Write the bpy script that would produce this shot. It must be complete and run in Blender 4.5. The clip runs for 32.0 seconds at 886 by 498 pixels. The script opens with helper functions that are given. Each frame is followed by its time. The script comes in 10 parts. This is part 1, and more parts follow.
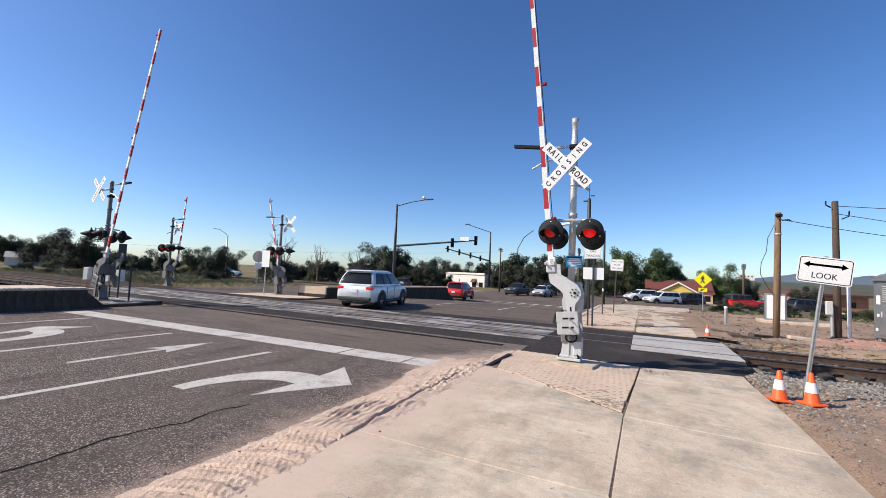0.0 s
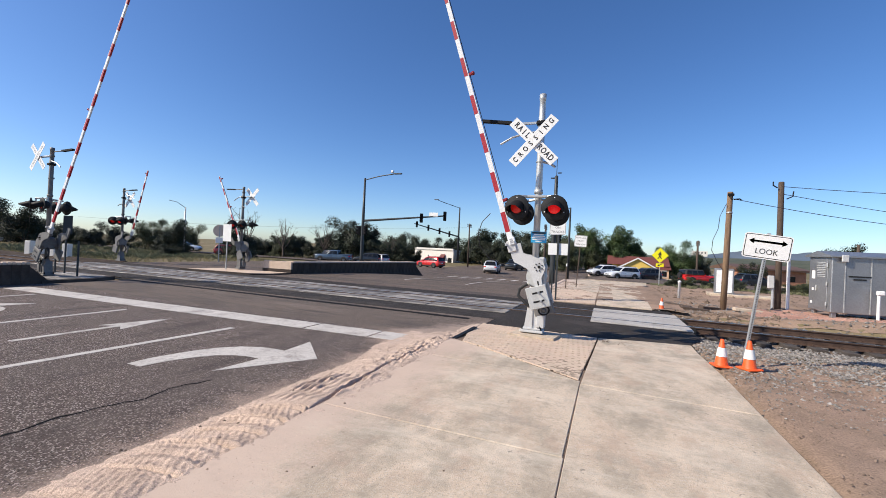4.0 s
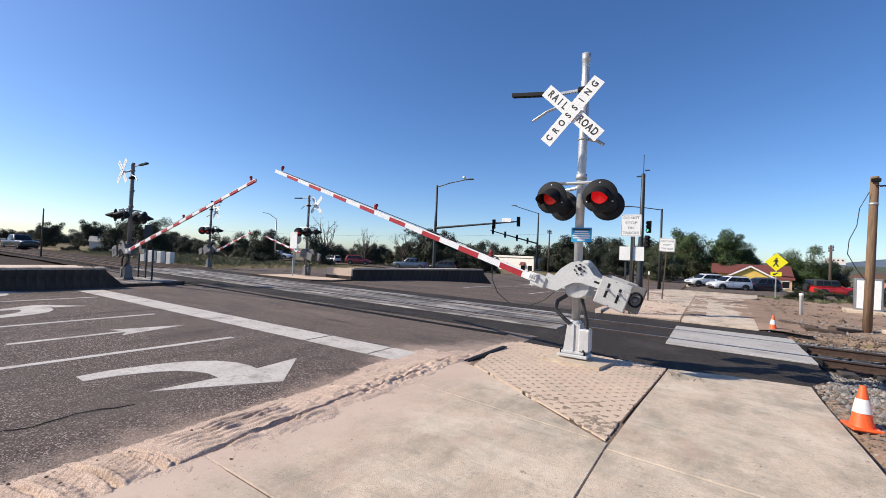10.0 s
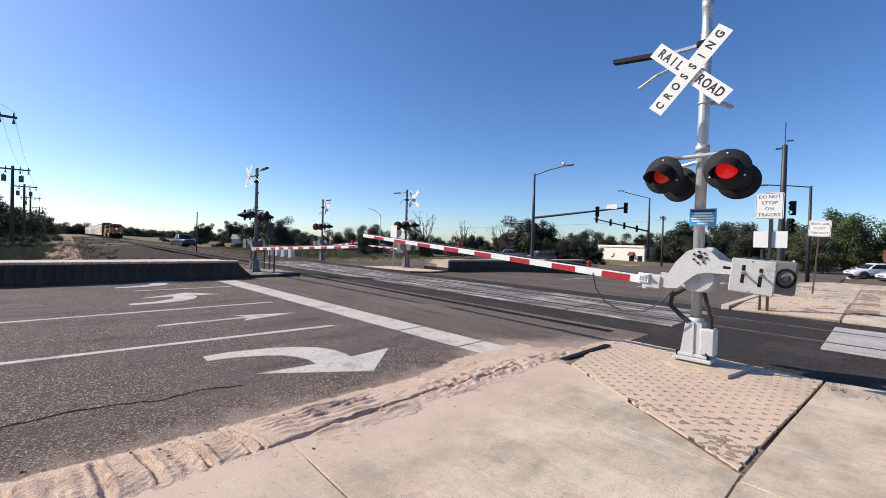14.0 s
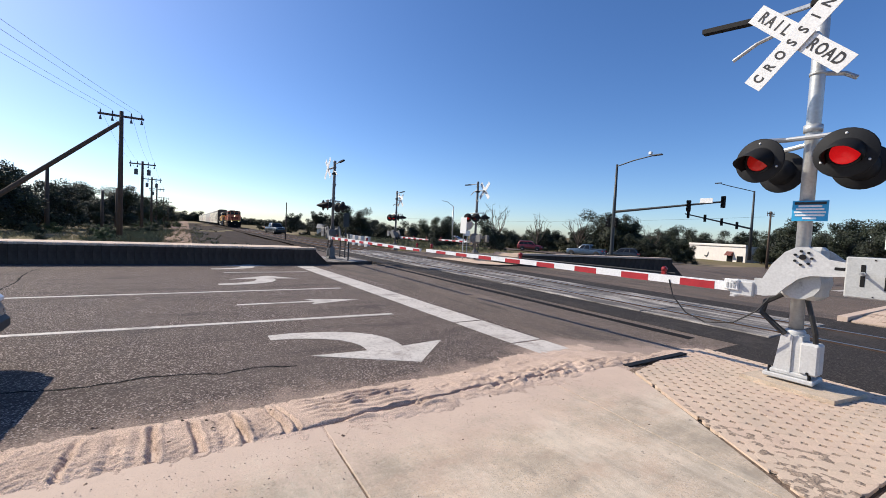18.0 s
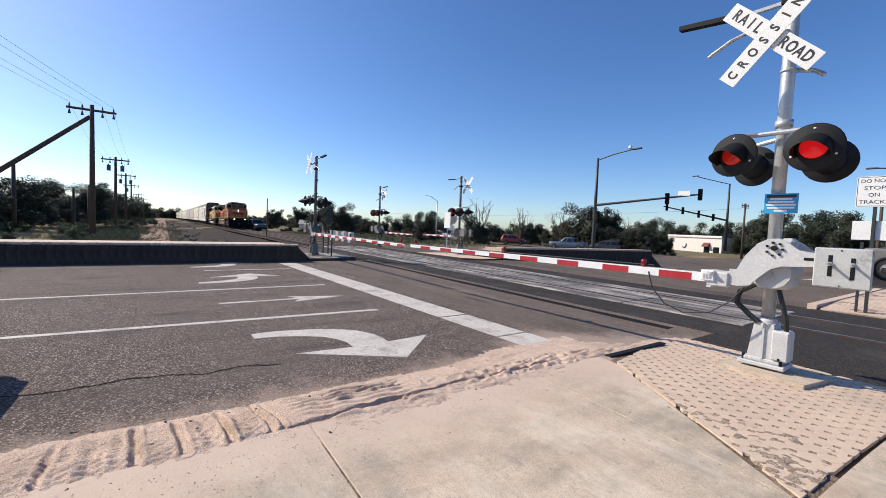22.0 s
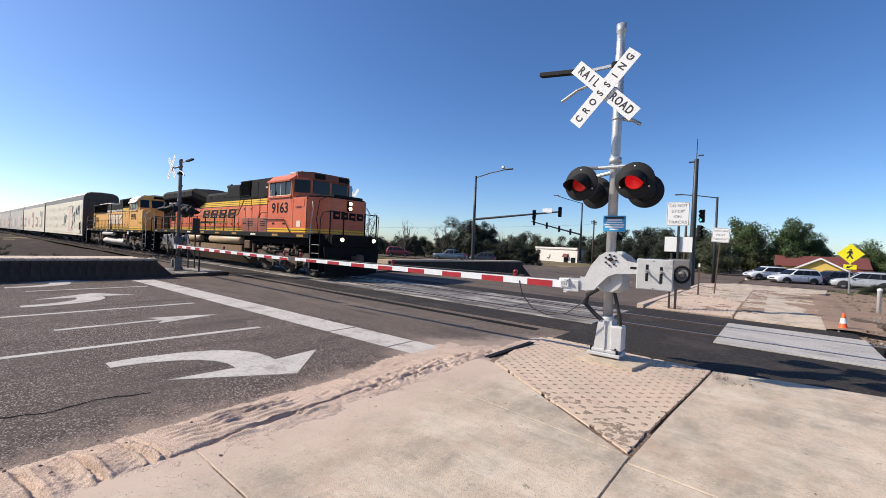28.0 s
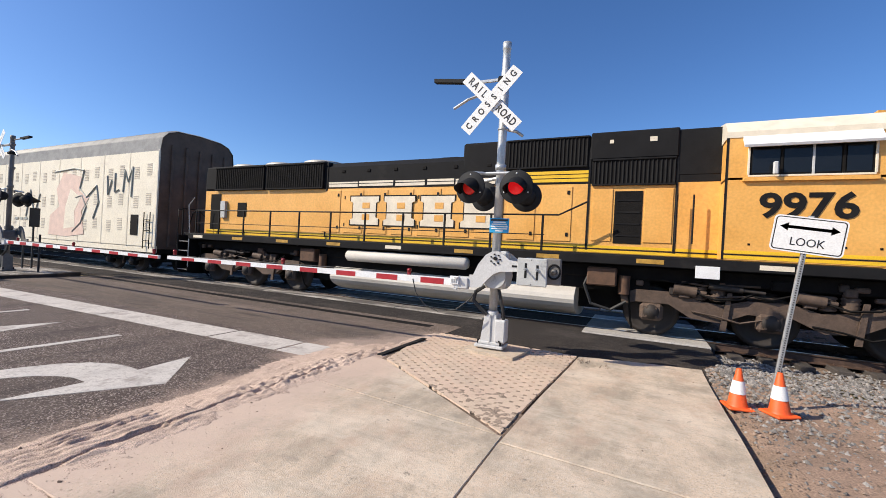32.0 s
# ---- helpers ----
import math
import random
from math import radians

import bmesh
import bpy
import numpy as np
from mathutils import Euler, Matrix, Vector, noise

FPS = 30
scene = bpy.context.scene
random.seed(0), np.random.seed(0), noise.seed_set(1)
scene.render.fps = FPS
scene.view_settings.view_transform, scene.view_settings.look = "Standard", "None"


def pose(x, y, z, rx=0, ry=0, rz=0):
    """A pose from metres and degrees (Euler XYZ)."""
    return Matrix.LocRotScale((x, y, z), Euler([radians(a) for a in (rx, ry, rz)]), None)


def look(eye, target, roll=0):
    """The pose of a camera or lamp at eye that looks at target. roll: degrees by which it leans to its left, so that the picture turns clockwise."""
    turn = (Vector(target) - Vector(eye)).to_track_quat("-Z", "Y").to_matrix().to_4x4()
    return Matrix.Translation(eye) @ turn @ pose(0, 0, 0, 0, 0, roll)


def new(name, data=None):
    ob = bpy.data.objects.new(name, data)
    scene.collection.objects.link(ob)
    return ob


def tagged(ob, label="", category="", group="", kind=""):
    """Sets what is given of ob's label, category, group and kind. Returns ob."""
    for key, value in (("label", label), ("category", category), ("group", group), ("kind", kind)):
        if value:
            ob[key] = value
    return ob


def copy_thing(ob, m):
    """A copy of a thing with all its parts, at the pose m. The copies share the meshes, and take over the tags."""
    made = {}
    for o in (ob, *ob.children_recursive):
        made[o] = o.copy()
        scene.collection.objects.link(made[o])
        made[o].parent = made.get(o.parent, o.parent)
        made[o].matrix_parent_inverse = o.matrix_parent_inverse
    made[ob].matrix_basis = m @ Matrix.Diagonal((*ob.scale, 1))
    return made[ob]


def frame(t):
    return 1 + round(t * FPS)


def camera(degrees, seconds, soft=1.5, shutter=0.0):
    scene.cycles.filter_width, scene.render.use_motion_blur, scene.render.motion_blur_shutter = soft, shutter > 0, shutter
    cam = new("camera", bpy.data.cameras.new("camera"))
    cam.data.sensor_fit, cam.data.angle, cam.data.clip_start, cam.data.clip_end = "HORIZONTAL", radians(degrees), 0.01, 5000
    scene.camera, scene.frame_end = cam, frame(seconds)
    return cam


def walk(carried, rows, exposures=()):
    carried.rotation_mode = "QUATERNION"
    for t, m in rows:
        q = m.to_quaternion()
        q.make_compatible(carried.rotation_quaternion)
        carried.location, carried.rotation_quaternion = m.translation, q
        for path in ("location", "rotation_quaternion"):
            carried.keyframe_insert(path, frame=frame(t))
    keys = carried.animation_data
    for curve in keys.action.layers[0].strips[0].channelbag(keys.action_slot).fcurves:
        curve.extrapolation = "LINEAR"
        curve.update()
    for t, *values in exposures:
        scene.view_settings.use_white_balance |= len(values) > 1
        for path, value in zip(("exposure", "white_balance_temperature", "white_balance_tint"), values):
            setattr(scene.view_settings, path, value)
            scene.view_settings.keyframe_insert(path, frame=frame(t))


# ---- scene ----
cam = camera(94.9, 32.0, 0.5)
PATH = [
    (0, (-0.448, 0.2, 1.731), (-1.337, 1.988, 1.85), 2.6),
    (0.5, (-0.441, 0.167, 1.764), (-1.333, 1.955, 1.862), 2.7),
    (1, (-0.446, 0.166, 1.756), (-1.337, 1.955, 1.843), 2.7),
    (1.5, (-0.446, 0.167, 1.754), (-1.332, 1.958, 1.833), 2.8),
    (2, (-0.439, 0.167, 1.763), (-1.318, 1.962, 1.83), 2.8),
    (2.5, (-0.43, 0.161, 1.767), (-1.295, 1.963, 1.82), 2.9),
    (3, (-0.431, 0.179, 1.753), (-1.272, 1.993, 1.793), 2.9),
    (3.5, (-0.421, 0.182, 1.744), (-1.224, 2.013, 1.766), 2.9),
    (4, (-0.405, 0.211, 1.72), (-1.153, 2.067, 1.726), 2.8),
    (4.5, (-0.335, 0.248, 1.739), (-1.015, 2.129, 1.721), 2.8),
    (6.5, (-0.078, 1.273, 1.709), (-0.813, 3.132, 1.703), 3.2),
    (7, (-0.091, 1.577, 1.688), (-0.93, 3.392, 1.685), 3.4),
    (7.5, (-0.069, 1.784, 1.69), (-1.0, 3.555, 1.69), 3.5),
    (8, (0.015, 1.925, 1.683), (-0.99, 3.654, 1.683), 3.3),
    (8.5, (0.009, 1.978, 1.689), (-1.044, 3.679, 1.692), 3.1),
    (9, (0.021, 1.988, 1.679), (-1.057, 3.672, 1.691), 3.0),
    (9.5, (0.041, 2.009, 1.685), (-1.054, 3.682, 1.704), 2.7),
    (10, (0.054, 2.028, 1.669), (-1.055, 3.692, 1.696), 2.6),
    (10.5, (-0.006, 2.098, 1.669), (-1.136, 3.749, 1.698), 2.4),
    (11, (-0.091, 2.154, 1.66), (-1.238, 3.792, 1.686), 2.2),
    (11.5, (-0.088, 2.183, 1.667), (-1.256, 3.806, 1.685), 2.1),
    (12, (-0.07, 2.199, 1.664), (-1.266, 3.802, 1.675), 1.9),
    (12.5, (-0.066, 2.22, 1.663), (-1.307, 3.788, 1.662), 1.9),
    (13, (-0.055, 2.237, 1.664), (-1.357, 3.755, 1.651), 1.7),
    (13.5, (-0.029, 2.281, 1.659), (-1.413, 3.726, 1.634), 1.6),
    (14, (-0.034, 2.358, 1.646), (-1.506, 3.711, 1.614), 1.6),
    (14.5, (-0.083, 2.465, 1.656), (-1.639, 3.721, 1.618), 1.8),
    (15, (-0.058, 2.564, 1.652), (-1.682, 3.731, 1.614), 2.2),
    (15.5, (-0.054, 2.628, 1.633), (-1.724, 3.728, 1.589), 2.9),
    (17.5, (-0.02, 2.682, 1.626), (-1.721, 3.732, 1.55), 3.1),
    (18, (-0.004, 2.69, 1.632), (-1.695, 3.756, 1.55), 2.9),
    (18.5, (0.008, 2.687, 1.643), (-1.673, 3.768, 1.555), 2.7),
    (19, (0.017, 2.694, 1.647), (-1.658, 3.783, 1.557), 2.5),
    (19.5, (0.012, 2.691, 1.64), (-1.659, 3.786, 1.552), 2.5),
    (20, (0.004, 2.696, 1.643), (-1.667, 3.791, 1.554), 2.6),
    (20.5, (0.0, 2.686, 1.636), (-1.671, 3.782, 1.546), 2.6),
    (21, (0.002, 2.674, 1.644), (-1.665, 3.774, 1.546), 2.6),
    (21.5, (0.009, 2.675, 1.646), (-1.65, 3.787, 1.542), 2.4),
    (22, (0.01, 2.675, 1.643), (-1.636, 3.806, 1.538), 2.3),
    (22.5, (0.006, 2.675, 1.647), (-1.627, 3.825, 1.544), 2.2),
    (23, (-0.004, 2.672, 1.646), (-1.621, 3.845, 1.549), 2.3),
    (23.5, (0.013, 2.692, 1.654), (-1.592, 3.881, 1.563), 2.2),
    (24, (0.022, 2.706, 1.646), (-1.569, 3.916, 1.563), 2.2),
    (24.5, (0.04, 2.726, 1.647), (-1.536, 3.955, 1.571), 2.2),
    (26.5, (0.028, 2.586, 1.657), (-1.45, 3.933, 1.627), 1.9),
    (27, (0.016, 2.472, 1.674), (-1.406, 3.879, 1.646), 1.9),
    (27.5, (0.084, 2.449, 1.679), (-1.267, 3.924, 1.651), 2.2),
    (28, (0.153, 2.44, 1.67), (-1.118, 3.984, 1.647), 2.5),
    (28.5, (0.234, 2.431, 1.674), (-0.969, 4.028, 1.665), 2.7),
    (29, (0.29, 2.416, 1.673), (-0.86, 4.052, 1.685), 2.7),
    (29.5, (0.309, 2.409, 1.675), (-0.804, 4.07, 1.705), 2.8),
    (30, (0.31, 2.396, 1.67), (-0.772, 4.077, 1.709), 2.9),
    (30.5, (0.325, 2.398, 1.668), (-0.722, 4.101, 1.699), 3.1),
    (31, (0.331, 2.406, 1.665), (-0.665, 4.14, 1.681), 3.2),
    (31.5, (0.338, 2.415, 1.669), (-0.603, 4.18, 1.672), 3.2),
    (32, (0.303, 2.425, 1.668), (-0.564, 4.227, 1.666), 3.1),
]
walk(cam, [(t, look(eye, target, roll)) for t, eye, target, roll in PATH], [(0, 0.3), (7, 0.27), (24, 0.26), (28, 0.25), (29, 0.27), (29.5, 0.34), (30, 0.41), (31, 0.34), (32, 0.30)])

# ---- world, sun and sky ----
# shadows run 1.05 m east and 0.78 m north for each metre of height
SUN_FROM = Vector((-1.05, -0.78, 1.0)).normalized()
world = bpy.data.worlds.new("world")
scene.world = world
world.use_nodes = True
wn = world.node_tree
wn.nodes.clear()
sky = wn.nodes.new("ShaderNodeTexSky")
sky.sky_type = "NISHITA"
sky.sun_disc = False
sky.sun_elevation = math.asin(SUN_FROM.z)
sky.sun_rotation = math.atan2(SUN_FROM.x, SUN_FROM.y)
sky.altitude = 1600
sky.air_density = 1.0
sky.dust_density = 2.2
sky.ozone_density = 4.0
bgn = wn.nodes.new("ShaderNodeBackground")
bgn.inputs["Strength"].default_value = 0.134
won = wn.nodes.new("ShaderNodeOutputWorld")
vivid = wn.nodes.new("ShaderNodeHueSaturation")
vivid.inputs["Saturation"].default_value = 1.17
vivid.inputs["Hue"].default_value = 0.506
wn.links.new(sky.outputs["Color"], vivid.inputs["Color"])
wn.links.new(vivid.outputs["Color"], bgn.inputs["Color"])
wn.links.new(bgn.outputs["Background"], won.inputs["Surface"])
sun = new("sun", bpy.data.lights.new("sun", "SUN"))
sun.data.energy = 4.8
sun.data.angle = radians(0.5)
sun.data.color = (1.0, 0.893, 0.745)
sun.matrix_world = look(SUN_FROM * 50, (0, 0, 0))


# ---- materials ----
MATS = {}


def mat(name, col, rough=0.6, metal=0.0, var=0.12, scale=3.0, bump=0.0, bscale=60.0, col2=None, fine=0.06, spec=0.5, emit=None, power=1.0, coat=0.0, rnd=0.0, isl=0.0, streak=None, alpha=1.0):
    """A surface with a broad and a fine variation of colour, a relief and uneven gloss."""
    if name in MATS:
        return MATS[name]
    m = bpy.data.materials.new(name)
    MATS[name] = m
    m.use_nodes = True
    nt = m.node_tree
    N, L = nt.nodes, nt.links
    p = N["Principled BSDF"]
    tc = N.new("ShaderNodeTexCoord")
    src = tc.outputs["Object"]
    if streak:
        mp = N.new("ShaderNodeMapping")
        mp.inputs["Scale"].default_value = streak
        L.new(src, mp.inputs["Vector"])
        src = mp.outputs["Vector"]
    n1 = N.new("ShaderNodeTexNoise")
    n1.inputs["Scale"].default_value, n1.inputs["Detail"].default_value = scale, 5
    n1.inputs["Roughness"].default_value = 0.65
    n2 = N.new("ShaderNodeTexNoise")
    n2.inputs["Scale"].default_value, n2.inputs["Detail"].default_value = bscale, 3
    L.new(src, n1.inputs["Vector"])
    L.new(tc.outputs["Object"], n2.inputs["Vector"])
    ramp = N.new("ShaderNodeValToRGB")
    ramp.color_ramp.elements[0].position, ramp.color_ramp.elements[1].position = 0.32, 0.68
    a = [max(0.0, c * (1 - var)) for c in col]
    b = list(col2) if col2 else [min(1.0, c * (1 + var)) for c in col]
    ramp.color_ramp.elements[0].color = (*a, 1)
    ramp.color_ramp.elements[1].color = (*b, 1)
    L.new(n1.outputs["Fac"], ramp.inputs["Fac"])
    mul = N.new("ShaderNodeMix")
    mul.data_type, mul.blend_type = "RGBA", "MULTIPLY"
    mul.inputs["Factor"].default_value = 1.0
    fr = N.new("ShaderNodeMapRange")
    fr.inputs["From Min"].default_value, fr.inputs["From Max"].default_value = 0.3, 0.7
    fr.inputs["To Min"].default_value, fr.inputs["To Max"].default_value = 1 - fine * 2, 1 + fine
    L.new(n2.outputs["Fac"], fr.inputs["Value"])
    val = fr.outputs["Result"]
    if rnd or isl:
        oi = N.new("ShaderNodeObjectInfo" if rnd else "ShaderNodeNewGeometry")
        rr = N.new("ShaderNodeMapRange")
        k = rnd or isl
        rr.inputs["To Min"].default_value, rr.inputs["To Max"].default_value = 1 - k, 1 + k
        L.new(oi.outputs["Random" if rnd else "Random Per Island"], rr.inputs["Value"])
        mm = N.new("ShaderNodeMath")
        mm.operation = "MULTIPLY"
        L.new(val, mm.inputs[0])
        L.new(rr.outputs["Result"], mm.inputs[1])
        val = mm.outputs["Value"]
    L.new(ramp.outputs["Color"], mul.inputs["A"])
    L.new(val, mul.inputs["B"])
    L.new(mul.outputs["Result"], p.inputs["Base Color"])
    rg = N.new("ShaderNodeMapRange")
    rg.inputs["To Min"].default_value, rg.inputs["To Max"].default_value = max(0.02, rough - 0.1), min(1, rough + 0.1)
    L.new(n1.outputs["Fac"], rg.inputs["Value"])
    L.new(rg.outputs["Result"], p.inputs["Roughness"])
    p.inputs["Metallic"].default_value = metal
    p.inputs["Specular IOR Level"].default_value = spec
    p.inputs["Coat Weight"].default_value = coat
    if bump:
        bp = N.new("ShaderNodeBump")
        bp.inputs["Strength"].default_value, bp.inputs["Distance"].default_value = min(1.0, bump), 0.02
        L.new(n2.outputs["Fac"], bp.inputs["Height"])
        L.new(bp.outputs["Normal"], p.inputs["Normal"])
    if emit:
        p.inputs["Emission Color"].default_value = (*emit, 1)
        p.inputs["Emission Strength"].default_value = power
    return m


def speckled(name, col, grit, grit2, scale, rough=0.9, patch=0.15, pscale=0.6, bump=0.6):
    """Asphalt and concrete: a ground with grains of two colours, worn patches and a coarse relief."""
    m = mat(name, col, rough, var=patch, scale=pscale, bump=bump, bscale=scale, fine=0.02)
    nt = m.node_tree
    N, L = nt.nodes, nt.links
    p = N["Principled BSDF"]
    base = p.inputs["Base Color"].links[0].from_socket
    tc = N.new("ShaderNodeTexCoord")
    v = N.new("ShaderNodeTexVoronoi")
    v.inputs["Scale"].default_value = scale
    L.new(tc.outputs["Object"], v.inputs["Vector"])
    sep = N.new("ShaderNodeSeparateColor")
    L.new(v.outputs["Color"], sep.inputs["Color"])
    for lo, hi, c, ch in ((0.72, 0.95, grit, "Red"), (0.78, 0.96, grit2, "Green")):
        r = N.new("ShaderNodeMapRange")
        r.inputs["From Min"].default_value, r.inputs["From Max"].default_value = lo, hi
        r.inputs["To Max"].default_value = 0.8
        L.new(sep.outputs[ch], r.inputs["Value"])
        mx = N.new("ShaderNodeMix")
        mx.data_type = "RGBA"
        mx.inputs["B"].default_value = (*c, 1)
        L.new(r.outputs["Result"], mx.inputs["Factor"])
        L.new(base, mx.inputs["A"])
        base = mx.outputs["Result"]
    L.new(base, p.inputs["Base Color"])
    if bump > 0.5:
        # rounded chips of stone
        old = p.inputs["Normal"].links[0].from_socket
        b2 = N.new("ShaderNodeBump")
        b2.invert = True
        b2.inputs["Strength"].default_value, b2.inputs["Distance"].default_value = 0.8, 0.012
        L.new(v.outputs["Distance"], b2.inputs["Height"])
        L.new(old, b2.inputs["Normal"])
        L.new(b2.outputs["Normal"], p.inputs["Normal"])
    return m


def dusted(m, col, x0, x1, amount=0.95, lean_by=(-0.3, 0.6), least=0.0):
    """Sand dust that lies thick at x0 and thins out in ragged patches towards x1."""
    nt = m.node_tree
    N, L = nt.nodes, nt.links
    p = N["Principled BSDF"]
    base = p.inputs["Base Color"].links[0].from_socket
    tc = N.new("ShaderNodeTexCoord")
    sep = N.new("ShaderNodeSeparateXYZ")
    L.new(tc.outputs["Object"], sep.inputs["Vector"])
    mid = N.new("ShaderNodeMath")
    mid.inputs[1].default_value = -7.8
    L.new(sep.outputs["Y"], mid.inputs[0])
    off = N.new("ShaderNodeMath")
    off.operation = "ABSOLUTE"
    L.new(mid.outputs["Value"], off.inputs[0])
    lean = N.new("ShaderNodeMath")
    lean.operation = "MULTIPLY_ADD"
    lean.inputs[1].default_value, lean.inputs[2].default_value = lean_by
    L.new(off.outputs["Value"], lean.inputs[0])
    lift = N.new("ShaderNodeMath")
    lift.operation = "MAXIMUM"
    lift.inputs[1].default_value = least
    L.new(lean.outputs["Value"], lift.inputs[0])
    add = N.new("ShaderNodeMath")
    L.new(sep.outputs["X"], add.inputs[0])
    L.new(lift.outputs["Value"], add.inputs[1])
    r = N.new("ShaderNodeMapRange")
    r.inputs["From Min"].default_value, r.inputs["From Max"].default_value = x1, x0
    r.inputs["To Min"].default_value, r.inputs["To Max"].default_value = -0.35, 1.0
    r.clamp = False
    L.new(add.outputs["Value"], r.inputs["Value"])
    tot = r.outputs["Result"]
    for scale, k in ((0.9, 1.5), (5.0, 0.9), (45.0, 1.3)):
        n = N.new("ShaderNodeTexNoise")
        n.inputs["Scale"].default_value, n.inputs["Detail"].default_value = scale, 5
        L.new(tc.outputs["Object"], n.inputs["Vector"])
        ma = N.new("ShaderNodeMath")
        ma.operation = "MULTIPLY_ADD"
        ma.inputs[1].default_value, ma.inputs[2].default_value = k, -0.5 * k
        L.new(n.outputs["Fac"], ma.inputs[0])
        sm = N.new("ShaderNodeMath")
        L.new(tot, sm.inputs[0])
        L.new(ma.outputs["Value"], sm.inputs[1])
        tot = sm.outputs["Value"]
    cl = N.new("ShaderNodeMapRange")
    cl.inputs["From Min"].default_value, cl.inputs["From Max"].default_value, cl.inputs["To Max"].default_value = 0.15, 0.85, amount
    L.new(tot, cl.inputs["Value"])
    mx = N.new("ShaderNodeMix")
    mx.data_type = "RGBA"
    mx.inputs["B"].default_value = (*col, 1)
    L.new(cl.outputs["Result"], mx.inputs["Factor"])
    L.new(base, mx.inputs["A"])
    L.new(mx.outputs["Result"], p.inputs["Base Color"])
    return m


def blotched(m, col, lo=0.52, hi=0.62, scale=0.8, amount=0.7, detail=6.0, stretch=(1, 1, 1)):
    """Adds stains or worn patches of a second colour."""
    nt = m.node_tree
    N, L = nt.nodes, nt.links
    p = N["Principled BSDF"]
    base = p.inputs["Base Color"].links[0].from_socket
    tc = N.new("ShaderNodeTexCoord")
    mp = N.new("ShaderNodeMapping")
    mp.inputs["Scale"].default_value = stretch
    L.new(tc.outputs["Object"], mp.inputs["Vector"])
    n = N.new("ShaderNodeTexNoise")
    n.inputs["Scale"].default_value, n.inputs["Detail"].default_value, n.inputs["Roughness"].default_value = scale, detail, 0.7
    L.new(mp.outputs["Vector"], n.inputs["Vector"])
    r = N.new("ShaderNodeMapRange")
    r.inputs["From Min"].default_value, r.inputs["From Max"].default_value, r.inputs["To Max"].default_value = lo, hi, amount
    L.new(n.outputs["Fac"], r.inputs["Value"])
    mx = N.new("ShaderNodeMix")
    mx.data_type = "RGBA"
    mx.inputs["B"].default_value = (*col, 1)
    L.new(r.outputs["Result"], mx.inputs["Factor"])
    L.new(base, mx.inputs["A"])
    L.new(mx.outputs["Result"], p.inputs["Base Color"])
    return m


ASPHALT = blotched(speckled("asphalt", (0.124, 0.094, 0.079), (0.60, 0.51, 0.46), (0.018, 0.016, 0.015), 85, 0.88, 0.12, 0.35, 0.9), (0.16, 0.128, 0.11), 0.47, 0.68, 0.45, 0.7)
blotched(ASPHALT, (0.05, 0.041, 0.038), 0.52, 0.66, 1.3, 0.5, 8, (1.0, 0.22, 1))
ASPHALT_DARK = blotched(speckled("asphalt_dark", (0.034, 0.029, 0.026), (0.11, 0.095, 0.085), (0.015, 0.014, 0.014), 70, 0.9, 0.15, 0.5, 0.6), (0.095, 0.08, 0.07), 0.52, 0.66, 0.6, 0.5)
ASPHALT_WORN = blotched(speckled("asphalt_worn", (0.14, 0.104, 0.082), (0.26, 0.23, 0.205), (0.05, 0.045, 0.04), 60, 0.9, 0.18, 0.5, 0.6), (0.06, 0.056, 0.053), 0.5, 0.64, 0.35, 0.6, 7, (0.35, 1.6, 1))
blotched(ASPHALT_WORN, (0.045, 0.04, 0.037), 0.55, 0.66, 1.1, 0.6, 6, (0.25, 2.0, 1))
blotched(ASPHALT_WORN, (0.21, 0.165, 0.135), 0.56, 0.7, 0.8, 0.5, 7, (0.3, 1.8, 1))
dusted(ASPHALT, (0.44, 0.335, 0.27), -3.65, -4.6, 0.85)
APRON = blotched(speckled("dusty_apron_asphalt", (0.14, 0.107, 0.087), (0.3, 0.26, 0.23), (0.05, 0.045, 0.04), 60, 0.9, 0.18, 0.5, 0.6), (0.075, 0.066, 0.06), 0.5, 0.64, 0.5, 0.6, 7, (0.35, 1.6, 1))
blotched(APRON, (0.25, 0.195, 0.158), 0.5, 0.7, 0.6, 0.6, 7, (0.3, 1.5, 1))
blotched(APRON, (0.05, 0.045, 0.04), 0.58, 0.66, 1.6, 0.6, 6, (0.2, 2.2, 1))
dusted(APRON, (0.40, 0.31, 0.255), -3.1, -4.5, 0.8, (-0.75, 0.95), -2.5)
for m in (ASPHALT, ASPHALT_DARK, ASPHALT_WORN, APRON):
    m.node_tree.nodes["Principled BSDF"].inputs["Specular IOR Level"].default_value = 0.22
CONCRETE = blotched(blotched(speckled("concrete", (0.595, 0.475, 0.35), (0.64, 0.57, 0.48), (0.33, 0.28, 0.23), 130, 0.85, 0.10, 0.8, 0.25), (0.28, 0.25, 0.215), 0.57, 0.68, 1.1, 0.6, 8, (0.55, 1.5, 1)), (0.60, 0.45, 0.35), 0.54, 0.7, 0.55, 0.55)
blotched(CONCRETE, (0.26, 0.225, 0.17), 0.45, 0.62, 1.3, 0.72, 9, (1.5, 0.8, 1))
blotched(CONCRETE, (0.70, 0.61, 0.49), 0.50, 0.66, 1.6, 0.6, 10, (0.5, 1.2, 1))
blotched(CONCRETE, (0.46, 0.33, 0.24), 0.52, 0.66, 2.7, 0.6, 8, (1.0, 0.6, 1))
blotched(CONCRETE, (0.30, 0.265, 0.22), 0.55, 0.68, 6.0, 0.4, 10, (0.5, 1.4, 1))
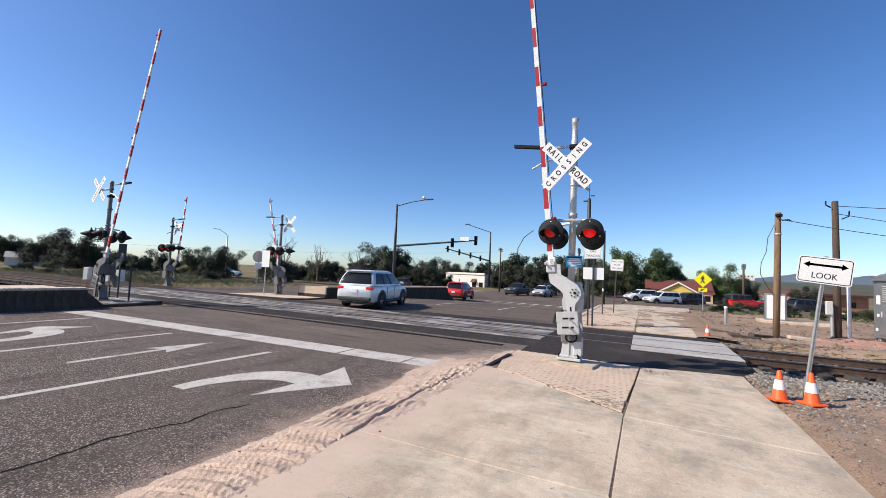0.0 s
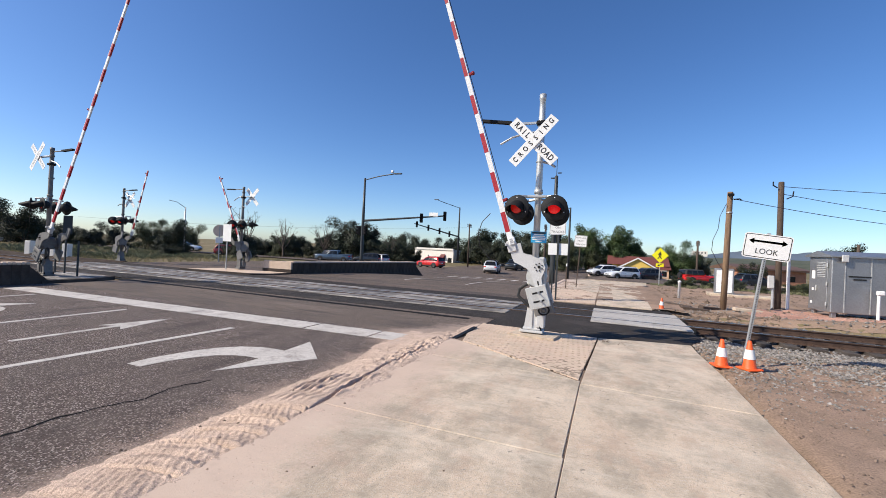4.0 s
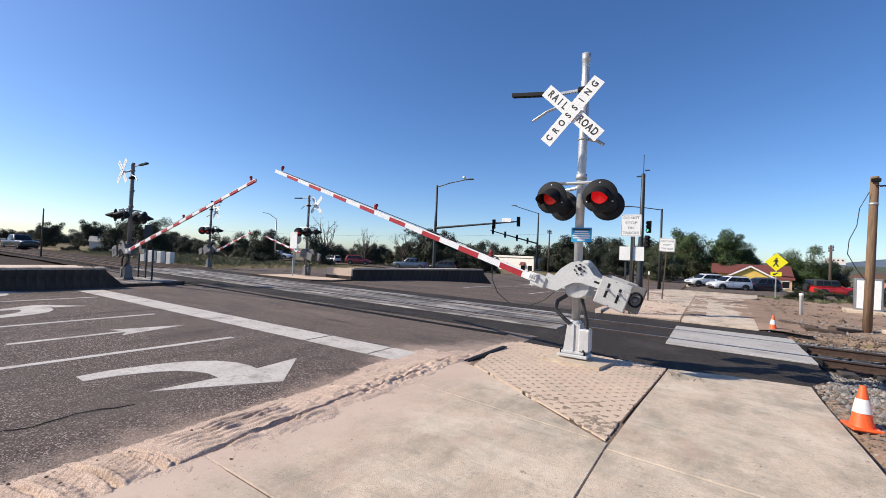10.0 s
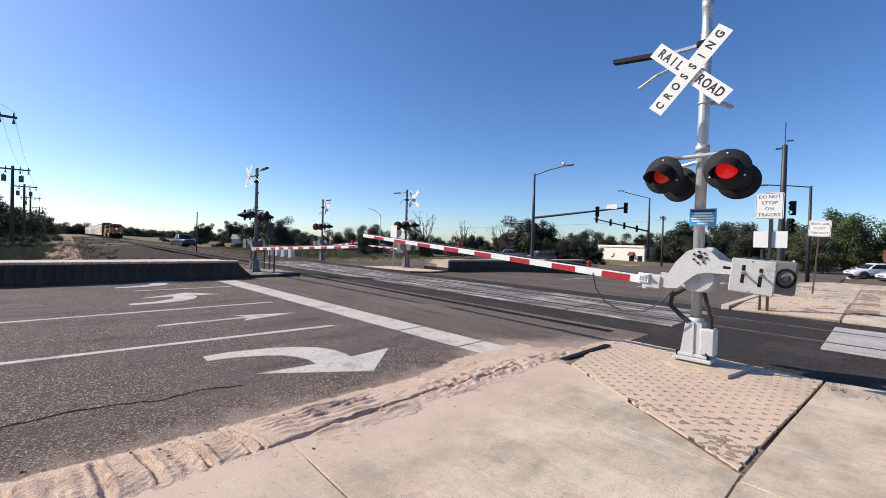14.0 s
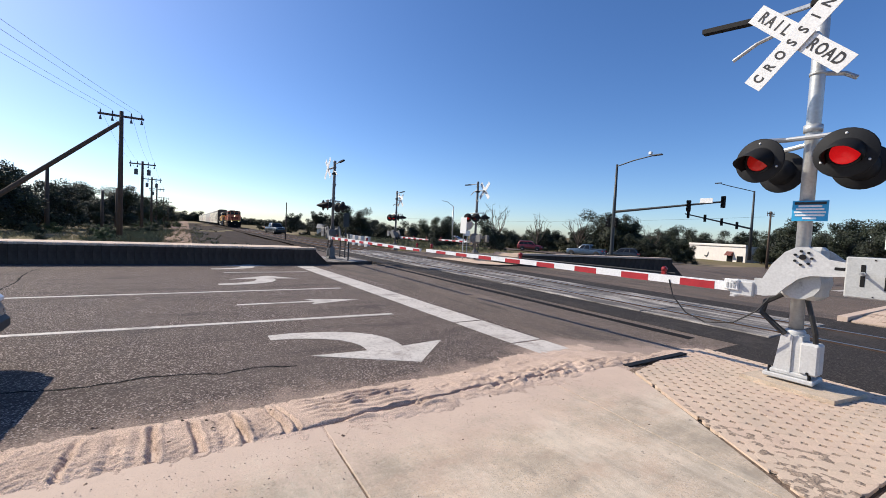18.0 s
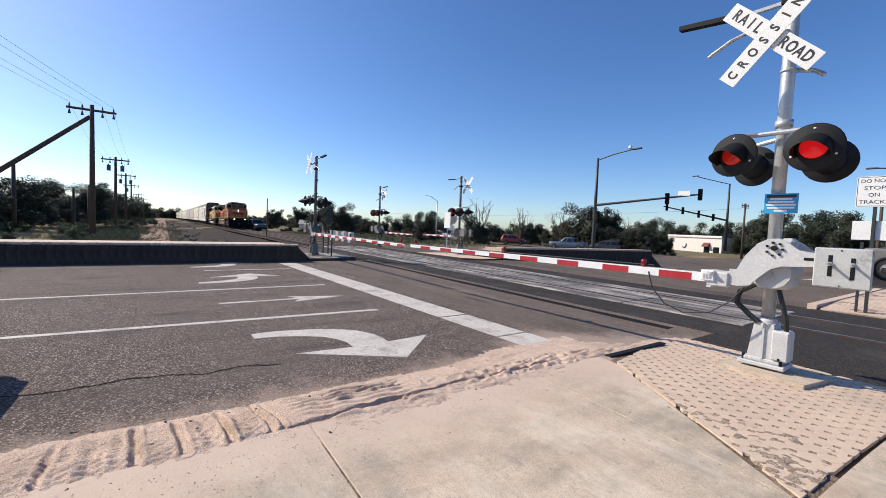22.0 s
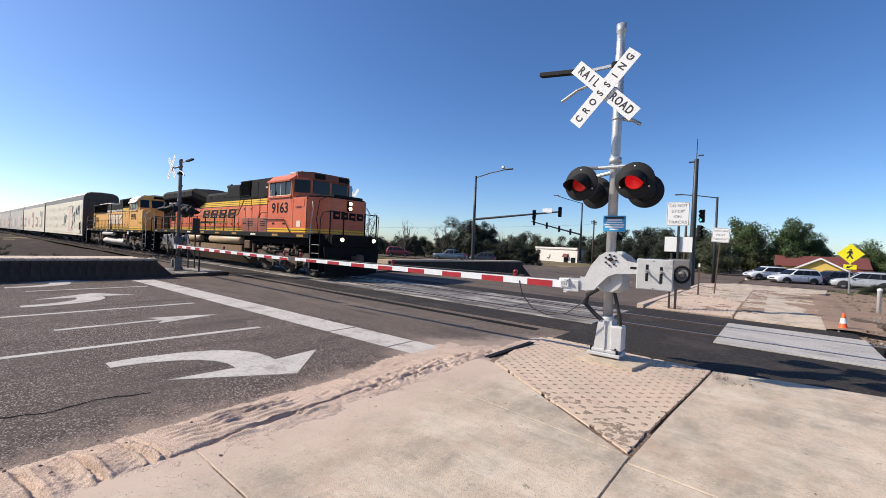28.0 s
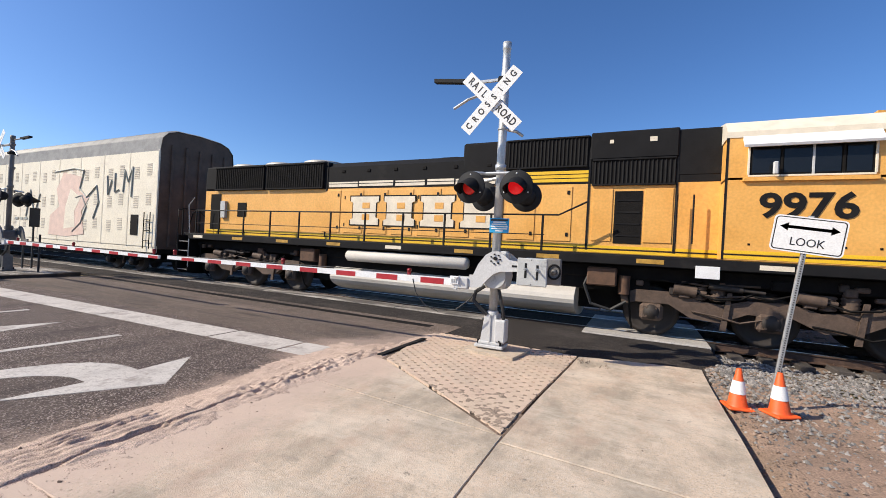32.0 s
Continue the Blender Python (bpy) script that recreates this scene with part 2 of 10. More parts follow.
blotched(CONCRETE, (0.24, 0.215, 0.185), 0.61, 0.71, 0.9, 0.45, 12, (1.3, 0.5, 1))
blotched(CONCRETE, (0.15, 0.13, 0.11), 0.66, 0.70, 9.0, 0.7, 4)
blotched(CONCRETE, (0.36, 0.30, 0.23), 0.5, 0.62, 13.0, 0.26, 8, (0.5, 1.3, 1))
blotched(CONCRETE, (0.72, 0.62, 0.48), 0.54, 0.66, 30.0, 0.18, 6)
blotched(CONCRETE, (0.22, 0.19, 0.155), 0.60, 0.70, 2.2, 0.5, 12, (0.8, 1.3, 1))
dusted(CONCRETE, (0.57, 0.435, 0.345), -2.85, -1.6, 0.8, (0.0, 0.0))
PANEL = blotched(speckled("crossing_concrete", (0.41, 0.375, 0.335), (0.52, 0.49, 0.44), (0.2, 0.19, 0.18), 60, 0.85, 0.2, 1.2, 0.3), (0.085, 0.075, 0.068), 0.40, 0.54, 1.3, 0.95, 8, (0.4, 2.2, 1))
blotched(PANEL, (0.05, 0.046, 0.043), 0.5, 0.62, 0.6, 0.7, 8, (0.25, 1.0, 1))
PANEL_CLEAN = blotched(speckled("walk_crossing_concrete", (0.43, 0.405, 0.375), (0.52, 0.49, 0.45), (0.22, 0.21, 0.2), 60, 0.85, 0.1, 1.2, 0.3), (0.20, 0.185, 0.17), 0.5, 0.66, 1.5, 0.65, 8, (0.6, 1.4, 1))
# wall concrete darkened to hold the shade of faces turned from the sun
WALLC = mat("shade_dark_wall_concrete", (0.062, 0.048, 0.040), 0.9, var=0.3, scale=1.2, bump=0.5, bscale=25, col2=(0.095, 0.075, 0.064), rnd=0.12, spec=0.15)
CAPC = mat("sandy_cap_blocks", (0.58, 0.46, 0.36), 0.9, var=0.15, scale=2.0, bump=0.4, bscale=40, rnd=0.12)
PAVER = mat("buff_tactile_pavers", (0.66, 0.49, 0.375), 0.85, var=0.14, scale=1.6, bump=0.3, bscale=90, col2=(0.66, 0.52, 0.385), isl=0.04)
blotched(PAVER, (0.36, 0.29, 0.23), 0.5, 0.66, 0.8, 0.6, 8)
blotched(PAVER, (0.40, 0.315, 0.245), 0.54, 0.68, 4.5, 0.5, 9)
# pit dirt made darker than real, with the shade of the pits in it
PITDARK = mat("dirt_and_shade_in_pits", (0.075, 0.058, 0.046), 0.95, var=0.3, scale=6.0, spec=0.1)
PAVERBED = mat("dusty_paver_bed", (0.38, 0.295, 0.225), 0.95, var=0.3, scale=7.0, bump=0.9, bscale=60, col2=(0.50, 0.39, 0.30), fine=0.2, spec=0.12)
SAND = blotched(mat("pinkish_sand", (0.64, 0.485, 0.385), 0.95, var=0.18, scale=2.2, bump=0.6, bscale=110, col2=(0.70, 0.54, 0.435), fine=0.26), (0.36, 0.275, 0.22), 0.5, 0.68, 6.0, 0.4)
DIRT = blotched(mat("red_dirt", (0.32, 0.232, 0.17), 0.95, spec=0.1, var=0.2, scale=0.5, bump=0.7, bscale=48, col2=(0.42, 0.29, 0.215), fine=0.14), (0.23, 0.175, 0.13), 0.5, 0.66, 0.25, 0.7)
blotched(DIRT, (0.19, 0.145, 0.11), 0.5, 0.66, 1.3, 0.5, 9)
blotched(DIRT, (0.17, 0.125, 0.09), 0.53, 0.66, 1.3, 0.6, 8, (1, 0.5, 1))
blotched(DIRT, (0.50, 0.36, 0.27), 0.56, 0.7, 0.7, 0.5, 8)
FIELD = blotched(mat("dry_field", (0.26, 0.20, 0.12), 0.95, spec=0.1, var=0.25, scale=0.12, bump=0.8, bscale=6, col2=(0.17, 0.155, 0.075), fine=0.18), (0.33, 0.25, 0.17), 0.5, 0.62, 0.05, 0.7)
EARTH = mat("dark_earth_with_gravel", (0.17, 0.125, 0.095), 0.95, var=0.35, scale=3.0, bump=1.0, bscale=40, col2=(0.30, 0.22, 0.165), fine=0.2)
for m in (SAND, DIRT, FIELD, EARTH):
    m.node_tree.nodes["Principled BSDF"].inputs["Specular IOR Level"].default_value = 0.12
STONE = mat("grey_ballast_stone", (0.21, 0.195, 0.178), 0.9, var=0.2, scale=8, bump=0.3, bscale=60, isl=0.5)
TIE = mat("creosoted_wood", (0.06, 0.05, 0.043), 0.9, var=0.3, scale=6, bump=0.5, bscale=50, rnd=0.2)
RAIL = mat("rusty_rail_steel", (0.10, 0.062, 0.045), 0.7, 0.4, var=0.3, scale=8, bump=0.2)
RAILTOP = mat("polished_rail_head", (0.40, 0.39, 0.38), 0.3, 1.0, var=0.1, scale=4)
RUBBER = mat("black_flangeway_rubber", (0.02, 0.02, 0.02), 0.8, var=0.3)
PAINT = blotched(blotched(mat("road_marking_paint", (0.58, 0.54, 0.49), 0.75, var=0.10, scale=2.0, bump=0.4, bscale=60, fine=0.08), (0.20, 0.17, 0.15), 0.50, 0.66, 16.0, 0.6, 10), (0.24, 0.2, 0.175), 0.54, 0.68, 2.2, 0.7, 12)
blotched(PAINT, (0.30, 0.26, 0.23), 0.5, 0.68, 2.2, 0.55, 8)
TAR = mat("crack_tar", (0.014, 0.013, 0.013), 0.9, spec=0.1)
GALV = blotched(mat("galvanised_steel", (0.50, 0.515, 0.515), 0.42, 0.5, var=0.12, scale=5, bump=0.08, bscale=30, streak=(1, 1, 0.25)), (0.60, 0.61, 0.60), 0.5, 0.6, 7, 0.5)
SILVER = mat("silver_painted_casting", (0.53, 0.535, 0.53), 0.5, 0.0, var=0.08, scale=3, bump=0.0, bscale=45)
blotched(SILVER, (0.36, 0.33, 0.30), 0.62, 0.74, 5, 0.35)
WEIGHT = mat("scuffed_weight_steel", (0.46, 0.47, 0.46), 0.6, 0.1, var=0.12, scale=5, bump=0.04)
blotched(WEIGHT, (0.16, 0.16, 0.165), 0.58, 0.68, 4, 0.6)
BLACK = mat("matt_black_paint", (0.010, 0.010, 0.011), 0.65, var=0.2, scale=6, spec=0.2)
DISC = mat("weathered_black_disc", (0.020, 0.021, 0.023), 0.7, var=0.25, scale=4, spec=0.2)
DARKPOLE = mat("dark_green_black_pole", (0.028, 0.032, 0.034), 0.5, var=0.2, scale=5)
WHITE = mat("white_reflective_sheet", (0.80, 0.80, 0.78), 0.45, var=0.03, scale=4)
WHITEP = mat("white_gate_paint", (0.76, 0.77, 0.77), 0.5, var=0.05, scale=5)
REDP = mat("red_gate_sheeting", (0.38, 0.018, 0.026), 0.45, var=0.1, scale=5)
INK = mat("black_sign_ink", (0.02, 0.02, 0.02), 0.5)
BLUE = mat("blue_notice", (0.03, 0.36, 0.66), 0.45, var=0.08)
YELLOWS = mat("fluorescent_yellow_green_sheet", (0.80, 0.74, 0.01), 0.45, var=0.03, scale=4)
LENS = mat("lit_red_lens", (0.5, 0.01, 0.012), 0.2, emit=(1.0, 0.015, 0.02), power=0.36, var=0.1)
LENS_DIM = mat("red_lens_between_flashes", (0.35, 0.012, 0.012), 0.2, emit=(1.0, 0.03, 0.02), power=0.13, var=0.1)
LENSG = mat("dark_red_lens", (0.10, 0.012, 0.012), 0.2)
GREENL = mat("lit_green_lens", (0.02, 0.3, 0.2), 0.3, emit=(0.1, 1.0, 0.6), power=1.5)
GALVP = mat("perforated_post_steel", (0.40, 0.41, 0.41), 0.5, 0.5, var=0.2, scale=12)
HOLE = mat("post_hole", (0.05, 0.05, 0.05), 0.8)
WOOD = blotched(mat("weathered_pole_wood", (0.20, 0.125, 0.075), 0.9, var=0.3, scale=5, bump=0.5, bscale=30, col2=(0.27, 0.175, 0.105), streak=(4, 4, 0.3)), (0.07, 0.045, 0.03), 0.55, 0.7, 6, 0.6, 6, (1, 1, 0.12))
WOODD = mat("dark_pole_wood", (0.085, 0.06, 0.045), 0.9, var=0.3, scale=5, bump=0.5, bscale=30, streak=(4, 4, 0.3))
CONE = mat("orange_cone_plastic", (0.85, 0.115, 0.02), 0.5, var=0.08, scale=6)
CABLE = mat("black_cable", (0.02, 0.02, 0.02), 0.6)
WIRE = mat("far_wire", (0.06, 0.06, 0.065), 0.6)


# ---- mesh building ----
class Shape:
    """Vertices and faces of one part, gathered from simple solids."""

    def __init__(self):
        self.v, self.f, self.s = [], [], []

    def add(self, vs, fs, smooth=False, m=None):
        o = len(self.v)
        self.v += [tuple(m @ Vector(p)) if m else tuple(p) for p in vs]
        self.f += [tuple(i + o for i in f) for f in fs]
        self.s += [smooth] * len(fs)
        return self

    def box(self, c, s, b=0.0, m=None):
        """A box about c of size s with chamfered edges of width b."""
        c, h = Vector(c), Vector(s) / 2
        if b <= 0:
            vs = [c + Vector((x * h.x, y * h.y, z * h.z)) for x in (-1, 1) for y in (-1, 1) for z in (-1, 1)]
            fs = [(0, 1, 3, 2), (4, 6, 7, 5), (0, 4, 5, 1), (2, 3, 7, 6), (0, 2, 6, 4), (1, 5, 7, 3)]
            return self.add(vs, fs, m=m)
        b = min(b, h.x * 0.9, h.y * 0.9, h.z * 0.9)
        vs, idx = [], {}
        sg = (-1, 1)
        for x in sg:
            for y in sg:
                for z in sg:
                    for a in range(3):
                        d = [h.x - b, h.y - b, h.z - b]
                        d[a] += b
                        idx[x, y, z, a] = len(vs)
                        vs.append(c + Vector((x * d[0], y * d[1], z * d[2])))
        fs = []
        for s1 in sg:
            fs.append([idx[s1, p, q, 0] for p, q in ((-1, -1), (1, -1), (1, 1), (-1, 1))])
            fs.append([idx[p, s1, q, 1] for p, q in ((-1, -1), (1, -1), (1, 1), (-1, 1))])
            fs.append([idx[p, q, s1, 2] for p, q in ((-1, -1), (1, -1), (1, 1), (-1, 1))])
            for s2 in sg:
                fs.append([idx[s1, s2, -1, 0], idx[s1, s2, 1, 0], idx[s1, s2, 1, 1], idx[s1, s2, -1, 1]])
                fs.append([idx[s1, -1, s2, 0], idx[s1, 1, s2, 0], idx[s1, 1, s2, 2], idx[s1, -1, s2, 2]])
                fs.append([idx[-1, s1, s2, 1], idx[1, s1, s2, 1], idx[1, s1, s2, 2], idx[-1, s1, s2, 2]])
                for s3 in sg:
                    fs.append([idx[s1, s2, s3, a] for a in range(3)])
        out = []
        for f in fs:
            n = (vs[f[1]] - vs[f[0]]).cross(vs[f[2]] - vs[f[1]])
            mid = sum((vs[i] for i in f), Vector()) / len(f) - c
            out.append(f if n.dot(mid) > 0 else f[::-1])
        return self.add(vs, out, m=m)

    def cyl(self, p0, p1, r0, r1=None, n=12, caps=True, m=None):
        """A round or tapered bar from p0 to p1."""
        p0, p1 = Vector(p0), Vector(p1)
        r1 = r0 if r1 is None else r1
        q = (p1 - p0).to_track_quat("Z", "Y").to_matrix()
        vs = []
        for p, r in ((p0, r0), (p1, r1)):
            vs += [p + q @ Vector((r * math.cos(2 * math.pi * i / n), r * math.sin(2 * math.pi * i / n), 0)) for i in range(n)]
        self.add(vs, [(i, (i + 1) % n, n + (i + 1) % n, n + i) for i in range(n)], True, m)
        if caps:
            self.add(vs[:n], [tuple(range(n))[::-1]], m=m)
            self.add(vs[n:], [tuple(range(n))], m=m)
        return self

    def tube(self, pts, r, n=6, m=None):
        """A round bar that follows a line of points."""
        P = [Vector(p) for p in pts]
        vs, side = [], None
        for k, p in enumerate(P):
            d = (P[min(k + 1, len(P) - 1)] - P[max(k - 1, 0)]).normalized()
            if side is None:
                side = d.cross(Vector((0, 0, 1)) if abs(d.z) < 0.9 else Vector((1, 0, 0))).normalized()
            side = (side - d * side.dot(d)).normalized()
            up = d.cross(side)
            for q in range(n):
                a = 2 * math.pi * q / n
                vs.append(tuple(p + (side * math.cos(a) + up * math.sin(a)) * r))
        L = len(P)
        fs = [(k * n + q, (k + 1) * n + q, (k + 1) * n + (q + 1) % n, k * n + (q + 1) % n) for k in range(L - 1) for q in range(n)]
        fs += [tuple(range(n)), tuple(range((L - 1) * n, L * n))[::-1]]
        return self.add(vs, fs, m=m)

    def prism(self, pts, axis, a, b, m=None):
        """A flat outline pushed from a to b along an axis; the outline lies in the other two axes, in order."""
        def at(p, w):
            return (w, p[0], p[1]) if axis == "x" else (p[0], w, p[1]) if axis == "y" else (p[0], p[1], w)
        n = len(pts)
        area = sum(pts[i][0] * pts[(i + 1) % n][1] - pts[(i + 1) % n][0] * pts[i][1] for i in range(n))
        if (area < 0) != (axis == "y"):
            pts = pts[::-1]
        if a > b:
            a, b = b, a
        vs = [at(p, a) for p in pts] + [at(p, b) for p in pts]
        fs = [tuple(range(n))[::-1], tuple(range(n, 2 * n))] + [(i, (i + 1) % n, n + (i + 1) % n, n + i) for i in range(n)]
        return self.add(vs, fs, m=m)

    def lathe(self, prof, n=16, m=None, smooth=True):
        """A profile of (radius, z) turned about z."""
        vs, k = [], len(prof)
        for r, z in prof:
            vs += [(r * math.cos(2 * math.pi * i / n), r * math.sin(2 * math.pi * i / n), z) for i in range(n)]
        fs = [(j * n + i, j * n + (i + 1) % n, (j + 1) * n + (i + 1) % n, (j + 1) * n + i) for j in range(k - 1) for i in range(n)]
        return self.add(vs, fs, smooth, m)

    def mesh(self, name, material):
        me = bpy.data.meshes.new(name)
        me.from_pydata(self.v, [], self.f)
        me.polygons.foreach_set("use_smooth", self.s)
        me.materials.append(material)
        me.update()
        return me


def part(name, shape, material=None, parent=None, label="", at=None):
    """Links a shape as one mesh object, under a thing or part if one is given."""
    me = shape if isinstance(shape, bpy.types.Mesh) else shape.mesh(name, material)
    ob = new(name, me)
    if parent:
        ob.parent = parent
    if at is not None:
        ob.matrix_basis = at
    if label:
        ob["label"] = label
    return ob


def thing(name, label, category, group="", at=None, kind=""):
    ob = new(name)
    ob.empty_display_size = 0.2
    if at is not None:
        ob.matrix_basis = at
    return tagged(ob, label, category, group, kind)


def solid(name, shape, material, label, category, group="", kind="", at=None):
    """A thing that is one mesh."""
    return tagged(part(name, shape, material, None, "", at), label, category, group, kind)


def words(text, size, material, m, parent, name="lettering", width=None, bold=0.0):
    """Raised letters in the built-in font, centred, in the xy plane of the pose m."""
    cu = bpy.data.curves.new("text", "FONT")
    cu.body, cu.size, cu.align_x, cu.align_y, cu.extrude, cu.offset = text, size, "CENTER", "CENTER", 0.001, bold
    cu.resolution_u = 3
    tmp = new("text", cu)
    bpy.context.view_layer.update()
    me = bpy.data.meshes.new_from_object(tmp.evaluated_get(bpy.context.evaluated_depsgraph_get()))
    bpy.data.objects.remove(tmp)
    if width and len(me.vertices):
        xs = [v.co.x for v in me.vertices]
        me.transform(Matrix.Diagonal((width / (max(xs) - min(xs)), 1, 1, 1)))
    me.materials.clear()
    me.materials.append(material)
    return part(name, me, None, parent, "", m)


def sheet(xs, ys, height, name, material):
    """A surface over a net of x and y, raised by height(x, y)."""
    s = Shape()
    nx, ny = len(xs), len(ys)
    vs = [(x, y, height(x, y)) for y in ys for x in xs]
    s.add(vs, [(j * nx + i, j * nx + i + 1, (j + 1) * nx + i + 1, (j + 1) * nx + i) for j in range(ny - 1) for i in range(nx - 1)], True)
    return s.mesh(name, material)


def steps(a, b, d):
    n = max(1, round((b - a) / d))
    return [a + (b - a) * i / n for i in range(n + 1)]


def wob(x, y, s=1.0, k=0):
    return noise.noise((x * s, y * s, k * 7.3))


# ---- ground, roads and walks ----
RAIL_Z = 0.05
TRACK_Y = 13.2


def smooth(a, b, x):
    k = min(1.0, max(0.0, (x - a) / (b - a)))
    return k * k * (3 - 2 * k)


def fall(x, y):
    """The land drops away beyond the rails, towards the junction."""
    e = smooth(-3.0, 1.5, x)
    w = smooth(-23, -16, x)
    return -1.1 * smooth(20, 44, y) * w * (1 - e) - (0.9 * smooth(28, 50, y) + 0.5 * smooth(50, 72, y)) * (1 - w) - (1.0 * smooth(27, 56, y) + 0.7 * smooth(56, 92, y)) * e


def ground_z(x, y):
    z = -0.10
    if x > 1.2 and y < 10.2:
        z += 0.17 * smooth(1.12, 1.42, x) + 0.05 * wob(x, y, 1.3) + 0.02 * wob(x, y, 5)
    if x > -1.0 and y > 15.6:
        z += 0.10 + (0.07 * wob(x, y, 0.9) + 0.03 * wob(x, y, 3.5) + 0.22 * smooth(4, 9, x) * smooth(20, 15.8, y)) * smooth(1.0, 2.2, x)
    if x < -29 or y > 60 or x > 25:
        z += 0.18 * wob(x, y, 0.12) * smooth(29, 45, abs(x))
    z += fall(x, y)
    if (x > 1.35 or x < -28.3) and abs(y - 13.2) < 3.3:
        z -= 0.6 * smooth(3.0, 2.2, abs(y - 13.2))
    r = math.hypot(x, y)
    z += 14.0 * smooth(250, 1500, r) * (0.55 + 0.45 * wob(x, y, 0.0016, 3)) * smooth(-200, 500, x + y)
    return z


def span(*rows):
    out = []
    for a, b, d in rows:
        out += steps(a, b, d)[:-1]
    return out + [rows[-1][1]]


gx = span((-3200, -400, 200), (-400, -60, 20), (-60, -29, 2), (-29, -1, 2), (-1, 12, 0.25), (12, 30, 1.5), (30, 200, 12), (200, 3200, 200))
gy = span((-3000, -300, 250), (-300, -20, 20), (-20, 2, 2), (2, 28, 0.25), (28, 70, 1), (70, 130, 4), (130, 310, 15), (310, 3400, 200))
ground = tagged(part("ground", sheet(gx, gy, lambda x, y: ground_z(x, y) - (0.25 if 1.0 < x < 19 and (-12 < y < 9 or 16.4 < y < 39) else 0.0), "ground", FIELD)), "dry open ground of dust, grit and sparse grass reaching the hills", "ground", kind="structure")

dirt_lot = tagged(part("dirt_lot", sheet(steps(1.2, 20, 0.2), span((15.9, 24.8, 0.2), (24.8, 40.0, 0.4)), lambda x, y: ground_z(x, y) + 0.012, "dirt_lot", DIRT)), "bare reddish dirt with low mounds beside the railway", "dirt", kind="structure")
dirt_verge = tagged(part("dirt_verge", sheet(steps(1.16, 20, 0.2), steps(-12, 9.2, 0.2), lambda x, y: ground_z(x, y) + 0.012, "dirt_verge", DIRT)), "bare trodden dirt verge beside the concrete path", "dirt", kind="structure")


def slab(name, x0, y0, x1, y1, z, material, label, depth=0.3, category="road"):
    s = Shape().box(((x0 + x1) / 2, (y0 + y1) / 2, z - depth / 2), (x1 - x0, y1 - y0, depth))
    return solid(name, s, material, label, category, kind="structure")


slab("road_apron", -17.4, 7.62, -3.05, 10.55, 0.0, APRON, "brown dusty asphalt between the stop line and the rails")
slab("road_near", -17.4, -90, -3.05, 7.62, 0.0, ASPHALT, "grey chip-sealed asphalt road with worn lanes and cracks")
slab("road_crossing_approach", -28.3, 10.55, -3.0, 11.72, 0.006, ASPHALT_DARK, "dark newer asphalt strip before the rails")
slab("road_crossing_exit", -28.3, 14.66, -3.0, 16.0, 0.006, ASPHALT_DARK, "dark newer asphalt strip behind the rails")
tagged(part("road_far", sheet(span((-28.3, -2.95, 0.85)), span((16.0, 50, 1.0), (50, 130, 4)), lambda x, y: fall(min(x, -3.0), y), "road_far", ASPHALT_WORN)), "worn brownish asphalt road falling away beyond the railway", "road", kind="structure")
slab("road_oncoming", -28.3, -90, -20.2, 10.55, 0.0, ASPHALT_WORN, "worn asphalt lanes on the far side of the median")
tagged(part("cross_street_east", sheet(span((-2.94, 12, 1.0), (12, 170, 8)), steps(44, 66, 1.0), lambda x, y: ground_z(x, y) + 0.13 * smooth(-3.0, -1.5, x) + 0.02, "cross_street_east", ASPHALT_WORN)), "worn asphalt side street falling away from the junction", "road", kind="structure")
tagged(part("kerb_far", sheet(span((-2.94, 12, 1.0), (12, 90, 8)), [66.0, 66.2, 67.8, 68.0], lambda x, y: ground_z(x, y) + (0.25 if 66.1 < y < 67.9 else 0.05), "kerb_far", CONCRETE)), "pale concrete kerb and walk beyond the side street", "kerb", kind="structure")
tagged(part("cross_street_west", sheet(span((-230, -60, 10), (-60, -28.3, 1.5)), steps(52, 66, 1.4), lambda x, y: ground_z(x, y) + 0.16, "cross_street_west", ASPHALT_WORN)), "worn asphalt side street", "road", kind="structure")
slab("path_crossing", -3.0, 9.0, 1.62, 15.75, 0.02, ASPHALT_DARK, "dark asphalt footpath over the railway", category="pavement")


def walk_z(y):
    return 0.13 - 0.085 * smooth(6.5, 9.6, y) if y < 12 else 0.05 + 0.05 * smooth(15.7, 18, y)


def cut_side(poly, y, keep_low):
    """The part of an outline on one side of a line across the walk."""
    out = []
    for k in range(len(poly)):
        p, q = poly[k], poly[(k + 1) % len(poly)]
        ip, iq = (p[1] <= y) == keep_low, (q[1] <= y) == keep_low
        if ip:
            out.append(p)
        if ip != iq:
            t = (y - p[1]) / (q[1] - p[1])
            out.append((p[0] + (q[0] - p[0]) * t, y))
    return out


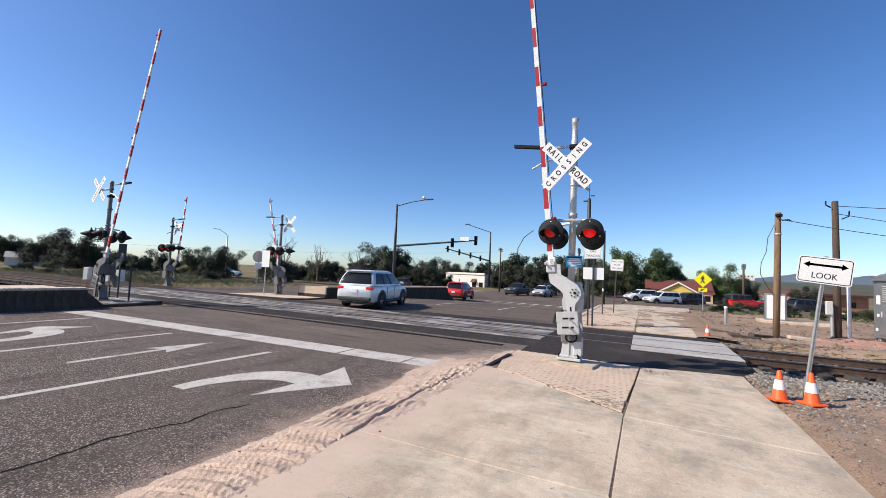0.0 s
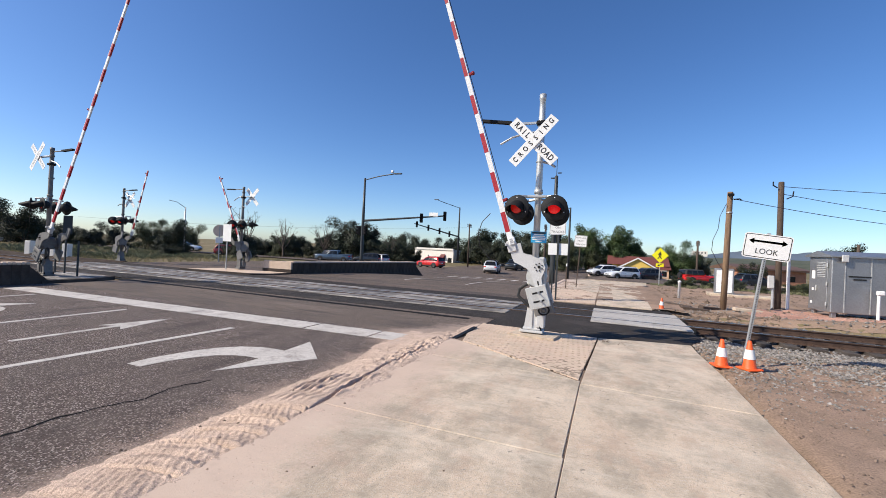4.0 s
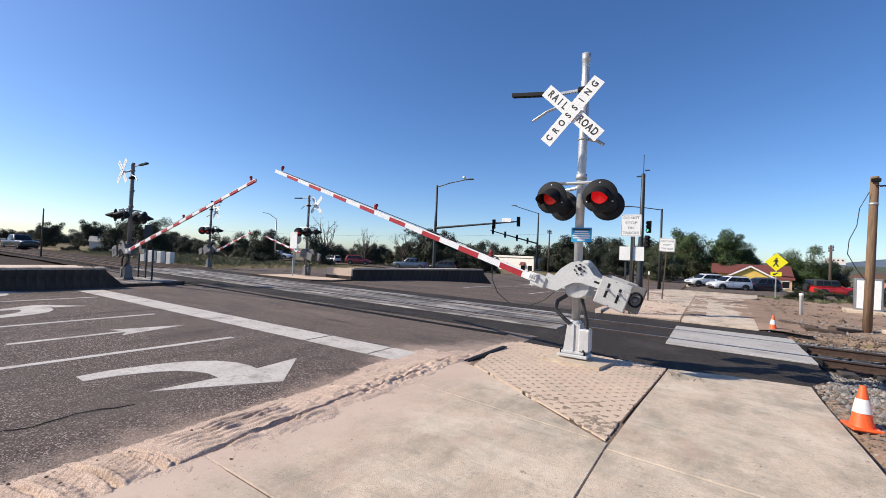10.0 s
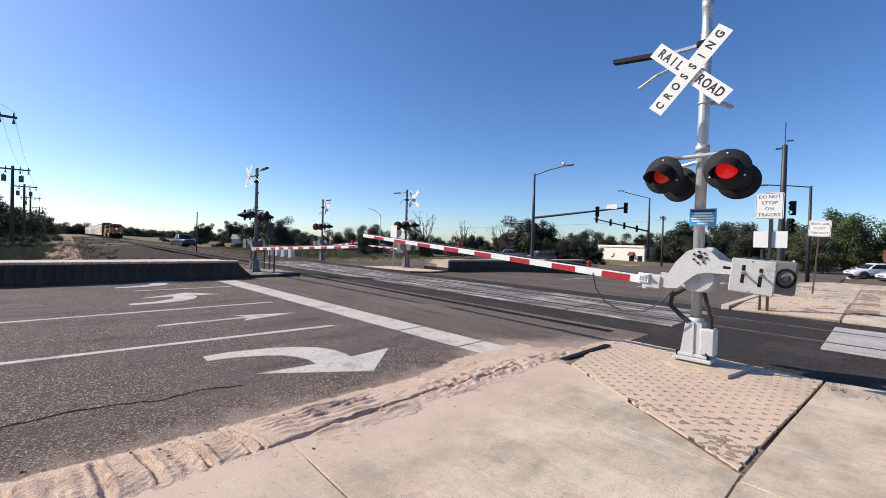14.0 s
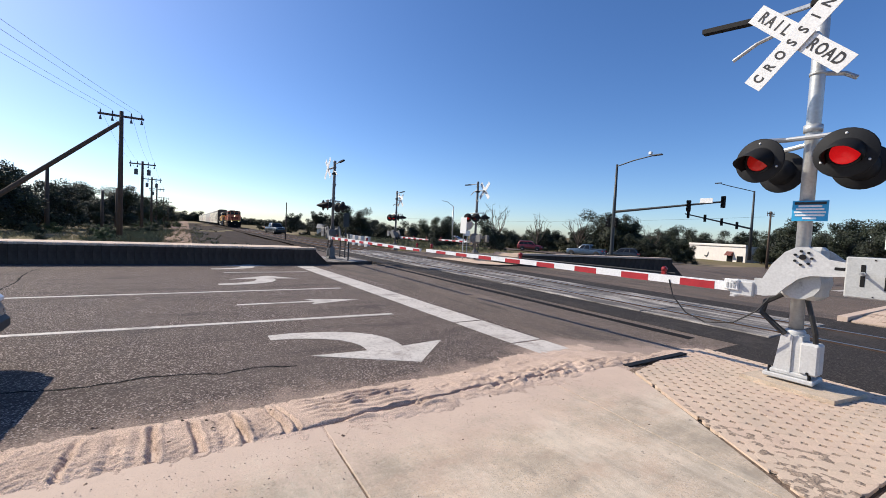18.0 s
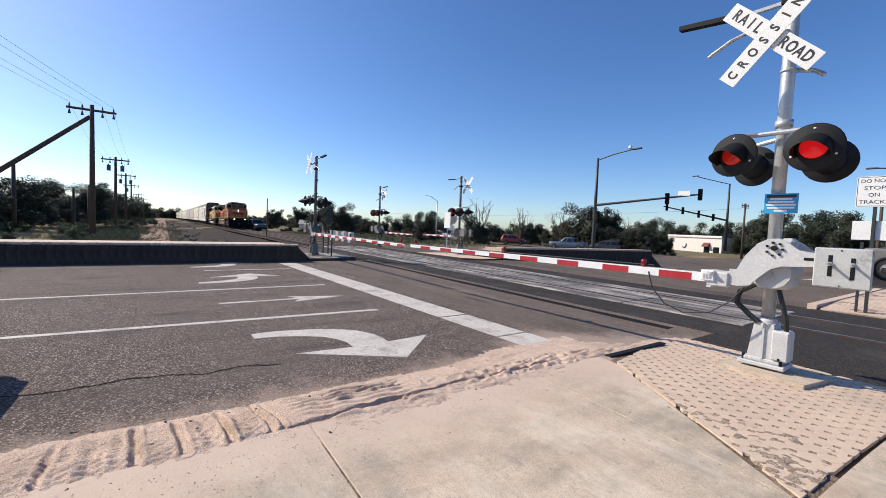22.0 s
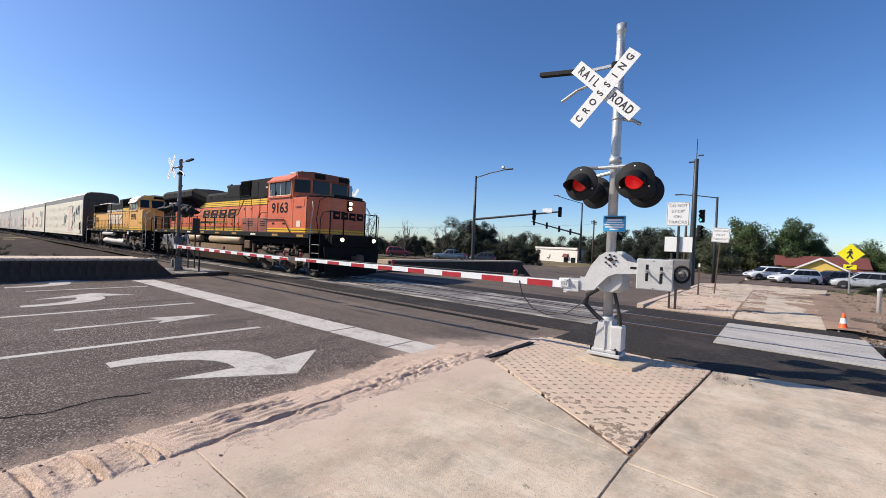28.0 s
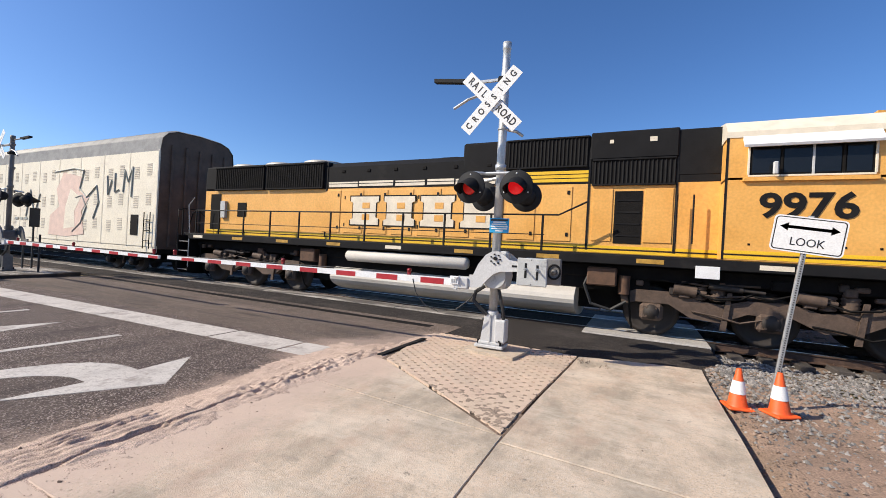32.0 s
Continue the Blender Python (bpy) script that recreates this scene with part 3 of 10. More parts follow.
def walk_slab(name, pts, material, parent, label="", top=0.0, nx=1):
    """A slab with a many-cornered outline, whose top follows the fall of the walk in narrow bands."""
    ys = [p[1] for p in pts]
    cuts = [min(ys) - 1] + [c for c in steps(6.5, 9.6, 0.31) if min(ys) + 0.02 < c < max(ys) - 0.02] + [max(ys) + 1]
    cx, cy = sum(p[0] for p in pts) / len(pts), sum(ys) / len(pts)
    s = Shape()
    for a, b in zip(cuts, cuts[1:]):
        q = cut_side(cut_side(pts, a, False), b, True)
        n = len(q)
        if n < 3:
            continue
        vs = [(x, y, -0.15) for x, y in q] + [(x, y, walk_z(y) + top - 0.007) for x, y in q]
        vs += [(x + (cx - x) * 0.005, y + (cy - y) * 0.005, walk_z(y) + top) for x, y in q]
        s.add(vs, [(i, (i + 1) % n, n + (i + 1) % n, n + i) for i in range(n)] + [(n + i, n + (i + 1) % n, 2 * n + (i + 1) % n, 2 * n + i) for i in range(n)] + [tuple(range(2 * n, 3 * n))])
    return part(name, s, material, parent, label)


pavement = thing("pavement", "pale sun-bleached concrete footpath with dark dusty joints", "pavement", kind="structure")
G = 0.006
LEFT_CUTS = [-14.0, -10.4, -8.0, -5.6, -3.2, -0.95, 1.32, 3.58]
for a, b in zip(LEFT_CUTS, LEFT_CUTS[1:]):
    walk_slab("concrete_slab", [(-2.98, a + G), (-0.649, a + G), (-0.649, b - G), (-2.98, b - G)], CONCRETE, pavement)
walk_slab("concrete_slab", [(-2.98, 3.58 + G), (-0.66, 3.58 + G), (-0.649, 5.74), (-2.98, 5.94)], CONCRETE, pavement)
walk_slab("concrete_slab", [(-2.98, 5.95), (-0.71, 5.757), (-2.74, 7.11), (-2.98, 7.14)], CONCRETE, pavement)
RIGHT_CUTS = [-14.0, -9.6, -6.6, -3.6, -0.6, 2.45, 5.62]
for a, b in zip(RIGHT_CUTS, RIGHT_CUTS[1:]):
    walk_slab("concrete_slab", [(-0.643, a + G), (1.2, a + G - 0.1), (1.2, b - G - 0.1), (-0.643, b - G)], CONCRETE, pavement)
walk_slab("concrete_slab", [(-0.64, 5.62 + G), (1.2, 5.52 + G), (1.21, 7.6), (1.25, 9.72), (0.3, 9.55), (-0.488, 9.34), (-0.556, 7.5)], CONCRETE, pavement)
bed = part("joint_dirt", Shape().box((-0.9, -3.8, 0.02), (4.1, 20.2, 0.203)), EARTH, pavement, "dark dirt in the joints")

# tactile field, laid as a ramp of raised pads
walk_slab("joint_fill", [(-3.0, 7.05), (-0.60, 5.6), (-0.50, 7.5), (-0.44, 9.4), (-3.0, 9.56)], EARTH, pavement, "dark dirt in the joints", top=-0.03)
TACT = [(-2.74, 7.13), (-0.665, 5.765), (-0.57, 7.5), (-0.5, 9.33), (-1.6, 9.42), (-3.05, 9.5), (-3.0, 8.3)]
tactile = thing("tactile_field", "buff tactile paving with rows of raised pads, dusty", "tactile paving", kind="structure")
walk_slab("paver_bed", TACT, PITDARK, tactile, "dusty bed between the pads", top=-0.022)


def inside(p, poly, d=0.0):
    n = len(poly)
    for i in range(n):
        (x0, y0), (x1, y1) = poly[i], poly[(i + 1) % n]
        L = math.hypot(x1 - x0, y1 - y0)
        if ((x1 - x0) * (p[1] - y0) - (y1 - y0) * (p[0] - x0)) / L < d:
            return False
    return True


def pull_in(p, poly, d):
    """A point moved to at least d inside the outline."""
    x, y = p
    for _ in range(2):
        for i in range(len(poly)):
            (x0, y0), (x1, y1) = poly[i], poly[(i + 1) % len(poly)]
            L = math.hypot(x1 - x0, y1 - y0)
            e = d - ((x1 - x0) * (y - y0) - (y1 - y0) * (x - x0)) / L
            if e > 0:
                x, y = x - (y1 - y0) / L * e, y + (x1 - x0) / L * e
    return x, y


def pads(poly, name, parent, du=0.131, tilt=-42):
    """Flat square pads laid edge to edge; their cut corners leave small pits."""
    s = Shape()
    k0 = du / 2
    ring = [(k0 * a, k0 * b) for a, b in ((0.56, -1.0), (1.0, -0.42), (1.0, 0.56), (0.42, 1.0), (-0.56, 1.0), (-1.0, 0.42), (-1.0, -0.56), (-0.42, -1.0))]
    c0 = Vector((sum(p[0] for p in poly) / len(poly), sum(p[1] for p in poly) / len(poly)))
    ca, sa = math.cos(radians(tilt)), math.sin(radians(tilt))
    rg_ = random.Random(41)
    for i in range(-32, 33):
        for j in range(-32, 33):
            u, v = i * du, j * du * 0.97
            x, y = c0.x + ca * u - sa * v, c0.y + sa * u + ca * v
            if not inside((x, y), poly, -0.03):
                continue
            vs, tip_ = [], rg_.uniform(-0.0012, 0.0012)
            for f, dz in ((1.0, -0.05), (0.995, 0.0055), (0.86, 0.0068 + tip_)):
                for a, b in ring:
                    px, py = pull_in((x + (ca * a - sa * b) * f, y + (sa * a + ca * b) * f), poly, 0.012)
                    vs.append((px, py, walk_z(py) + dz))
            fs = [(r * 8 + k, r * 8 + (k + 1) % 8, r * 8 + 8 + (k + 1) % 8, r * 8 + 8 + k) for r in (0, 1) for k in range(8)]
            s.add(vs, fs + [tuple(range(16, 24))])
    ob = part(name, s, PAVER, parent)
    ob["kind"] = "stuff"
    return ob


pads(TACT, "raised_pads", tactile)
# dirt trodden over the lower corner of the field, filling its pits
s = Shape()
for x in steps(-2.8, -0.6, 0.03):
    for y in steps(5.75, 8.4, 0.03):
        q = [(x, y), (x + 0.03, y), (x + 0.03, y + 0.03), (x, y + 0.03)]
        if all(inside(c, TACT, 0.008) for c in q):
            s.add([(c[0], c[1], walk_z(c[1]) + 0.003 + 0.005 * wob(*c, 1.6, 71) + 0.006 * wob(*c, 7, 72) + 0.009 * wob(*c, 19, 73) - 0.022 * smooth(6.7, 7.7, c[1] - 0.25 * (c[0] + 1.2))) for c in q], [(0, 1, 2, 3)], True)
tagged(part("paving_dirt", s, PAVERBED), "brown dirt trodden over the lower corner of the tactile paving", "dirt", kind="stuff")
walk_slab("base_pad", [(-2.15, 8.33), (-1.28, 8.25), (-1.2, 9.0), (-2.1, 9.08)], CONCRETE, tactile, "small concrete foundation pad", top=0.05)

# kerb along the road
kerb = thing("kerb", "low concrete kerb half buried in drifted sand", "kerb", kind="structure")
for a in steps(-14, 6.2, 2.0)[:-1]:
    part("kerb_stone", Shape().box((-3.10, a + 1.0, 0.0), (0.16, 1.99, 0.21), 0.02), CONCRETE, kerb)
part("kerb_stone", Shape().box((-3.12, 8.35, -0.065), (0.14, 2.2, 0.2), 0.02), CONCRETE, kerb)
part("gutter_plate", Shape().box((-2.97, 8.0, 0.095), (0.09, 1.35, 0.02), 0.004), BLACK, kerb, "dark steel edging strip")


# sand drifted into the gutter, with tyre treads pressed in
def sand_z(x, y):
    edge = -3.90 + 0.05 * wob(x, y, 0.8, 1) + 0.04 * wob(x, y, 3, 2) + 0.03 * wob(x, y, 13, 3) - 0.28 * smooth(5.2, 6.6, y) - 0.5 * smooth(7.0, 9.6, y)
    inner = -2.86 + 0.14 * wob(0, y, 1.3, 4) + 0.05 * wob(x, y, 9, 4) + 0.12 * smooth(3.9, 4.6, y) * smooth(6.2, 5.4, y)
    rise = smooth(edge - 0.12, edge + 0.30, x)
    low = smooth(6.6, 8.6, y)
    z = -0.012 + rise * 0.030 * (1 - 0.75 * low) + 0.118 * smooth(-3.95, -3.05, x) * (1 - 0.75 * low) - 0.022 * smooth(7.6, 8.8, y) * smooth(-3.05, -3.5, x)
    z += (0.008 * wob(x, y, 2.2, 5) + 0.009 * wob(x, y, 6, 6)) * rise + 0.007 * wob(x, y, 19, 7) + 0.005 * wob(x, y, 31, 8)
    # the open joint along the kerb
    k = -2.99 - 0.13 * smooth(3.3, 4.9, y) + 0.03 * wob(0, y, 2.5, 9)
    z -= 0.10 * smooth(0.026, 0.010, abs(x - k)) * smooth(3.1, 3.5, y) * smooth(6.6, 6.2, y)
    return z - 0.05 * smooth(inner - 0.2, inner + 0.2, x) - 0.06 * smooth(9.0, 10.2, y + 0.3 * wob(x, y, 2, 11))


def treads(x, y):
    """Grooves of broad tyres: cross ruts with lugs, then prints that swing along the drift."""
    d, w = 0.0, wob(x, y, 3, 21)
    a = smooth(0.9, 1.2, y) * smooth(3.5, 3.38, y)
    for y0, dep, half in ((1.15, 0.02, 0.05), (1.42, 0.03, 0.03), (1.7, 0.02, 0.06), (2.08, 0.03, 0.03), (2.3, 0.016, 0.06), (2.52, 0.042, 0.035), (2.77, 0.045, 0.035), (2.93, 0.016, 0.05), (3.05, 0.075, 0.032), (3.32, 0.05, 0.03), (3.40, 0.035, 0.018)):
        v = y - y0 - 0.05 * (x + 3.35) + 0.012 * w
        lug = 0.5 + 0.5 * math.sin(x * 2 * math.pi / 0.062 + 14 * y)
        d -= dep * smooth(half * (0.6 + 0.7 * lug), half * 0.3, abs(v))
        d += 0.4 * dep * smooth(half * 0.9, half * 1.2, abs(v)) * smooth(half * 2.0, half * 1.3, abs(v))
    fine = math.sin((y + 0.03 * w) * 2 * math.pi / 0.14) * math.sin((x + 0.3 * y) * 2 * math.pi / 0.075)
    d += 0.011 * a * (smooth(-0.15, 0.25, fine) - 0.5) + 0.010 * a * wob(x, y, 7, 36)
    # arched ribs running along the drift, then scuffed flat sand with a few lumps
    b = smooth(3.48, 3.60, y + 0.05 * w) * smooth(4.75, 4.55, y + 0.1 * w)
    q = x + 0.16 * (y - 4.0) ** 2 - 0.10 * (y - 4.0) + 0.012 * w + 0.02 * math.sin(y * 2 * math.pi / 0.31 + 5 * x)
    fr = (q / 0.118 + 0.25 * wob(x, y, 4.5, 26)) % 1.0
    d += 0.05 * b * (smooth(0.0, 0.7, fr) * (1 - smooth(0.8, 0.97, fr)) - 0.45) * (0.35 + 0.65 * smooth(-0.2, 0.1, wob(x, y, 4.0, 25)))
    e = smooth(4.55, 4.75, y) * smooth(6.7, 6.3, y)
    f = smooth(4.9, 5.4, y) * smooth(8.9, 8.2, y) * smooth(0.42, 0.2, abs(x + 3.08 + 0.1 * wob(0, y, 1.4, 35)))
    d += 0.026 * f * (smooth(-0.1, 0.2, wob(x * 1.2, y * 0.8, 11, 33)) - 0.4) + 0.024 * f * wob(x, y, 24, 34)
    d += 0.016 * e * smooth(0.05, 0.45, wob(x, y, 5.5, 28)) * smooth(-0.1, 0.3, wob(x, y, 1.2, 29)) - 0.010 * e * smooth(0.1, 0.4, wob(x, y, 8, 30))
    c = smooth(1.1, 0.8, y)
    d += 0.007 * c * math.sin((x + 0.12 * y + 0.03 * w) * 2 * math.pi / 0.17) * math.sin((y + 0.4 * x) * 2 * math.pi / 0.09) * smooth(-0.4, 0.3, wob(x, y, 1.1, 27))
    return d


def sand_full(x, y):
    return sand_z(x, y) + 0.78 * treads(x, y) * smooth(-3.86, -3.66, x) * smooth(-2.92, -3.02, x)


sand_drift = tagged(part("sand_drift", sheet(steps(-5.0, -3.95, 0.06)[:-1] + steps(-3.95, -2.6, 0.0135), span((-10, -0.5, 0.12), (-0.5, 6.8, 0.0145), (6.8, 10.4, 0.04)), sand_full, "sand_drift", SAND)), "pinkish sand drifted along the kerb with tyre tracks pressed in", "sand", kind="stuff")


def film_z(x, y):
    return walk_z(y) - 0.003 + 0.009 * wob(x, y, 2.3, 8) + 0.007 * wob(x, y, 8, 9) + 0.008 * wob(x, y, 23, 10) - 0.026 * smooth(-2.95, -2.2, x) - 0.02 * smooth(6.6, 7.0, y)


sand_film = tagged(part("sand_film", sheet(steps(-2.99, -2.0, 0.026), span((-2, 0.5, 0.06), (0.5, 7.0, 0.026)), film_z, "sand_film", SAND)), "thin skin of sand blown onto the concrete edge", "sand", kind="stuff")
# pebbles scattered on walk and sand
s = Shape()
rng = random.Random(5)


def pebble(s, x, y, z, r, rng):
    a = rng.random() * 6.28
    vs = []
    for k in range(5):
        rr = r * rng.uniform(0.7, 1.2)
        vs.append((x + rr * math.cos(a + k * 1.2566), y + rr * math.sin(a + k * 1.2566), z + r * rng.uniform(-0.2, 0.25)))
    vs.append((x + r * rng.uniform(-0.3, 0.3), y + r * rng.uniform(-0.3, 0.3), z + r * rng.uniform(0.5, 1.0)))
    s.add(vs, [(k, (k + 1) % 5, 5) for k in range(5)])


for k in range(220):
    x, y = rng.uniform(-3.0, 1.1), rng.uniform(1.5, 9.3)
    if rng.random() < smooth(-1.0, -3.0, x) + 0.12:
        pebble(s, x, y, walk_z(y) + 0.001, rng.choice((0.003, 0.004, 0.005, 0.009)), rng)
tagged(part("grit", s, EARTH), "scattered grit and small pebbles on the concrete", "gravel", kind="stuff")

# loose sand grains that thin out over asphalt and concrete
s = Shape()
for k in range(4000):
    y = rng.uniform(0.6, 8.6)
    if k % 2:
        d = abs(rng.gauss(0, 0.22))
        pebble(s, -3.80 - d, y, 0.003, rng.choice((0.003, 0.004, 0.006)), rng)
    else:
        d = abs(rng.gauss(0, 0.30))
        pebble(s, -2.86 + d, y, walk_z(y) + 0.001, rng.choice((0.002, 0.003, 0.005)), rng)
tagged(part("sand_grains", s, SAND), "loose grains of sand strewn beside the drift", "sand", kind="stuff")
s = Shape()
for k in range(160):
    y = rng.uniform(0.8, 6.6)
    pebble(s, rng.uniform(-3.85, -2.7), y, sand_full(-3.3, y) + 0.01 if k % 3 == 0 else 0.05, rng.choice((0.006, 0.01, 0.016)), rng)
tagged(part("sand_pebbles", s, EARTH), "small dark stones lying in the sand", "gravel", kind="stuff")

# ---- road markings ----
markings = thing("road_markings", "white worn road paint, stop line, lane lines and arrows", "road marking", kind="structure")


def flat(name, pts, z=0.004, material=None, parent=None):
    return part(name, Shape().prism(pts, "z", -0.01, z), material or PAINT, parent or markings)


# the stop line leans a little, wide boards of paint
for a, b in ((-16.6, -12.9), (-12.86, -9.3), (-9.26, -6.1), (-6.04, -4.6), (-4.55, -3.5)):
    f0 = lambda x: 6.38 + (x + 16.6) * 0.043
    flat("stop_line", [(a, f0(a)), (b, f0(b)), (b, f0(b) + 0.62), (a, f0(a) + 0.62)])
for x, w, y1 in ((-7.14, 0.13, 6.1), (-10.62, 0.12, 6.2), (-14.62, 0.11, 6.3)):
    for a, b in ((-70, -30), (-30, -6), (-6, y1)) if x > -12 else ((3.7, y1),):
        k = 0.05 if x > -9 else 0.0
        flat("lane_line", [(x - w / 2 + k * (a - y1), a), (x + w / 2 + k * (a - y1), a), (x + w / 2 + k * (b - y1), b), (x - w / 2 + k * (b - y1), b)])


def bend_arrow(x, y, sgn, s=1.0):
    """A turning arrow: a shaft that swings over into a broad barb."""
    up = [(0.0, 0.0), (-0.02, 0.30), (0.02, 0.54), (0.10, 0.90), (0.24, 1.19), (0.46, 1.43), (0.74, 1.56), (1.02, 1.60), (1.20, 1.58)]
    lo = [(0.26, 0.0), (0.29, 0.24), (0.34, 0.44), (0.44, 0.66), (0.58, 0.87), (0.78, 1.00), (0.96, 1.06), (1.22, 1.06)]
    pts = up + [(1.12, 2.28), (1.92, 1.49), (1.17, 0.33)] + lo[::-1]
    return [(x + sgn * p[0] * s, y + p[1] * s) for p in pts]


def arrow_pts(x, y):
    return [(x - 0.06, y), (x + 0.06, y), (x + 0.06, y + 1.5), (x + 0.32, y + 1.35), (x, y + 2.5), (x - 0.32, y + 1.35), (x - 0.06, y + 1.5)]


flat("turn_arrow", bend_arrow(-6.28, 3.71, 1, 1.0))
flat("straight_arrow", arrow_pts(-8.85, 3.55))
flat("turn_arrow", bend_arrow(-11.75, 3.4, -1, 0.95))
flat("turn_arrow", bend_arrow(-15.6, 3.4, -1, 0.9))


def sloped(name, x, y0, y1, w):
    vs = []
    for k in range(7):
        y = y0 + (y1 - y0) * k / 6
        vs += [(x, y, fall(x, y) + 0.02), (x + w, y, fall(x, y) + 0.02)]
    return part(name, Shape().add(vs, [(2 * k, 2 * k + 1, 2 * k + 3, 2 * k + 2) for k in range(6)]), PAINT, markings)


for x in (-7.1, -10.6):
    for y in (20.0, 24.0, 28.0, 32.0):
        sloped("lane_line", x, y, y + 3.0, 0.12)
for x in steps(-16, -4, 1.3):
    sloped("crosswalk_bar", x, 40.0, 43.0, 0.5)


# tar seam between the apron and the newer strip, drawn wider for the boom's shadow
for a in steps(-28.0, -3.6, 0.9)[:-1]:
    w0, w1 = (0.115 + 0.04 * wob(q, 0, 0.8, 81) for q in (a, a + 0.904))
    flat("tar_seam", [(a, 10.18 - w0 + 0.03 * wob(a, 0, 0.5, 82)), (a + 0.904, 10.18 - w1 + 0.03 * wob(a + 0.904, 0, 0.5, 82)), (a + 0.904, 10.18 + w1), (a, 10.18 + w0)], 0.003, TAR)


# cracks
def crack(pts, w, name="pavement_crack"):
    rr = random.Random(len(pts))
    ln = []
    for (x0, y0), (x1, y1) in zip(pts, pts[1:]):
        n = max(2, int(math.hypot(x1 - x0, y1 - y0) / 0.09))
        for k in range(n):
            t = k / n
            ln.append((x0 + (x1 - x0) * t + rr.uniform(-0.03, 0.03), y0 + (y1 - y0) * t + rr.uniform(-0.02, 0.02)))
    s = Shape()
    vs, fs = [], []
    for k, (x, y) in enumerate(ln):
        ww = w * rr.uniform(0.4, 1.2)
        vs += [(x - ww, y + 0.3 * ww, 0.0035), (x + ww, y - 0.3 * ww, 0.0035)]
        if k:
            fs.append((2 * k - 2, 2 * k - 1, 2 * k + 1, 2 * k))
    return part(name, s.add(vs, fs), TAR, markings)


crack([(-4.9, -1.2), (-5.1, 0.4), (-5.05, 1.47), (-4.95, 1.82), (-5.02, 2.21), (-5.01, 2.62), (-4.86, 3.05), (-4.91, 3.36), (-4.8, 3.89)], 0.017)
crack([(-10.4, -2.4), (-11.25, -0.47), (-12.13, -0.55), (-12.87, -0.58), (-14.47, -0.84), (-15.59, -0.91), (-16.74, -0.86)], 0.045)
for y, x0, x1 in ((7.55, -17, -3.8), (10.3, -20, -4)):
    crack([(x0, y), ((x0 + x1) / 2, y + 0.12), (x1, y - 0.05)], 0.01)

# ---- railway ----
PANELS = (("near", 11.72, 12.36), ("mid", 12.52, 13.88), ("far", 14.04, 14.66))
crossing = thing("crossing_panels", "stained concrete crossing panels between and beside the rails", "crossing panel", kind="structure")
xs = steps(-28.2, -3.0, 2.45)
for k, (a, b) in enumerate(zip(xs, xs[1:])):
    for nm, y0, y1 in PANELS:
        part("panel", Shape().box(((a + b) / 2, (y0 + y1) / 2, -0.09), (b - a - 0.03, y1 - y0, 0.24), 0.012), PANEL, crossing)
for nm, y0, y1 in PANELS:
    part("panel", Shape().box((0.46, (y0 + y1) / 2, -0.075), (2.38, y1 - y0, 0.25), 0.012), PANEL_CLEAN, crossing, "paler clean concrete panel in the footpath")
part("flangeway", Shape().box((-13.3, 12.44, -0.12), (30.2, 0.24, 0.26)).box((-13.3, 13.96, -0.12), (30.2, 0.24, 0.26)), RUBBER, crossing, "black rubber filler beside the rails")

railway = thing("railway_track", "single railway track with rusty rails on creosoted ties", "railway", kind="structure")
RAILP = [(-0.070, -0.17), (0.070, -0.17), (0.070, -0.155), (0.012, -0.135), (0.012, -0.045), (0.036, -0.03), (0.036, -0.004), (-0.036, -0.004), (-0.036, -0.03), (-0.012, -0.045), (-0.012, -0.135), (-0.070, -0.155)]
for yc in (TRACK_Y - 0.755, TRACK_Y + 0.755):
    part("rail", Shape().prism([(yc + p[0], RAIL_Z + p[1]) for p in RAILP], "x", -900, 400), RAIL, railway)
    part("rail_head", Shape().box((-250, yc, RAIL_Z - 0.002), (1300, 0.056, 0.006)), RAILTOP, railway, "polished running surface of the rail")
tie = Shape().box((0, 0, 0), (0.23, 2.6, 0.16), 0.012).mesh("tie", TIE)
rng = random.Random(3)
for x in steps(2.1, 26, 0.52) + steps(-70, -28.9, 0.52):
    part("tie", tie, TIE, railway, "", pose(x, TRACK_Y + rng.uniform(-0.05, 0.05), RAIL_Z - 0.235 + rng.uniform(-0.01, 0.01), 0, 0, rng.uniform(-1, 1)))
spike = Shape().box((0, 0, 0), (0.18, 0.34, 0.02), 0.004).box((0.0, 0.1, 0.02), (0.03, 0.05, 0.04)).box((0.0, -0.1, 0.02), (0.03, 0.05, 0.04)).mesh("tie_plate", RAIL)
for x in steps(2.1, 14, 0.52):
    for yc in (TRACK_Y - 0.755, TRACK_Y + 0.755):
        part("tie_plate", spike, RAIL, railway, "", pose(x, yc, RAIL_Z - 0.152))


def bed_z(x, y):
    d = abs(y - TRACK_Y)
    z = -0.19 - 0.12 * smooth(1.5, 2.4, d) + 0.025 * wob(x, y, 5, 3) + 0.03 * wob(x, y, 1.2, 1)
    return z + 0.37 * smooth(2.3, 3.2, d)


CINDER = mat("dark_cinder_gravel", (0.058, 0.046, 0.039), 0.95, spec=0.06, var=0.35, scale=1.5, bump=1.0, bscale=14, col2=(0.095, 0.075, 0.063), fine=0.25)
tagged(part("ballast_bed", sheet(steps(1.4, 40, 0.14), steps(9.7, 16.4, 0.14), bed_z, "ballast_bed", EARTH)), "dark gravelly bed under the rails", "ballast", kind="structure")
tagged(part("ballast_bed_west", sheet(steps(-900, -28.2, 2.0), steps(9.9, 16.5, 0.6), bed_z, "ballast_bed", CINDER)), "dark gravelly bed under the rails", "ballast", kind="structure")

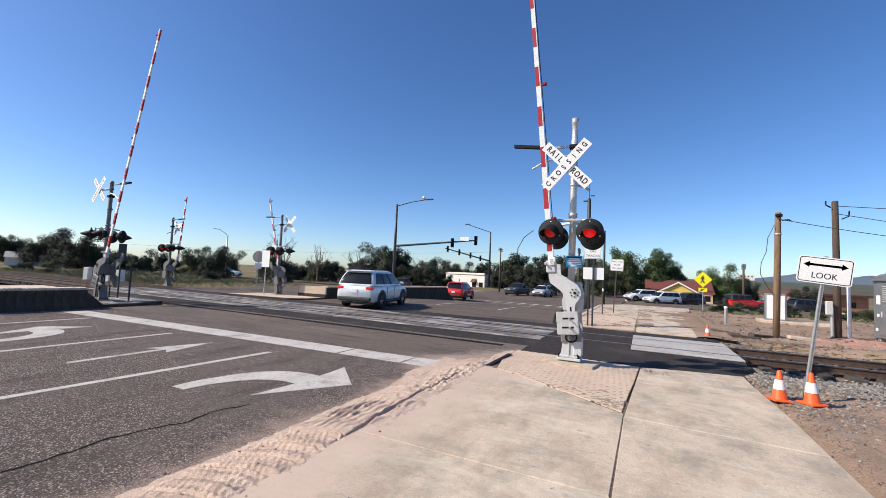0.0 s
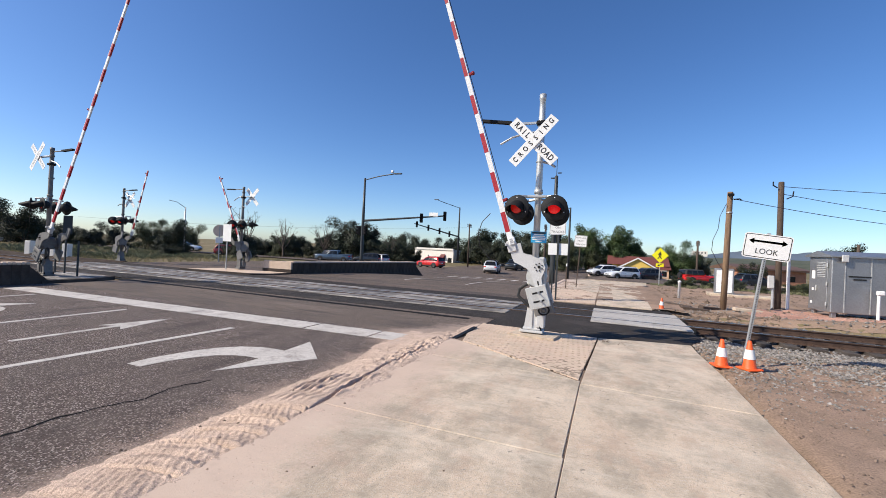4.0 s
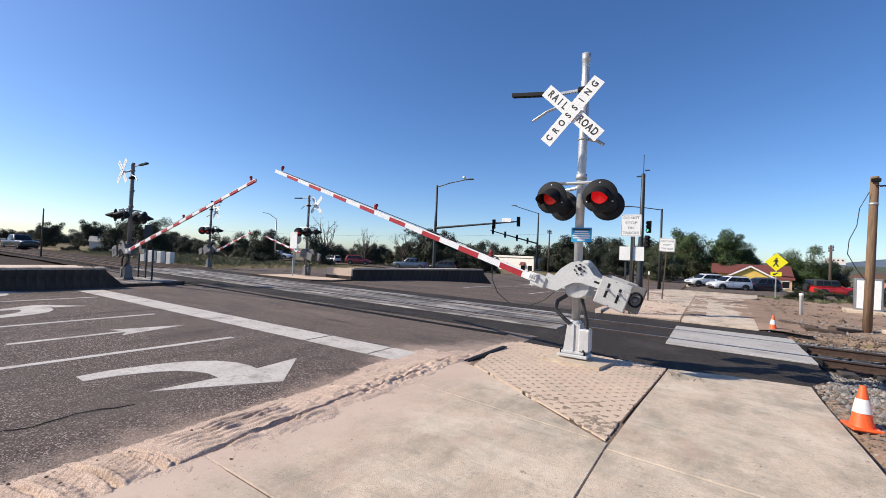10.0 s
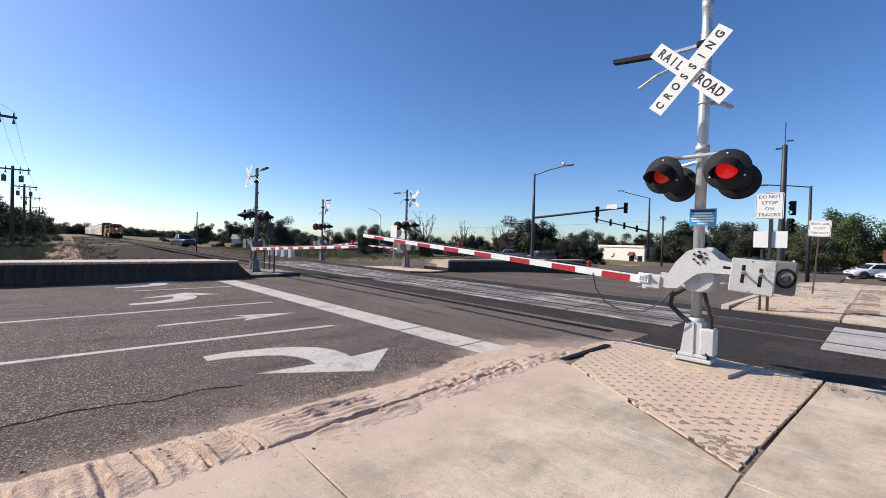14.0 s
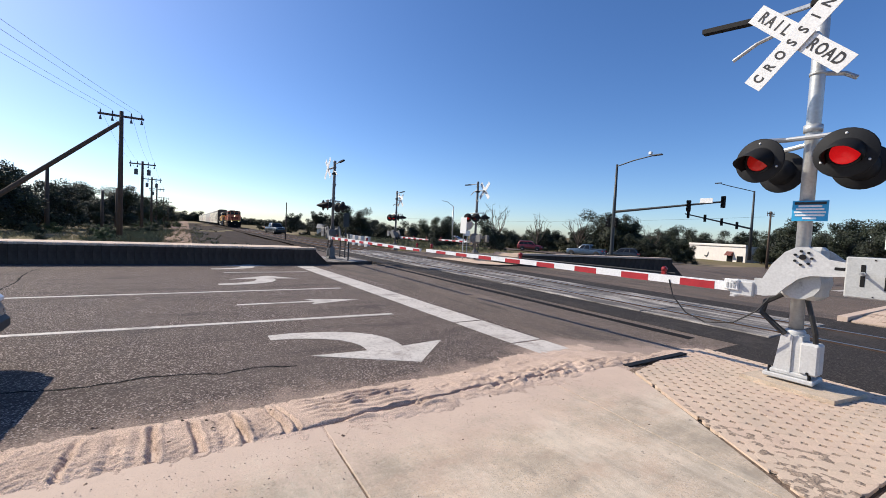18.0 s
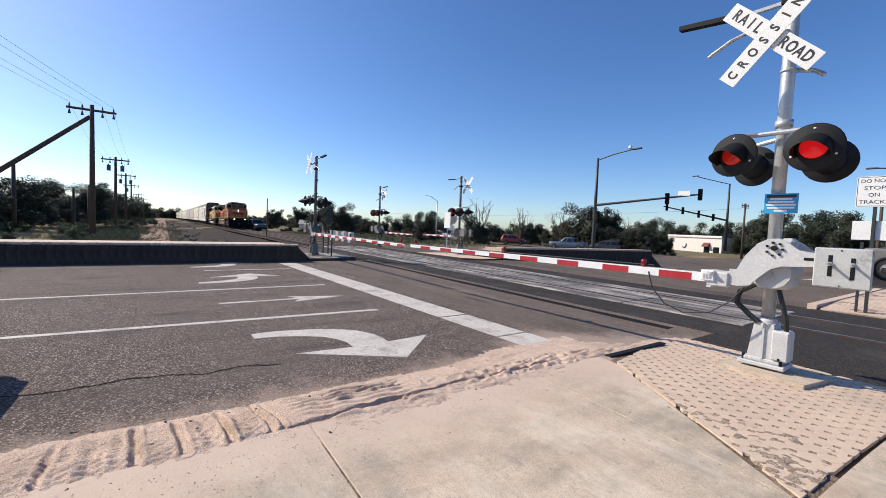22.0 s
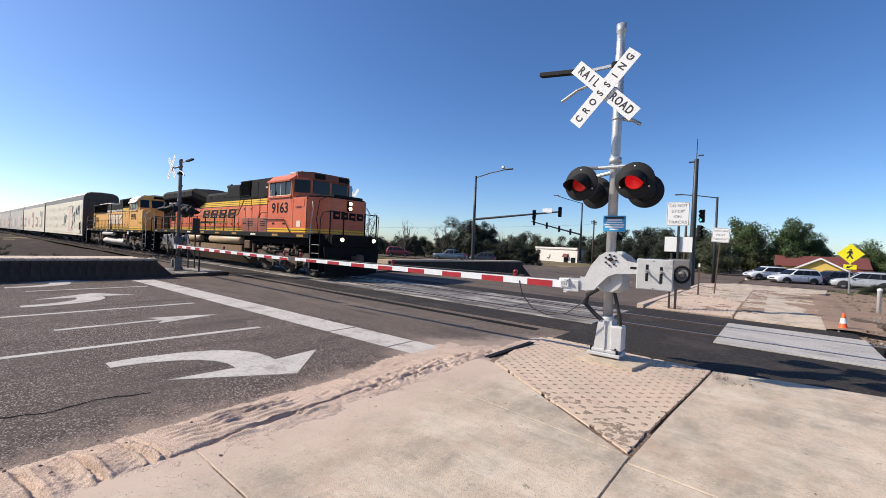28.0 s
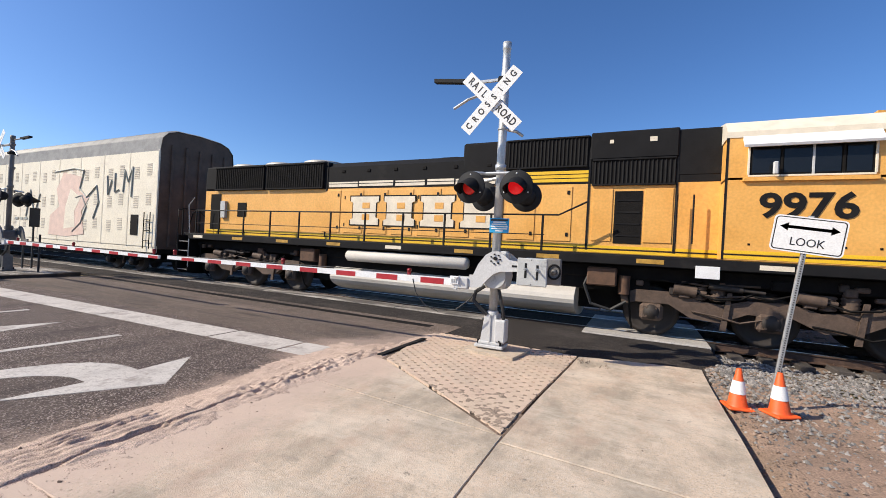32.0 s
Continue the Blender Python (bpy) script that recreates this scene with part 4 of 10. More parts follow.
tagged(part("gravel_lot", sheet(steps(-230, -28.4, 3.0), steps(-1.0, 10.2, 1.4), lambda x, y: ground_z(x, y) + 0.03, "gravel_lot", CINDER)), "dark gravel ground beside the track beyond the median", "gravel", kind="structure")
s = Shape()
rng = random.Random(8)
for k in range(26000):
    x = 1.5 + 13 * rng.random() ** 1.7
    y = rng.choice((rng.uniform(9.9, 12.2), rng.uniform(9.2, 11.9), rng.uniform(12.6, 13.9), rng.uniform(14.1, 15.9)))
    if y < 9.9 and rng.random() < 0.5:
        continue
    z = bed_z(x, y) if y > 9.8 else ground_z(x, y) + 0.01
    pebble(s, x, y, z + 0.012, rng.uniform(0.014, 0.042), rng)
grit = Shape()
for k in range(9000):
    x, y = 1.26 + 6 * rng.random() ** 1.4, 9.9 - 6.4 * rng.random() ** 1.7
    pebble(grit, x, y, ground_z(x, y) + 0.013, rng.choice((0.004, 0.005, 0.007, 0.009, 0.014)) * (1 + 0.9 * smooth(6.2, 8.2, y)), rng)
tagged(part("verge_gravel", grit, mat("dull_dirt_grit", (0.23, 0.17, 0.13), 0.95, var=0.25, scale=4, isl=0.4, spec=0.1)), "brown gravel and clods scattered over the dirt verge", "gravel", kind="stuff")
for k in range(2600):
    x, y = 1.3 + 9 * rng.random(), rng.uniform(15.8, 20)
    pebble(s, x, y, ground_z(x, y) + 0.013, rng.choice((0.01, 0.016, 0.03, 0.045)), rng)
tagged(part("ballast_stones", s, STONE), "loose grey and tan ballast stones beside the rails", "gravel", kind="stuff")

# ---- median walls ----
median = thing("median_near", "raised median behind a ribbed concrete wall coloured dark for shade, with a sandy cap", "median wall", kind="structure")
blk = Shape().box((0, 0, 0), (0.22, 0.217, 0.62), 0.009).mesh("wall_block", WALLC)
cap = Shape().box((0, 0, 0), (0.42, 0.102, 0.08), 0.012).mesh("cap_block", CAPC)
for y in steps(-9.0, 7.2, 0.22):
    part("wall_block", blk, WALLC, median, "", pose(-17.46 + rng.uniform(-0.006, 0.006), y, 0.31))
    for q in (-0.055, 0.055):
        part("cap_block", cap, CAPC, median, "", pose(-17.55, y + q, 0.66 + rng.uniform(-0.005, 0.005)))
rest = Shape()
for y in steps(-70, -9.3, 0.3):
    rest.box((-17.46, y, 0.31), (0.22, 0.292, 0.62), 0.018)
part("wall_block_row", rest, WALLC, median)["kind"] = "stuff"
part("median_fill", Shape().prism([(-70, 0.0), (7.2, 0.0), (7.2, 0.62), (-70, 0.62)], "x", -20.4, -17.5), CAPC, median, "sandy paved top of the median")
part("wall_end", Shape().prism([(7.2, 0.0), (7.95, 0.0), (7.74, 0.14), (7.2, 0.66)], "x", -20.4, -17.36), WALLC, median, "sloped end of the wall in the shade-darkened colour")
nose = thing("median_nose", "low kerbed median tip with buff tactile paving", "median", kind="structure")
part("kerb_body", Shape().prism([(-20.7, 7.6), (-17.3, 7.6), (-17.4, 9.2), (-18.0, 10.1), (-20.0, 10.3), (-20.9, 9.5)], "z", -0.1, 0.10), WALLC, nose)
part("tactile_top", Shape().prism([(-20.5, 7.7), (-17.5, 7.7), (-17.6, 9.1), (-18.1, 9.9), (-19.9, 10.1), (-20.7, 9.4)], "z", 0.05, 0.107), PANEL, nose)

island = thing("median_far", "raised median beyond the rails, ribbed wall coloured dark for shade, with sandy cap", "median wall", kind="structure")
for k, y in enumerate(steps(18.2, 29.4, 0.4)):
    t = (y - 18.2) / 11.2
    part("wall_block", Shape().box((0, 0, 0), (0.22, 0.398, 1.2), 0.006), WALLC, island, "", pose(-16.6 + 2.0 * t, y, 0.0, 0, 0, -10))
part("island_fill", Shape().prism([(-18.3, 18.0), (-16.7, 18.0), (-14.7, 29.3), (-16.9, 29.3)], "z", -0.7, 0.62), CAPC, island, "sandy paved top")
part("sloped_end", Shape().prism([(29.3, -0.8), (31.6, -0.8), (29.3, 0.6)], "x", -16.9, -14.55), WALLC, island)
part("cap_edge", Shape().prism([(-16.95, 18.0), (-16.45, 18.0), (-14.4, 29.3), (-14.9, 29.3)], "z", 0.6, 0.7), CAPC, island, "row of pale cap blocks")
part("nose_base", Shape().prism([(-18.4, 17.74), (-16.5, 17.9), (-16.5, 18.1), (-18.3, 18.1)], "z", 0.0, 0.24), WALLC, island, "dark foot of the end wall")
# the sunlit end takes the pale cap colour instead of the shade-dark one
part("nose_wall", Shape().prism([(-18.35, 17.76), (-16.52, 17.92), (-16.52, 18.1), (-18.3, 18.1)], "z", 0.24, 0.66), CAPC, island, "sandy end wall in the pale cap colour for its sunlit face")
tip = thing("island_tip", "kerbed tip of the far median with pale tactile paving", "median", kind="structure")
part("kerb_body", Shape().prism([(-21.6, 15.2), (-17.0, 15.6), (-16.3, 16.4), (-16.4, 17.9), (-21.2, 17.6)], "z", -0.1, 0.07), WALLC, tip)
part("tactile_top", Shape().prism([(-21.3, 15.4), (-17.2, 15.8), (-16.5, 16.5), (-16.6, 17.7), (-21.0, 17.45)], "z", 0.02, 0.077), PAVER, tip)

# ---- footpath beyond the rails ----
far_walk = thing("far_pavement", "pale concrete footpath beyond the rails, dusty and cracked", "pavement", kind="structure")
for a, b in zip((15.8, 18.2, 20.6, 23.0, 25.4), (18.2, 20.6, 23.0, 25.4, 27.6)):
    walk_slab("concrete_slab", [(-0.68, a + G), (1.1 + 0.02 * (a - 15), a + G), (1.1 + 0.02 * (b - 15), b - G), (-0.68, b - G)], CONCRETE, far_walk)
FT = [(-2.85, 15.75), (-0.72, 15.9), (-0.72, 20.2), (-1.9, 21.5), (-2.95, 19.5), (-3.05, 17.2)]
walk_slab("paver_bed", FT, PAVERBED, far_walk, "dusty bed between the pads", top=-0.006)
pads(FT, "raised_pads", far_walk, 0.145)
walk_slab("concrete_slab", [(-2.95, 19.6), (-1.9, 21.6), (-0.7, 20.3), (-0.7, 31), (-2.0, 31.4), (-2.95, 29)], CONCRETE, far_walk, top=0.004)
walk_slab("concrete_slab", [(-0.7, 27.62), (1.3, 27.62), (2.0, 29.0), (2.2, 31.4), (-0.7, 31.4)], CONCRETE, far_walk)
part("kerb_stone", Shape().prism([(-3.1, 15.8), (-2.92, 15.8), (-2.92, 29), (-1.9, 31.5), (2.2, 31.5), (2.2, 31.7), (-2.0, 31.75), (-3.1, 29.1)], "z", -0.05, 0.13), CONCRETE, far_walk, "pale kerb edge")


def spill_z(x, y):
    return walk_z(y) + 0.004 + 0.02 * wob(x, y, 0.9, 31) + 0.012 * wob(x, y, 4, 32) + 0.008 * wob(x, y, 15, 33) - 0.06 * smooth(0.45, -0.4, x - 0.88 + 0.13 * (y - 17) + 0.3 * wob(0, y, 0.7, 34)) - 0.03 * smooth(1.6, 2.1, x)


tagged(part("dirt_spill", sheet(steps(-1.4, 2.2, 0.05), steps(15.9, 28.0, 0.06), spill_z, "dirt_spill", DIRT)), "dirt spilled over the edge of the far path", "dirt", kind="stuff")


def dust_z(x, y):
    return walk_z(y) + 0.003 + 0.014 * wob(x, y, 1.1, 41) + 0.012 * wob(x, y, 5, 42) + 0.010 * wob(x, y, 16, 43) - 0.005


tagged(part("path_dust", sheet(steps(-3.0, -0.1, 0.06), steps(16.0, 28.0, 0.07), dust_z, "path_dust", DIRT)), "patches of dust on the far path and tactile paving", "dirt", kind="stuff")

PINKROCK = blotched(mat("pink_crushed_rock", (0.46, 0.25, 0.19), 0.95, var=0.2, scale=1.2, bump=0.8, bscale=30, col2=(0.58, 0.34, 0.26), fine=0.2, spec=0.12), (0.30, 0.2, 0.15), 0.52, 0.66, 1.5, 0.6, 8)
tagged(part("pink_gravel", sheet(steps(3.2, 16, 0.16), steps(16.2, 20.4, 0.14), lambda x, y: ground_z(x, y) + 0.03 + 0.02 * wob(x, y, 2.5, 61) - 0.12 * smooth(4.6, 3.3, x + 0.5 * wob(0, y, 1.0, 62)) - 0.1 * smooth(16.9, 16.3, y + 0.3 * wob(x, 0, 0.9, 63)) - 0.1 * smooth(19.6, 20.3, y + 0.4 * wob(x, 0, 0.7, 64)), "pink_gravel", PINKROCK)), "pinkish crushed rock spread before the equipment hut", "gravel", kind="structure")

# clods and dark stones strewn over the bare dirt beyond the rails
s = Shape()
for k in range(520):
    x, y = 1.3 + 9.5 * rng.random() ** 1.4, rng.uniform(16.0, 30.0)
    pebble(s, x, y, ground_z(x, y) + 0.01, rng.choice((0.02, 0.03, 0.045, 0.07, 0.11)) * rng.uniform(0.7, 1.3), rng)
for k in range(900):
    x, y = 1.35 + 3.4 * rng.random() ** 1.5, rng.gauss(16.2, 0.35)
    pebble(s, x, y, ground_z(x, y) + 0.012, rng.choice((0.012, 0.02, 0.03, 0.045)), rng)
tagged(part("dirt_clods", s, EARTH), "dark clods and stones strewn over the bare dirt", "rubble", kind="stuff")

# loose gravel between the walk edge and the rails
s = Shape()
for k in range(3200):
    x, y = 1.24 + 4.2 * rng.random() ** 1.2, 9.8 - 4.2 * rng.random() ** 1.8
    pebble(s, x, y, ground_z(x, y) + 0.012, rng.choice((0.008, 0.012, 0.018, 0.026, 0.034)) * (0.5 + 0.6 * smooth(6.4, 8.2, y)), rng)
for k in range(5200):
    x, y = 1.5 + 5.5 * rng.random() ** 1.1, 9.9 - 3.6 * rng.random() ** 1.25
    if y < 9.2 - 0.75 * (x - 1.3) and rng.random() < 0.75:
        continue
    pebble(s, x, y, ground_z(x, y) + 0.012, rng.choice((0.012, 0.018, 0.026, 0.034)), rng)
tagged(part("verge_gravel", s, STONE), "loose grey gravel strewn over the dirt verge", "gravel", kind="stuff")

tagged(part("dirt_corridor", sheet(span((-400, -60, 6.0), (-60, -29.0, 0.8)), steps(-1.2, 3.0, 0.6), lambda x, y: ground_z(x, y) + 0.06 + 0.05 * wob(x, y, 0.3, 51) + 0.03 * wob(x, y, 1.1, 52), "dirt_corridor", DIRT)), "bare reddish-brown dirt track beside the railway", "dirt", kind="structure")


# ---- crossing gates ----
MOVES = []
BOOMRED = mat("dark_red_lamp_plastic", (0.26, 0.01, 0.014), 0.35, var=0.2, scale=9)
# darker stand-ins for SILVER and GALV: the far gates' shade is in the colour
DIMCAST = mat("dull_shaded_casting", (0.17, 0.167, 0.162), 0.6, 0.2, var=0.25, scale=4, bump=0.1)
DIMMAST = mat("dull_shaded_mast", (0.17, 0.165, 0.16), 0.6, 0.2, var=0.2, scale=4, bump=0.1)


def face(x, y, z, rz=0, ry=0):
    """The pose of a plate whose xy plane stands upright and looks to -y."""
    return pose(x, y, z, 90, 0, rz) @ pose(0, 0, 0, 0, 0, ry)


def light_unit(g, x, y, z, lit, turn, lens):
    """A flasher: round black board, deep visor, red lens, housing behind."""
    m = pose(x, y, z, 90, 0, turn)
    disc = part("flasher_board", Shape().lathe([(0.0, -0.012), (0.245, -0.012), (0.255, 0.0), (0.245, 0.012), (0.0, 0.012)], 28), DISC, g, at=m)
    part("housing", Shape().lathe([(0.0, -0.20), (0.07, -0.20), (0.13, -0.15), (0.16, -0.012), (0.15, 0.0)], 16), DISC, disc)
    part("lens", Shape().lathe([(0.122, 0.012), (0.112, 0.03), (0.065, 0.05), (0.0, 0.056)], 18), lens, disc, "red lens")
    part("lens_ring", Shape().lathe([(0.15, 0.012), (0.152, 0.026), (0.124, 0.028), (0.120, 0.012)], 18), DISC, disc)
    vis = Shape()
    n = 16
    vs, fs = [], []
    for k in range(n + 1):
        a = math.radians(-32 + 244 * k / n)
        L = 0.30 * (0.30 + 0.70 * min(1, max(0, math.sin(a) + 0.35)) ** 0.8)
        for r in (0.152, 0.158):
            vs += [(r * math.cos(a), r * math.sin(a), 0.0), (r * math.cos(a) * 1.02, r * math.sin(a) - 0.44 * L, L)]
    for k in range(n):
        o, p = 4 * k, 4 * k + 4
        fs += [(o, o + 1, p + 1, p), (o + 2, p + 2, p + 3, o + 3), (o + 1, o + 3, p + 3, p + 1)]
    part("visor", vis.add(vs, fs, True), BLACK, disc)
    for a in (90, 205, 335):
        part("board_rivet", Shape().lathe([(0.013, 0.012), (0.010, 0.018), (0.0, 0.02)], 8, pose(0.2 * math.cos(radians(a)), 0.2 * math.sin(radians(a)), 0)), WHITEP, disc)
    return disc


def gate(name, at, s, label, length, lit=True, top=5.03, buck=(-0.16, 4.06, 0.9)):
    """A half-barrier crossing signal; s is 1 where the boom reaches to -x, -1 where it reaches to +x."""
    g = thing(name, label, "crossing gate", "crossing gates", at)
    near = at.translation.x > -5
    metal, cast, plate = (GALV, SILVER, WEIGHT) if near else (DIMMAST, DIMCAST, DIMCAST)
    part("foundation_plate", Shape().box((0, 0, 0.165), (0.46, 0.36, 0.05), 0.01), cast, g)
    for ax in (-0.18, 0.18):
        for ay in (-0.13, 0.13):
            part("anchor_bolt", Shape().cyl((ax, ay, 0.18), (ax, ay, 0.26), 0.018, None, 6), BLACK, g)
    base = Shape().prism([(-0.155, 0.19), (0.14, 0.19), (0.095, 0.66), (-0.095, 0.66)], "y", -0.13, 0.13).box((0, 0, 0.215), (0.36, 0.3, 0.05), 0.012).prism([(-0.006, 0.2), (0.014, 0.2), (0.014, 0.66), (-0.006, 0.66)], "y", -0.15, -0.12)
    part("base_casting", base, cast, g)
    part("base_collar", Shape().lathe([(0.075, 0.62), (0.1, 0.63), (0.095, 0.70), (0.075, 0.72)], 14), cast, g)
    jb = part("junction_box", Shape().box((s * 0.17, -0.05, 0.42), (0.17, 0.2, 0.36), 0.02), cast, g)
    part("box_lid", Shape().box((s * 0.17, -0.155, 0.42), (0.15, 0.02, 0.33), 0.008), cast, jb)
    part("box_bolt", Shape().cyl((s * 0.17, -0.16, 0.27), (s * 0.17, -0.18, 0.27), 0.014, None, 6), BLACK, jb)
    mast = Shape().lathe([(0.0, 0.6), (0.068, 0.6), (0.068, top - 0.45), (0.062, top - 0.44), (0.062, top - 0.12), (0.07, top - 0.11), (0.07, top), (0.0, top + 0.005)], 18)
    part("mast", mast, metal, g)
    for z, r, k in ((4.42, 0.082, 0.06), (3.62, 0.078, 0.03), (2.98, 0.088, 0.08)):
        part("mast_collar", Shape().lathe([(0.06, z), (r, z), (r, z + k), (0.06, z + k)], 16), metal, g)
    # crossbuck of two blades
    buck_y = -0.365 if near else -0.155
    for nm, ry, y, txt in (("crossbuck_blade", -42, buck_y + 0.025, (("RAIL", -0.40), ("ROAD", 0.40))), ("crossbuck_blade", 45, buck_y, (("CROSSING", 0.0),))):
        b = part(nm, Shape().box((0, 0, 0), (1.36 * buck[2], 0.235 * buck[2], 0.008), 0.002), WHITE, g, "white blade with black letters", face(buck[0], y, buck[1], 0, ry * 1.07))
        for t, x in txt:
            if not near:
                words(t, 0.12 * buck[2], GALVP, pose(x * buck[2], 0, 0.0055), b, width=buck[2] * (0.4 if len(t) == 4 else 1.1))
                continue
            gap = 0.118 if len(t) == 4 else 0.163
            for k, ch in enumerate(t):
                q = x + gap * (k - (len(t) - 1) / 2) + (0.0 if len(t) > 4 else 0.03 if x < 0 else -0.02)
                words(ch, (0.185 if len(t) == 4 else 0.165) * buck[2], INK, pose(q * buck[2], 0, 0.0055) @ Matrix.Diagonal((0.78, 1, 1, 1)), b, bold=0.004)
    part("blade_bracket", Shape().box((buck[0] / 2, (buck_y + 0.045) / 2, buck[1]), (abs(buck[0]) + 0.12, -buck_y - 0.045, 0.05), 0.01), GALV, g)
    z1, z2 = (top - 0.55, top - 0.47) if near else (top - 0.14, top - 0.12)
    part("side_arm", Shape().box((-s * 0.33, 0.02, (top - 0.6 + z1) / 2), (0.7, 0.04, 0.05), 0.008, pose(0, 0, 0)) if near else Shape().tube([(0, 0.02, z1), (-s * 0.66, 0.02, z1)], 0.022, 6), metal, g, "bracket arm at the mast head")
    part("side_lamp_bar", Shape().prism([(-s * 0.62, z1 - 0.03), (-s * 1.26, z2 - 0.03), (-s * 1.26, z2 + 0.03), (-s * 0.62, z1 + 0.03)], "y", -0.03, 0.07), BLACK, g, "dark lamp bar")
    part("mast_clamp", Shape().box((0, 0, top - 0.6), (0.2, 0.2, 0.09), 0.02), BLACK, g)
    part("rear_arm", Shape().tube([(0.02, 0.08, 3.66), (s * 0.2, 0.12, 3.62), (s * 0.3, 0.14, 3.55)], 0.026, 6), metal, g)
    part("side_lamp", Shape().tube([(0, -0.03, 4.27), (-s * 0.42, -0.08, 4.19), (-s * 0.58, -0.1, 4.14), (-s * 0.82, -0.12, 4.0)], 0.022, 6), GALV, g)
    # flashers front and back
    part("cross_arm", Shape().tube([(-0.38, -0.24, 2.90), (-0.2, -0.14, 2.90), (0.2, -0.14, 2.90), (0.38, -0.24, 2.90)], 0.028, 8).tube([(-0.36, 0.22, 2.84), (0, 0.1, 2.88), (0.36, 0.22, 2.84)], 0.028, 8).tube([(-0.37, -0.23, 2.90), (-0.37, -0.23, 2.66)], 0.03, 8).tube([(0.37, -0.23, 2.90), (0.37, -0.23, 2.66)], 0.03, 8), GALV, g)
    light_unit(g, -0.37, -0.36, 2.65, lit, -8 if near else -30, LENS_DIM)
    light_unit(g, 0.36, -0.36, 2.65, lit, 2 if near else -6, LENS)
    light_unit(g, 0.36, 0.34, 2.60, lit, 188 if near or s < 0 and at.translation.y < 12 else 226, LENSG if near else LENS_DIM)
    light_unit(g, -0.36, 0.34, 2.60, lit, 172 if near else 205, LENSG if near or s < 0 else LENS)
    if name == "crossing_gate" and s == 1 and at.translation.x > -5:
        b = part("notice_plate", Shape().box((0, 0, 0), (0.31, 0.23, 0.006), 0.002), BLUE, g, "small blue notice with illegible white lines", face(0.06, -0.11, 2.08, 4))
        part("notice_head", Shape().box((0, 0.085, 0.006), (0.27, 0.03, 0.004)), INK, b)
        for k, w in enumerate((0.2, 0.24, 0.27, 0.25, 0.12)):
            part("notice_bar", Shape().box((0, 0.052 - k * 0.034, 0.006), (w, 0.02, 0.004)), WHITE, b)
    # mechanism
    mech = Shape().cyl((0.05 * s, -0.24, 1.28), (0.05 * s, 0.22, 1.28), 0.19, None, 16).box((0.05 * s, 0, 1.30), (0.36, 0.38, 0.44), 0.05).box((0.1 * s, 0.05, 1.60), (0.22, 0.2, 0.16), 0.04)
    part("mechanism", mech, WEIGHT if near else DIMMAST, g, "grey gate mechanism housing")
    part("conduit", Shape().tube([(s * 0.1, -0.1, 1.1), (s * 0.16, -0.13, 0.9), (s * 0.2, -0.12, 0.72), (s * 0.2, -0.08, 0.6)], 0.026, 7), CABLE, g, "black corrugated conduit")
    part("conduit", Shape().tube([(-s * 0.12, -0.05, 1.12), (-s * 0.28, -0.08, 1.0), (-s * 0.3, -0.1, 0.86), (-s * 0.16, -0.12, 0.74), (-s * 0.06, -0.12, 0.66)], 0.032, 7), CABLE, g, "black corrugated conduit")
    # moving support with boom and counterweights, turning about its shaft
    P = (0.05 * s + (0.33 if s < 0 and at.translation.y < 12 else 0.0), -0.27, 1.50)
    out = [(-0.70, -0.33), (-0.43, -0.33), (-0.38, -0.27), (-0.29, -0.05), (-0.15, 0.13), (-0.03, 0.20), (0.10, 0.21), (0.22, 0.14), (0.32, 0.06), (0.52, 0.03), (0.52, -0.14), (0.30, -0.16), (0.14, -0.17), (0.02, -0.22), (-0.11, -0.35), (-0.22, -0.48), (-0.36, -0.53), (-0.70, -0.52)]
    out = [(s * x * 0.8, z * 0.82 + (0.02 if x < -0.3 else 0.0)) for x, z in out]
    sup = part("arm_support", Shape().prism(out, "y", -0.05, -0.01), cast, g, "silver S-shaped arm support casting", pose(*P))
    part("rear_casting", Shape().prism(out, "y", 0.48, 0.52), cast, sup)
    for k in range(7):
        a = k * 0.9
        part("bolt", Shape().cyl((s * 0.04 + 0.075 * math.cos(a), -0.05, 0.05 + 0.075 * math.sin(a)), (s * 0.04 + 0.075 * math.cos(a), -0.068, 0.05 + 0.075 * math.sin(a)), 0.014, None, 6), BLACK, sup)
    part("shaft_end", Shape().cyl((s * 0.04, -0.05, 0.06), (s * 0.04, -0.08, 0.06), 0.03, None, 8), BLACK, sup)
    part("slot", Shape().box((s * 0.35, -0.051, -0.04), (0.10, 0.012, 0.03), 0.004), BLACK, sup)
    for yy in (-0.075, 0.545):
        w = part("counterweight", Shape().box((s * 0.61, yy, -0.11), (0.44, 0.05, 0.41), 0.012), plate, sup, "scuffed steel counterweight plate")
        if yy < 0:
            part("weight_slot", Shape().box((s * 0.52, yy - 0.026, -0.09), (0.034, 0.008, 0.22), 0.003).box((s * 0.69, yy - 0.026, -0.11), (0.034, 0.008, 0.22), 0.003).box((s * 0.60, yy - 0.026, 0.07), (0.012, 0.008, 0.012)).box((s * 0.60, yy - 0.026, -0.29), (0.012, 0.008, 0.012)), BLACK, sup)
            for bx in (0.52, 0.69):
                part("weight_bolt", Shape().cyl((s * bx, yy - 0.02, -0.07), (s * bx, yy - 0.14, -0.07), 0.012, None, 6).cyl((s * bx, yy - 0.02, -0.07), (s * bx, yy - 0.045, -0.07), 0.024, None, 6), GALVP, sup)
            rw_ = part("rear_weight", Shape().box((s * 0.86, 0.14, -0.09), (0.28, 0.08, 0.40), 0.02), DIMMAST, sup, "dull dark rear weight plate")
